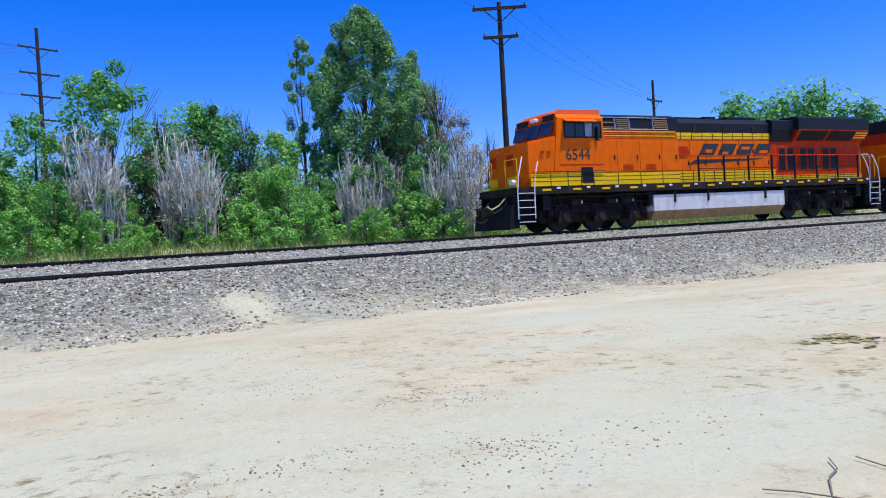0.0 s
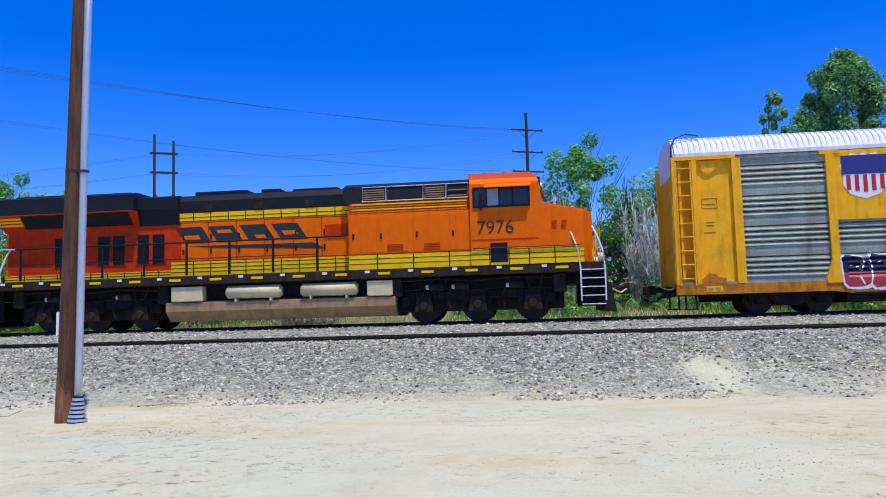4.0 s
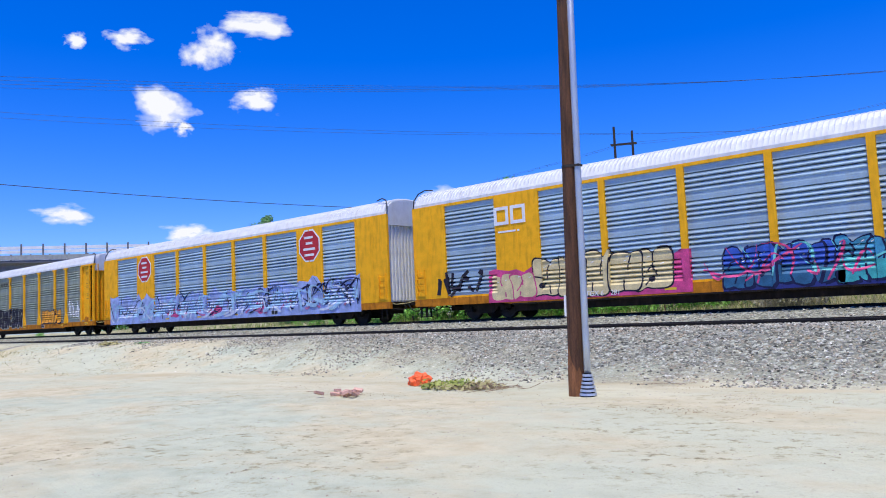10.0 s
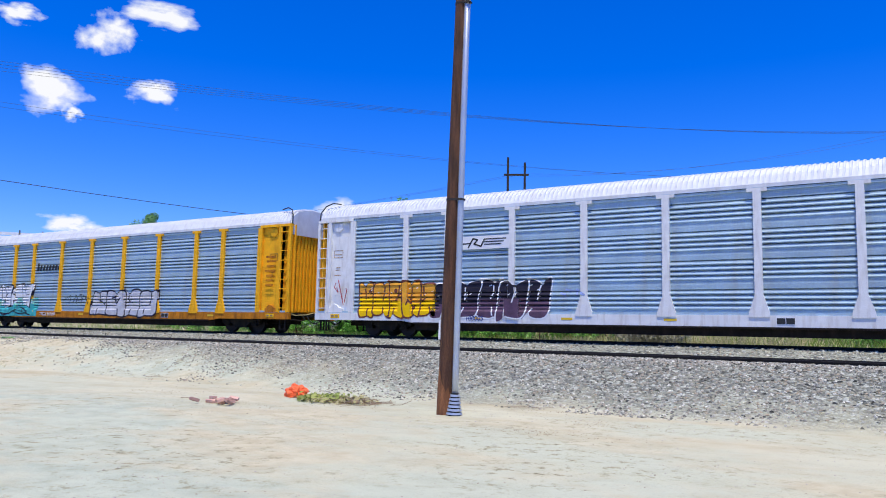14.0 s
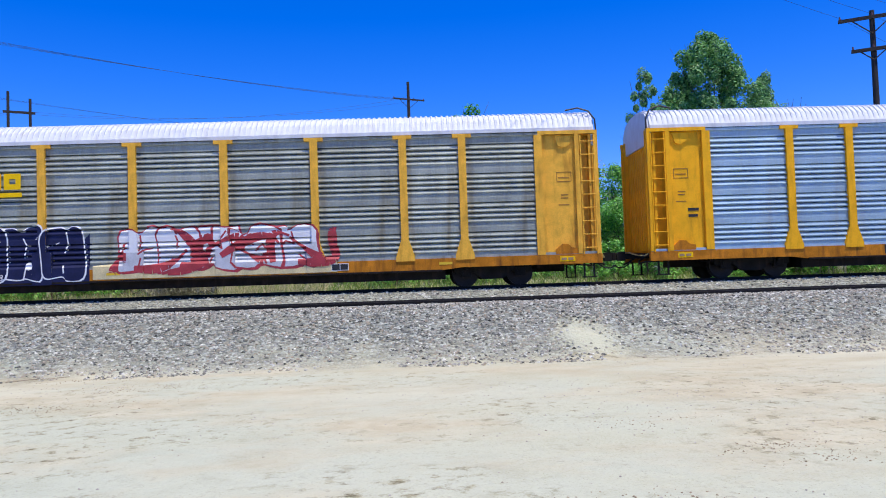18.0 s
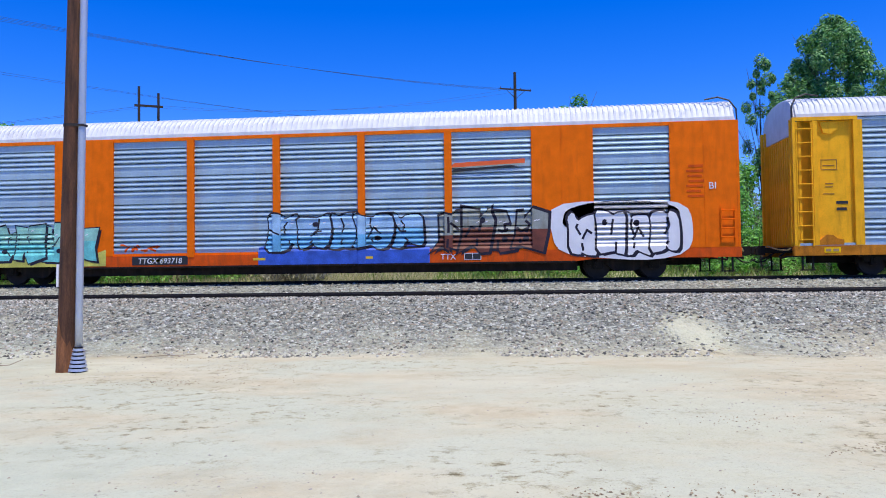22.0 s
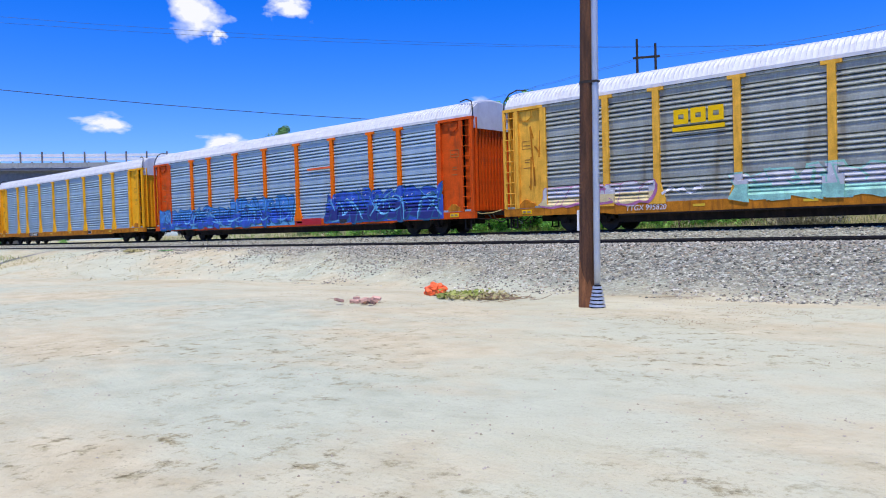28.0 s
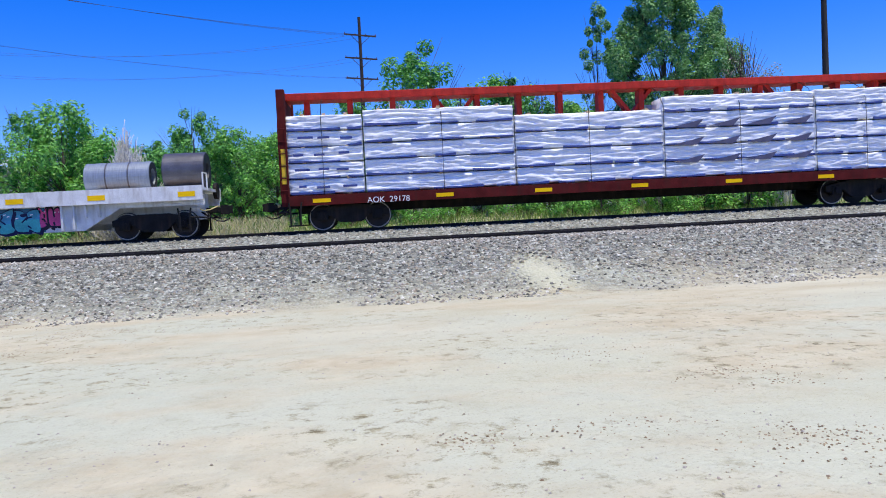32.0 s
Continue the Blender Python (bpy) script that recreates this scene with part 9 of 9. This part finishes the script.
def car(name, label, paint, length, width, height, hood, boot, tall=False):
    """A passenger car that faces -x: lower body, cabin, glass, lights, wheels."""
    c = thing(name, label, "car", "vehicles on the road")
    h = length / 2
    w = width / 2
    belt = height * 0.62
    bm = bmesh.new()
    prism(bm, [(-h, 0.32), (-h, belt * 0.72), (-h + 0.25, belt * 0.90), (-h + hood, belt), (h - boot, belt), (h - 0.12, belt * 0.97), (h, belt * 0.75), (h, 0.34), (h - 0.2, 0.22), (-h + 0.2, 0.22)], -w, w)
    bmesh.ops.bevel(bm, geom=bm.edges[:], offset=0.07, segments=2, affect="EDGES")
    part("body", bm, paint, c, smooth=False)
    top = height
    a, b = -h + hood, h - boot
    sl = 0.12 if tall else 0.55
    bm = bmesh.new()
    o = [(a, belt), (a + sl * 1.2, top - 0.04), (a + sl * 1.2 + 0.3, top), (b - sl * 0.9, top), (b - sl * 0.6, top - 0.05), (b, belt)]
    prism(bm, o, -w + 0.10, w - 0.10)
    for v in bm.verts:
        if v.co.z > belt + 0.05:
            v.co.y *= 0.9
    part("cabin", bm, M["soft_top"] if tall else paint, c)
    for s in (-1, 1):
        bm = bmesh.new()
        q = [(a + 0.22, belt + 0.03), (a + sl * 1.25, top - 0.12), (b - sl * 0.95, top - 0.12), (b - 0.25, belt + 0.03)]
        f = [bm.verts.new((x, s * ((w - 0.10) * (1 if z < belt + 0.1 else 0.905) + 0.012), z)) for x, z in q]
        bm.faces.new(f)
        part("side_window", bm, M["glass"], c)
        bm = bmesh.new()
        box(bm, h - 0.03, h + 0.012, *sorted((s * (w - 0.42), s * (w - 0.10))), belt * 0.70, belt * 0.88)
        part("tail_light", bm, M["tail_red"], c)
        bm = bmesh.new()
        box(bm, -h - 0.012, -h + 0.03, *sorted((s * (w - 0.45), s * (w - 0.12))), belt * 0.60, belt * 0.74)
        part("headlight", bm, M["white"], c)
        for x in (-h + 0.85, h - 0.9):
            road_wheel(c, x, s * (w - 0.09), 0.40 if tall else 0.33)
    for x0, x1, z0, z1, d in ((b - 0.04, b - sl * 0.62, belt + 0.05, top - 0.10, 0.03), (a + 0.06, a + sl * 1.15, belt + 0.05, top - 0.10, -0.03)):
        bm = bmesh.new()
        bm.faces.new([bm.verts.new((x + d, y, z)) for x, y, z in ((x0, -w + 0.25, z0), (x0, w - 0.25, z0), (x1, w - 0.35, z1), (x1, -w + 0.35, z1))])
        part("windscreen", bm, M["glass"], c)
    bm = bmesh.new()
    box(bm, h - 0.02, h + 0.03, -w + 0.1, w - 0.1, 0.34, 0.46, 0.015)
    part("bumper", bm, M["rubber"] if tall else paint, c)
    bm = bmesh.new()
    box(bm, h + 0.012, h + 0.02, -0.16, 0.16, belt * 0.72, belt * 0.72 + 0.14)
    part("plate_bar", bm, M["white"], c)
    if tall:
        bm = bmesh.new()
        cyl(bm, (h, 0, 0.95), (h + 0.22, 0, 0.95), 0.38, seg=20)
        part("spare_wheel", bm, M["rubber"], c)
    return c


VEHICLES = [
    (car("sedan", "blue-grey four-door sedan on the road", M["car_blue"], 4.6, 1.78, 1.42, 1.25, 0.55), -46.5, 13.0, 6.6, 2.1),
    (car("jeep", "dark blue jeep with a black soft top", M["jeep_blue"], 4.2, 1.85, 1.85, 1.45, 0.1, True), -59.0, 17.5, 24.0, 2.1),
    (car("estate_car", "pale tan car far along the road", M["car_tan"], 4.7, 1.9, 1.7, 1.2, 0.25), -128.0, 6.0, 24.0, -2.0),
]


# ---- guard rail on the far side of the road ----
def guard_rail():
    g = thing("guard_rail", "low galvanised guard rail beside the road", "guard rail", kind="structure")
    pts = []
    for i in range(26):
        p = lane(-52 - i * 3.0, -5.6)
        pts.append((p.x, p.y, 0.62))
    bm = bmesh.new()
    rows = [[bm.verts.new((x, y + dy, z + dz)) for dz, dy in ((-0.15, 0), (-0.08, 0.05), (0, 0.0), (0.08, 0.05), (0.15, 0))] for x, y, z in pts]
    for a, b in zip(rows, rows[1:]):
        for k in range(4):
            bm.faces.new((a[k], a[k + 1], b[k + 1], b[k]))
    part("beam", bm, M["guard_rail"], g)
    for x, y, z in pts:
        bm = bmesh.new()
        box(bm, x - 0.07, x + 0.07, y - 0.16, y - 0.02, -0.3, 0.8)
        part("post", bm, M["pole_wood_dark"], g)


guard_rail()


# ---- litter by the pole: bricks, a burst orange bag, cut weeds ----
def litter():
    r = random.Random(3)
    bm = bmesh.new()
    box(bm, -0.10, 0.10, -0.05, 0.05, 0, 0.06, 0.006)
    brick = to_mesh("brick", bm)
    for i in range(13):
        x, y = -12.85 + (r.gauss(0, 0.24) if i < 10 else r.uniform(-1.2, 0.9)), 11.1 + r.gauss(0, 0.2)
        ob = piece("brick", brick, M["brick_red"], None, Matrix.LocRotScale((x, y, ground_height(x, y) + (0.02 if i < 6 else 0.07)), Euler((r.uniform(-0.4, 0.4), r.uniform(-0.5, 0.5), r.uniform(0, 3.1))), (1, 1, 1)))
        tagged(ob, "loose broken red brick on the sand", "brick", "loose bricks")
    bm = bmesh.new()
    bmesh.ops.create_icosphere(bm, subdivisions=4, radius=1)
    for v in bm.verts:
        k = 1 + 0.28 * noise.noise(v.co * 2.2) + 0.12 * noise.noise(v.co * 6)
        v.co = Vector((v.co.x * 0.34 * k, v.co.y * 0.26 * k, max(v.co.z, -0.5) * 0.24 * k + 0.11))
    bag = solid("plastic_bag", bm, M["plastic_orange"], "crumpled bright orange plastic bag on sand", "bag", m=at(-12.7, 13.5, ground_height(-12.7, 13.5), 0.85, 0.85, 0.85))
    for (cx, cy, n, sp, name, mt, lab) in ((-11.75, 13.35, 520, 0.42, "weed_pile", "weed", "heap of cut green and brown weeds"), (-11.2, 13.30, 260, 0.75, "weed_pile", "grass_dry", "straw-coloured cut grass on the weed heap"), (8.8, 6.7, 90, 0.4, "weed_pile", "grass_dry", "flat tuft of dry grass on sand"), (-37.0, 21.0 - 3.2, 120, 0.5, "weed_pile", "grass_dry", "small clump of dry weeds"), (-34.5, 18.4, 80, 0.3, "weed_pile", "leaf_dark", "small clump of dark weeds")):
        v, f = leaf_cloud([(r.uniform(-sp, sp), r.gauss(0, 0.22), 0.06, r.uniform(0.14, 0.40)) for _ in range(40 if n > 200 else 14)], n // (40 if n > 200 else 14), 1.0, 0.075 if n > 200 else 0.11, r, 0.35)
        v[:, 2] = np.abs(v[:, 2]) * (1.0 if n > 100 else 0.25)
        ob = new(name, mesh_from(name, v, f, M[mt]))
        tagged(ob, lab, "weeds", kind="stuff")
        ob.matrix_basis = at(cx, cy, ground_height(cx, cy), rz=18)
    bm = bmesh.new()
    for _ in range(90):
        x, y, ln, a = r.gauss(0.1, 0.55), r.gauss(0, 0.2), r.uniform(0.25, 0.8), r.gauss(0.25, 0.5)
        zz = r.uniform(0.01, 0.12)
        dx, dy = ln * math.cos(a) / 2, ln * math.sin(a) / 2
        tube(bm, [(x - dx, y - dy, zz * 0.5), (x, y + 0.03, zz), (x + dx, y + dy, r.uniform(0.01, 0.16))], 0.006, 4)
    solid("stalk_pile", bm, M["twig"], "brown dry stalks pulled up with the weeds", "weeds", kind="stuff", m=at(-11.0, 13.3, ground_height(-11.0, 13.3)))
    for x, y, ln, a in ((-12.1, 14.1, 0.9, 20), (-10.4, 12.9, 0.7, 60), (-13.9, 11.3, 0.5, 5), (4.3, 3.5, 0.7, 35), (4.6, 3.2, 0.9, 70), (3.9, 3.3, 0.6, 120), (-7.3, 15.2, 1.1, 25), (-20.5, 15.6, 0.9, 30), (-0.7, 4.3, 0.25, 80), (5.0, 3.5, 0.5, 10)):
        bm = bmesh.new()
        tube(bm, [(-ln / 2, 0, 0.015), (-ln * 0.1, 0.03 * ln, 0.03), (ln * 0.2, -0.02, 0.02), (ln / 2, 0.05 * ln, 0.025)], 0.005, 5)
        solid("stick", bm, M["twig"], "short dry stick lying on the sand", "stick", "dry sticks", m=at(x, y, ground_height(x, y), rz=a))


litter()


# ---- loose stones, grass and growth ----
def stones(name, label, n, place, size, material, seed, flat=0.7):
    """Many small angular stones in one mesh."""
    r = np.random.RandomState(seed)
    base = np.array([(1, 0, -0.3), (-0.4, 0.9, -0.35), (-0.6, -0.8, -0.3), (0.3, 0.2, 0.75), (-0.35, 0.1, 0.6), (0.5, -0.7, 0.2)], float)
    tri = np.array([(0, 1, 3), (1, 4, 3), (1, 2, 4), (2, 5, 4), (4, 5, 3), (5, 0, 3), (2, 0, 5), (0, 2, 1)])
    pts = place(r, n)
    pts = np.array([(x, y, ground_height(x, y)) for x, y in pts])
    n = len(pts)
    s = size * r.uniform(0.5, 1.5, n) ** 1.3
    a = r.uniform(0, 6.283, n)
    v = np.repeat(base[None], n, 0) * r.uniform(0.7, 1.3, (n, 6, 3))
    c, q = np.cos(a), np.sin(a)
    x = v[:, :, 0] * c[:, None] - v[:, :, 1] * q[:, None]
    y = v[:, :, 0] * q[:, None] + v[:, :, 1] * c[:, None]
    v = np.stack([x, y, v[:, :, 2] * flat], 2) * s[:, None, None] + pts[:, None, :] + np.array([0, 0, 0.15])[None, None, :] * s[:, None, None]
    f = (np.arange(n) * 6)[:, None, None] + tri[None]
    me = bpy.data.meshes.new(name)
    me.from_pydata(v.reshape(-1, 3).tolist(), [], f.reshape(-1, 3).tolist())
    me.materials.append(material)
    ob = new(name, me)
    tagged(ob, label, "gravel", kind="stuff")


def stone_mat(name, *cols):
    m = bpy.data.materials.new(name)
    m.use_nodes = True
    n, l = m.node_tree.nodes, m.node_tree.links
    b = n["Principled BSDF"]
    g = n.new("ShaderNodeNewGeometry")
    r = n.new("ShaderNodeValToRGB")
    r.color_ramp.elements[0].color = (*cols[0], 1)
    r.color_ramp.elements[1].color = (*cols[-1], 1)
    for i, c in enumerate(cols[1:-1]):
        r.color_ramp.elements.new((i + 1) / (len(cols) - 1)).color = (*c, 1)
    l.new(g.outputs["Random Per Island"], r.inputs[0])
    l.new(r.outputs[0], b.inputs["Base Color"])
    b.inputs["Roughness"].default_value = 0.85
    return m


M["ballast"] = stone_mat("ballast", (0.04, 0.04, 0.032), (0.20, 0.195, 0.155), (0.42, 0.405, 0.325), (0.38, 0.31, 0.21), (0.32, 0.315, 0.255), (0.76, 0.74, 0.62))
M["grit"] = stone_mat("grit", (0.30, 0.25, 0.18), (0.48, 0.42, 0.33), (0.38, 0.34, 0.29), (0.50, 0.45, 0.38))


def on_bank(r, n):
    x = r.uniform(-42, 40, n)
    y = 20.3 - 5.4 * r.uniform(0, 1, n) ** 1.25
    k = r.uniform(0, 1, n) < np.clip((y - 14.6 - 3.0 * np.clip((-9 - x) / 19, 0, 1) + 0.8 * np.sin(x * 0.9) + 0.6 * np.sin(x * 2.3 + 1)) / 2.2, 0.03, 1)
    k &= ((x - 3.5) / 0.75) ** 2 + ((y - 16.6) / 1.1) ** 2 > r.uniform(0.05, 0.8, n)
    return np.stack([x, y], 1)[k]


def on_bed(r, n):
    return np.stack([r.uniform(-45, 42, n), r.uniform(20.2, 25.6, n)], 1)


def on_sand(r, n):
    c = np.stack([r.uniform(-18, 12, 160), 2.2 + 13.5 * r.uniform(0, 1, 160)], 1)[r.randint(0, 160, n)]
    x, y = c[:, 0] + r.normal(size=n) * 0.9, np.maximum(c[:, 1] + r.normal(size=n) * 0.45, 2.0)
    return np.stack([x, y], 1)


stones("ballast", "loose grey crushed-stone ballast", 90000, on_bank, 0.034, M["ballast"], 1)
stones("ballast", "grey crushed stone between the tracks", 16000, on_bed, 0.04, M["ballast"], 2)
stones("grit", "scattered small stones on the sand", 4200, on_sand, 0.010, M["grit"], 3)
M["earth"] = stone_mat("earth", (0.16, 0.11, 0.06), (0.30, 0.22, 0.13), (0.40, 0.31, 0.19), (0.24, 0.18, 0.11))
stones("clods", "broken brown clods of earth", 1400, lambda r, n: np.stack([r.normal(-11.6, 0.8, n), r.normal(-0.5, 0.35, n)], 1), 0.019, M["earth"], 4)


def in_streaks(r, n):
    """Loose earth in short streaks, as tyres leave it."""
    spots = ((1.7, 5.8, 0.35), (2.7, 5.4, 0.3), (3.1, 5.2, 0.3), (0.6, 5.7, 0.3), (2.5, 8.8, 0.5), (3.8, 7.0, 0.4), (3.3, 7.5, 0.35), (-5.9, 11.3, 0.5), (-5.3, 11.4, 0.5), (-4.9, 13.3, 0.7), (-4.4, 13.1, 0.6), (-4.4, 11.8, 0.6), (-6.3, 14.8, 0.6), (-12.2, 11.6, 0.7), (-10.6, 12.7, 0.8), (-16.0, 12.4, 0.9), (-5.4, 15.3, 0.8))
    k = r.randint(0, len(spots), n)
    c = np.array(spots)[k]
    u, v = r.normal(size=n) * c[:, 2], r.normal(size=n) * c[:, 2] * 0.4
    return np.stack([c[:, 0] + u * 0.97 - v * 0.2, c[:, 1] + v + u * 0.12], 1)


stones("clods", "streaks of loose brown earth", 1500, in_streaks, 0.009, M["earth"], 6)
stones("clods", "broken brown clods of earth", 140, lambda r, n: np.stack([r.normal(3.2, 0.8, n), r.normal(4.9, 0.25, n)], 1), 0.010, M["earth"], 5)


def blades(name, label, n, place, height, material, seed, lean=0.5):
    """Upright grass blades in one mesh."""
    r = np.random.RandomState(seed)
    p = place(r, n)
    p = np.array([(x, y, ground_height(x, y)) for x, y in p])
    n = len(p)
    a = r.uniform(0, 6.283, n)
    h = height * r.uniform(0.5, 1.4, n)
    w = 0.012 + 0.03 * h
    d = np.stack([np.cos(a), np.sin(a), np.zeros(n)], 1)
    top = p + np.stack([lean * h * r.normal(size=n), lean * h * r.normal(size=n), h], 1)
    v = np.stack([p - d * w[:, None], p + d * w[:, None], top], 1).reshape(-1, 3)
    f = np.arange(n * 3).reshape(-1, 3)
    ob = new(name, mesh_from(name, v, f, M[material]))
    tagged(ob, label, "grass", kind="stuff")


blades("grass", "dry yellow grass beyond the tracks", 16000, lambda r, n: np.stack([r.uniform(-75, 45, n), 30.4 + 9 * r.uniform(0, 1, n)], 1), 0.22, "grass_pale", 11, 0.4)
blades("grass", "pale dry grass in the clearing beyond the tracks", 7000, lambda r, n: np.stack([r.uniform(-14.5, -4.0, n), 30.0 + 14 * r.uniform(0, 1, n) ** 1.3], 1), 0.42, "grass_pale", 17, 0.4)
blades("grass", "green grass beyond the tracks", 14000, lambda r, n: np.stack([-75 + 120 * r.uniform(0, 1, n) ** 0.45, 30.6 + 7 * r.uniform(0, 1, n)], 1), 0.42, "grass_green", 12, 0.4)
blades("grass", "dry grass on the verge by the road", 3600, lambda r, n: np.stack([-66 + 24 * r.uniform(0, 1, n) ** 0.8, 6.6 + 9.5 * r.uniform(0, 1, n)], 1), 0.12, "grass_dry", 13, 0.7)
blades("grass", "grey-green weeds on the verge by the road", 2600, lambda r, n: np.stack([-68 + 22 * r.uniform(0, 1, n) ** 0.9, 7.4 + 8.5 * r.uniform(0, 1, n)], 1), 0.20, "weed", 19, 0.5)
blades("grass", "greenish grass on the verge by the road", 9000, lambda r, n: np.stack([r.uniform(-110, -62, n), 8.5 + 9.5 * r.uniform(0, 1, n)], 1), 0.24, "weed", 14, 0.5)
blades("grass", "sparse pale grass tufts on the sand", 260, lambda r, n: np.stack([r.uniform(-46, -28, n), 13.0 + 4.5 * r.uniform(0, 1, n)], 1), 0.10, "grass_pale", 15, 0.7)
blades("grass", "grass on the far side of the road", 12000, lambda r, n: (lambda x: np.stack([x, -10.4 - 0.17 * (x + 25) - 9 * r.uniform(0, 1, n)], 1))(r.uniform(-150, -45, n)), 0.4, "grass_green", 16, 0.5)


# ---- motion ----
def motions():
    times = [0.5 * i for i in range(65)]
    gain = np.interp(times, (0, 0.5, 1, 1.5, 2, 28, 29, 30, 31, 32), (-0.85, -0.6, 0.06, 0.12, 0.02, 0, 0.35, 0.8, 0.8, 0.88))
    for ob, behind, turn in TRAIN:
        rows = []
        for t, g in zip(times, gain):
            x, y, a = track_point(89.3 - 14.079 * t - g + behind)
            rows.append((t, pose(x, y, RAIL_TRAIN, 0, 0, a + turn)))
        walk(ob, rows)
    for ob, az, el, d in SKY:
        rows = []
        for t in (0, 16, 32):
            a = az + 0.2 - 0.075 * (t - 9)
            rows.append((t, pose(-math.sin(radians(a)) * math.cos(radians(el)) * d, math.cos(radians(a)) * math.cos(radians(el)) * d, math.sin(radians(el)) * d, -el, 0, a)))
        walk(ob, rows)
    for ob, x0, speed, t0, side in VEHICLES:
        rows = []
        for t in times:
            p = lane(x0 - speed * (t - t0), side)
            q = lane(x0 - speed * (t - t0) - 1.0, side)
            rows.append((t, pose(p.x, p.y, ground_height(p.x, p.y) + 0.05, 0, 0, math.degrees(math.atan2(p.y - q.y, p.x - q.x)))))
        walk(ob, rows)


motions()
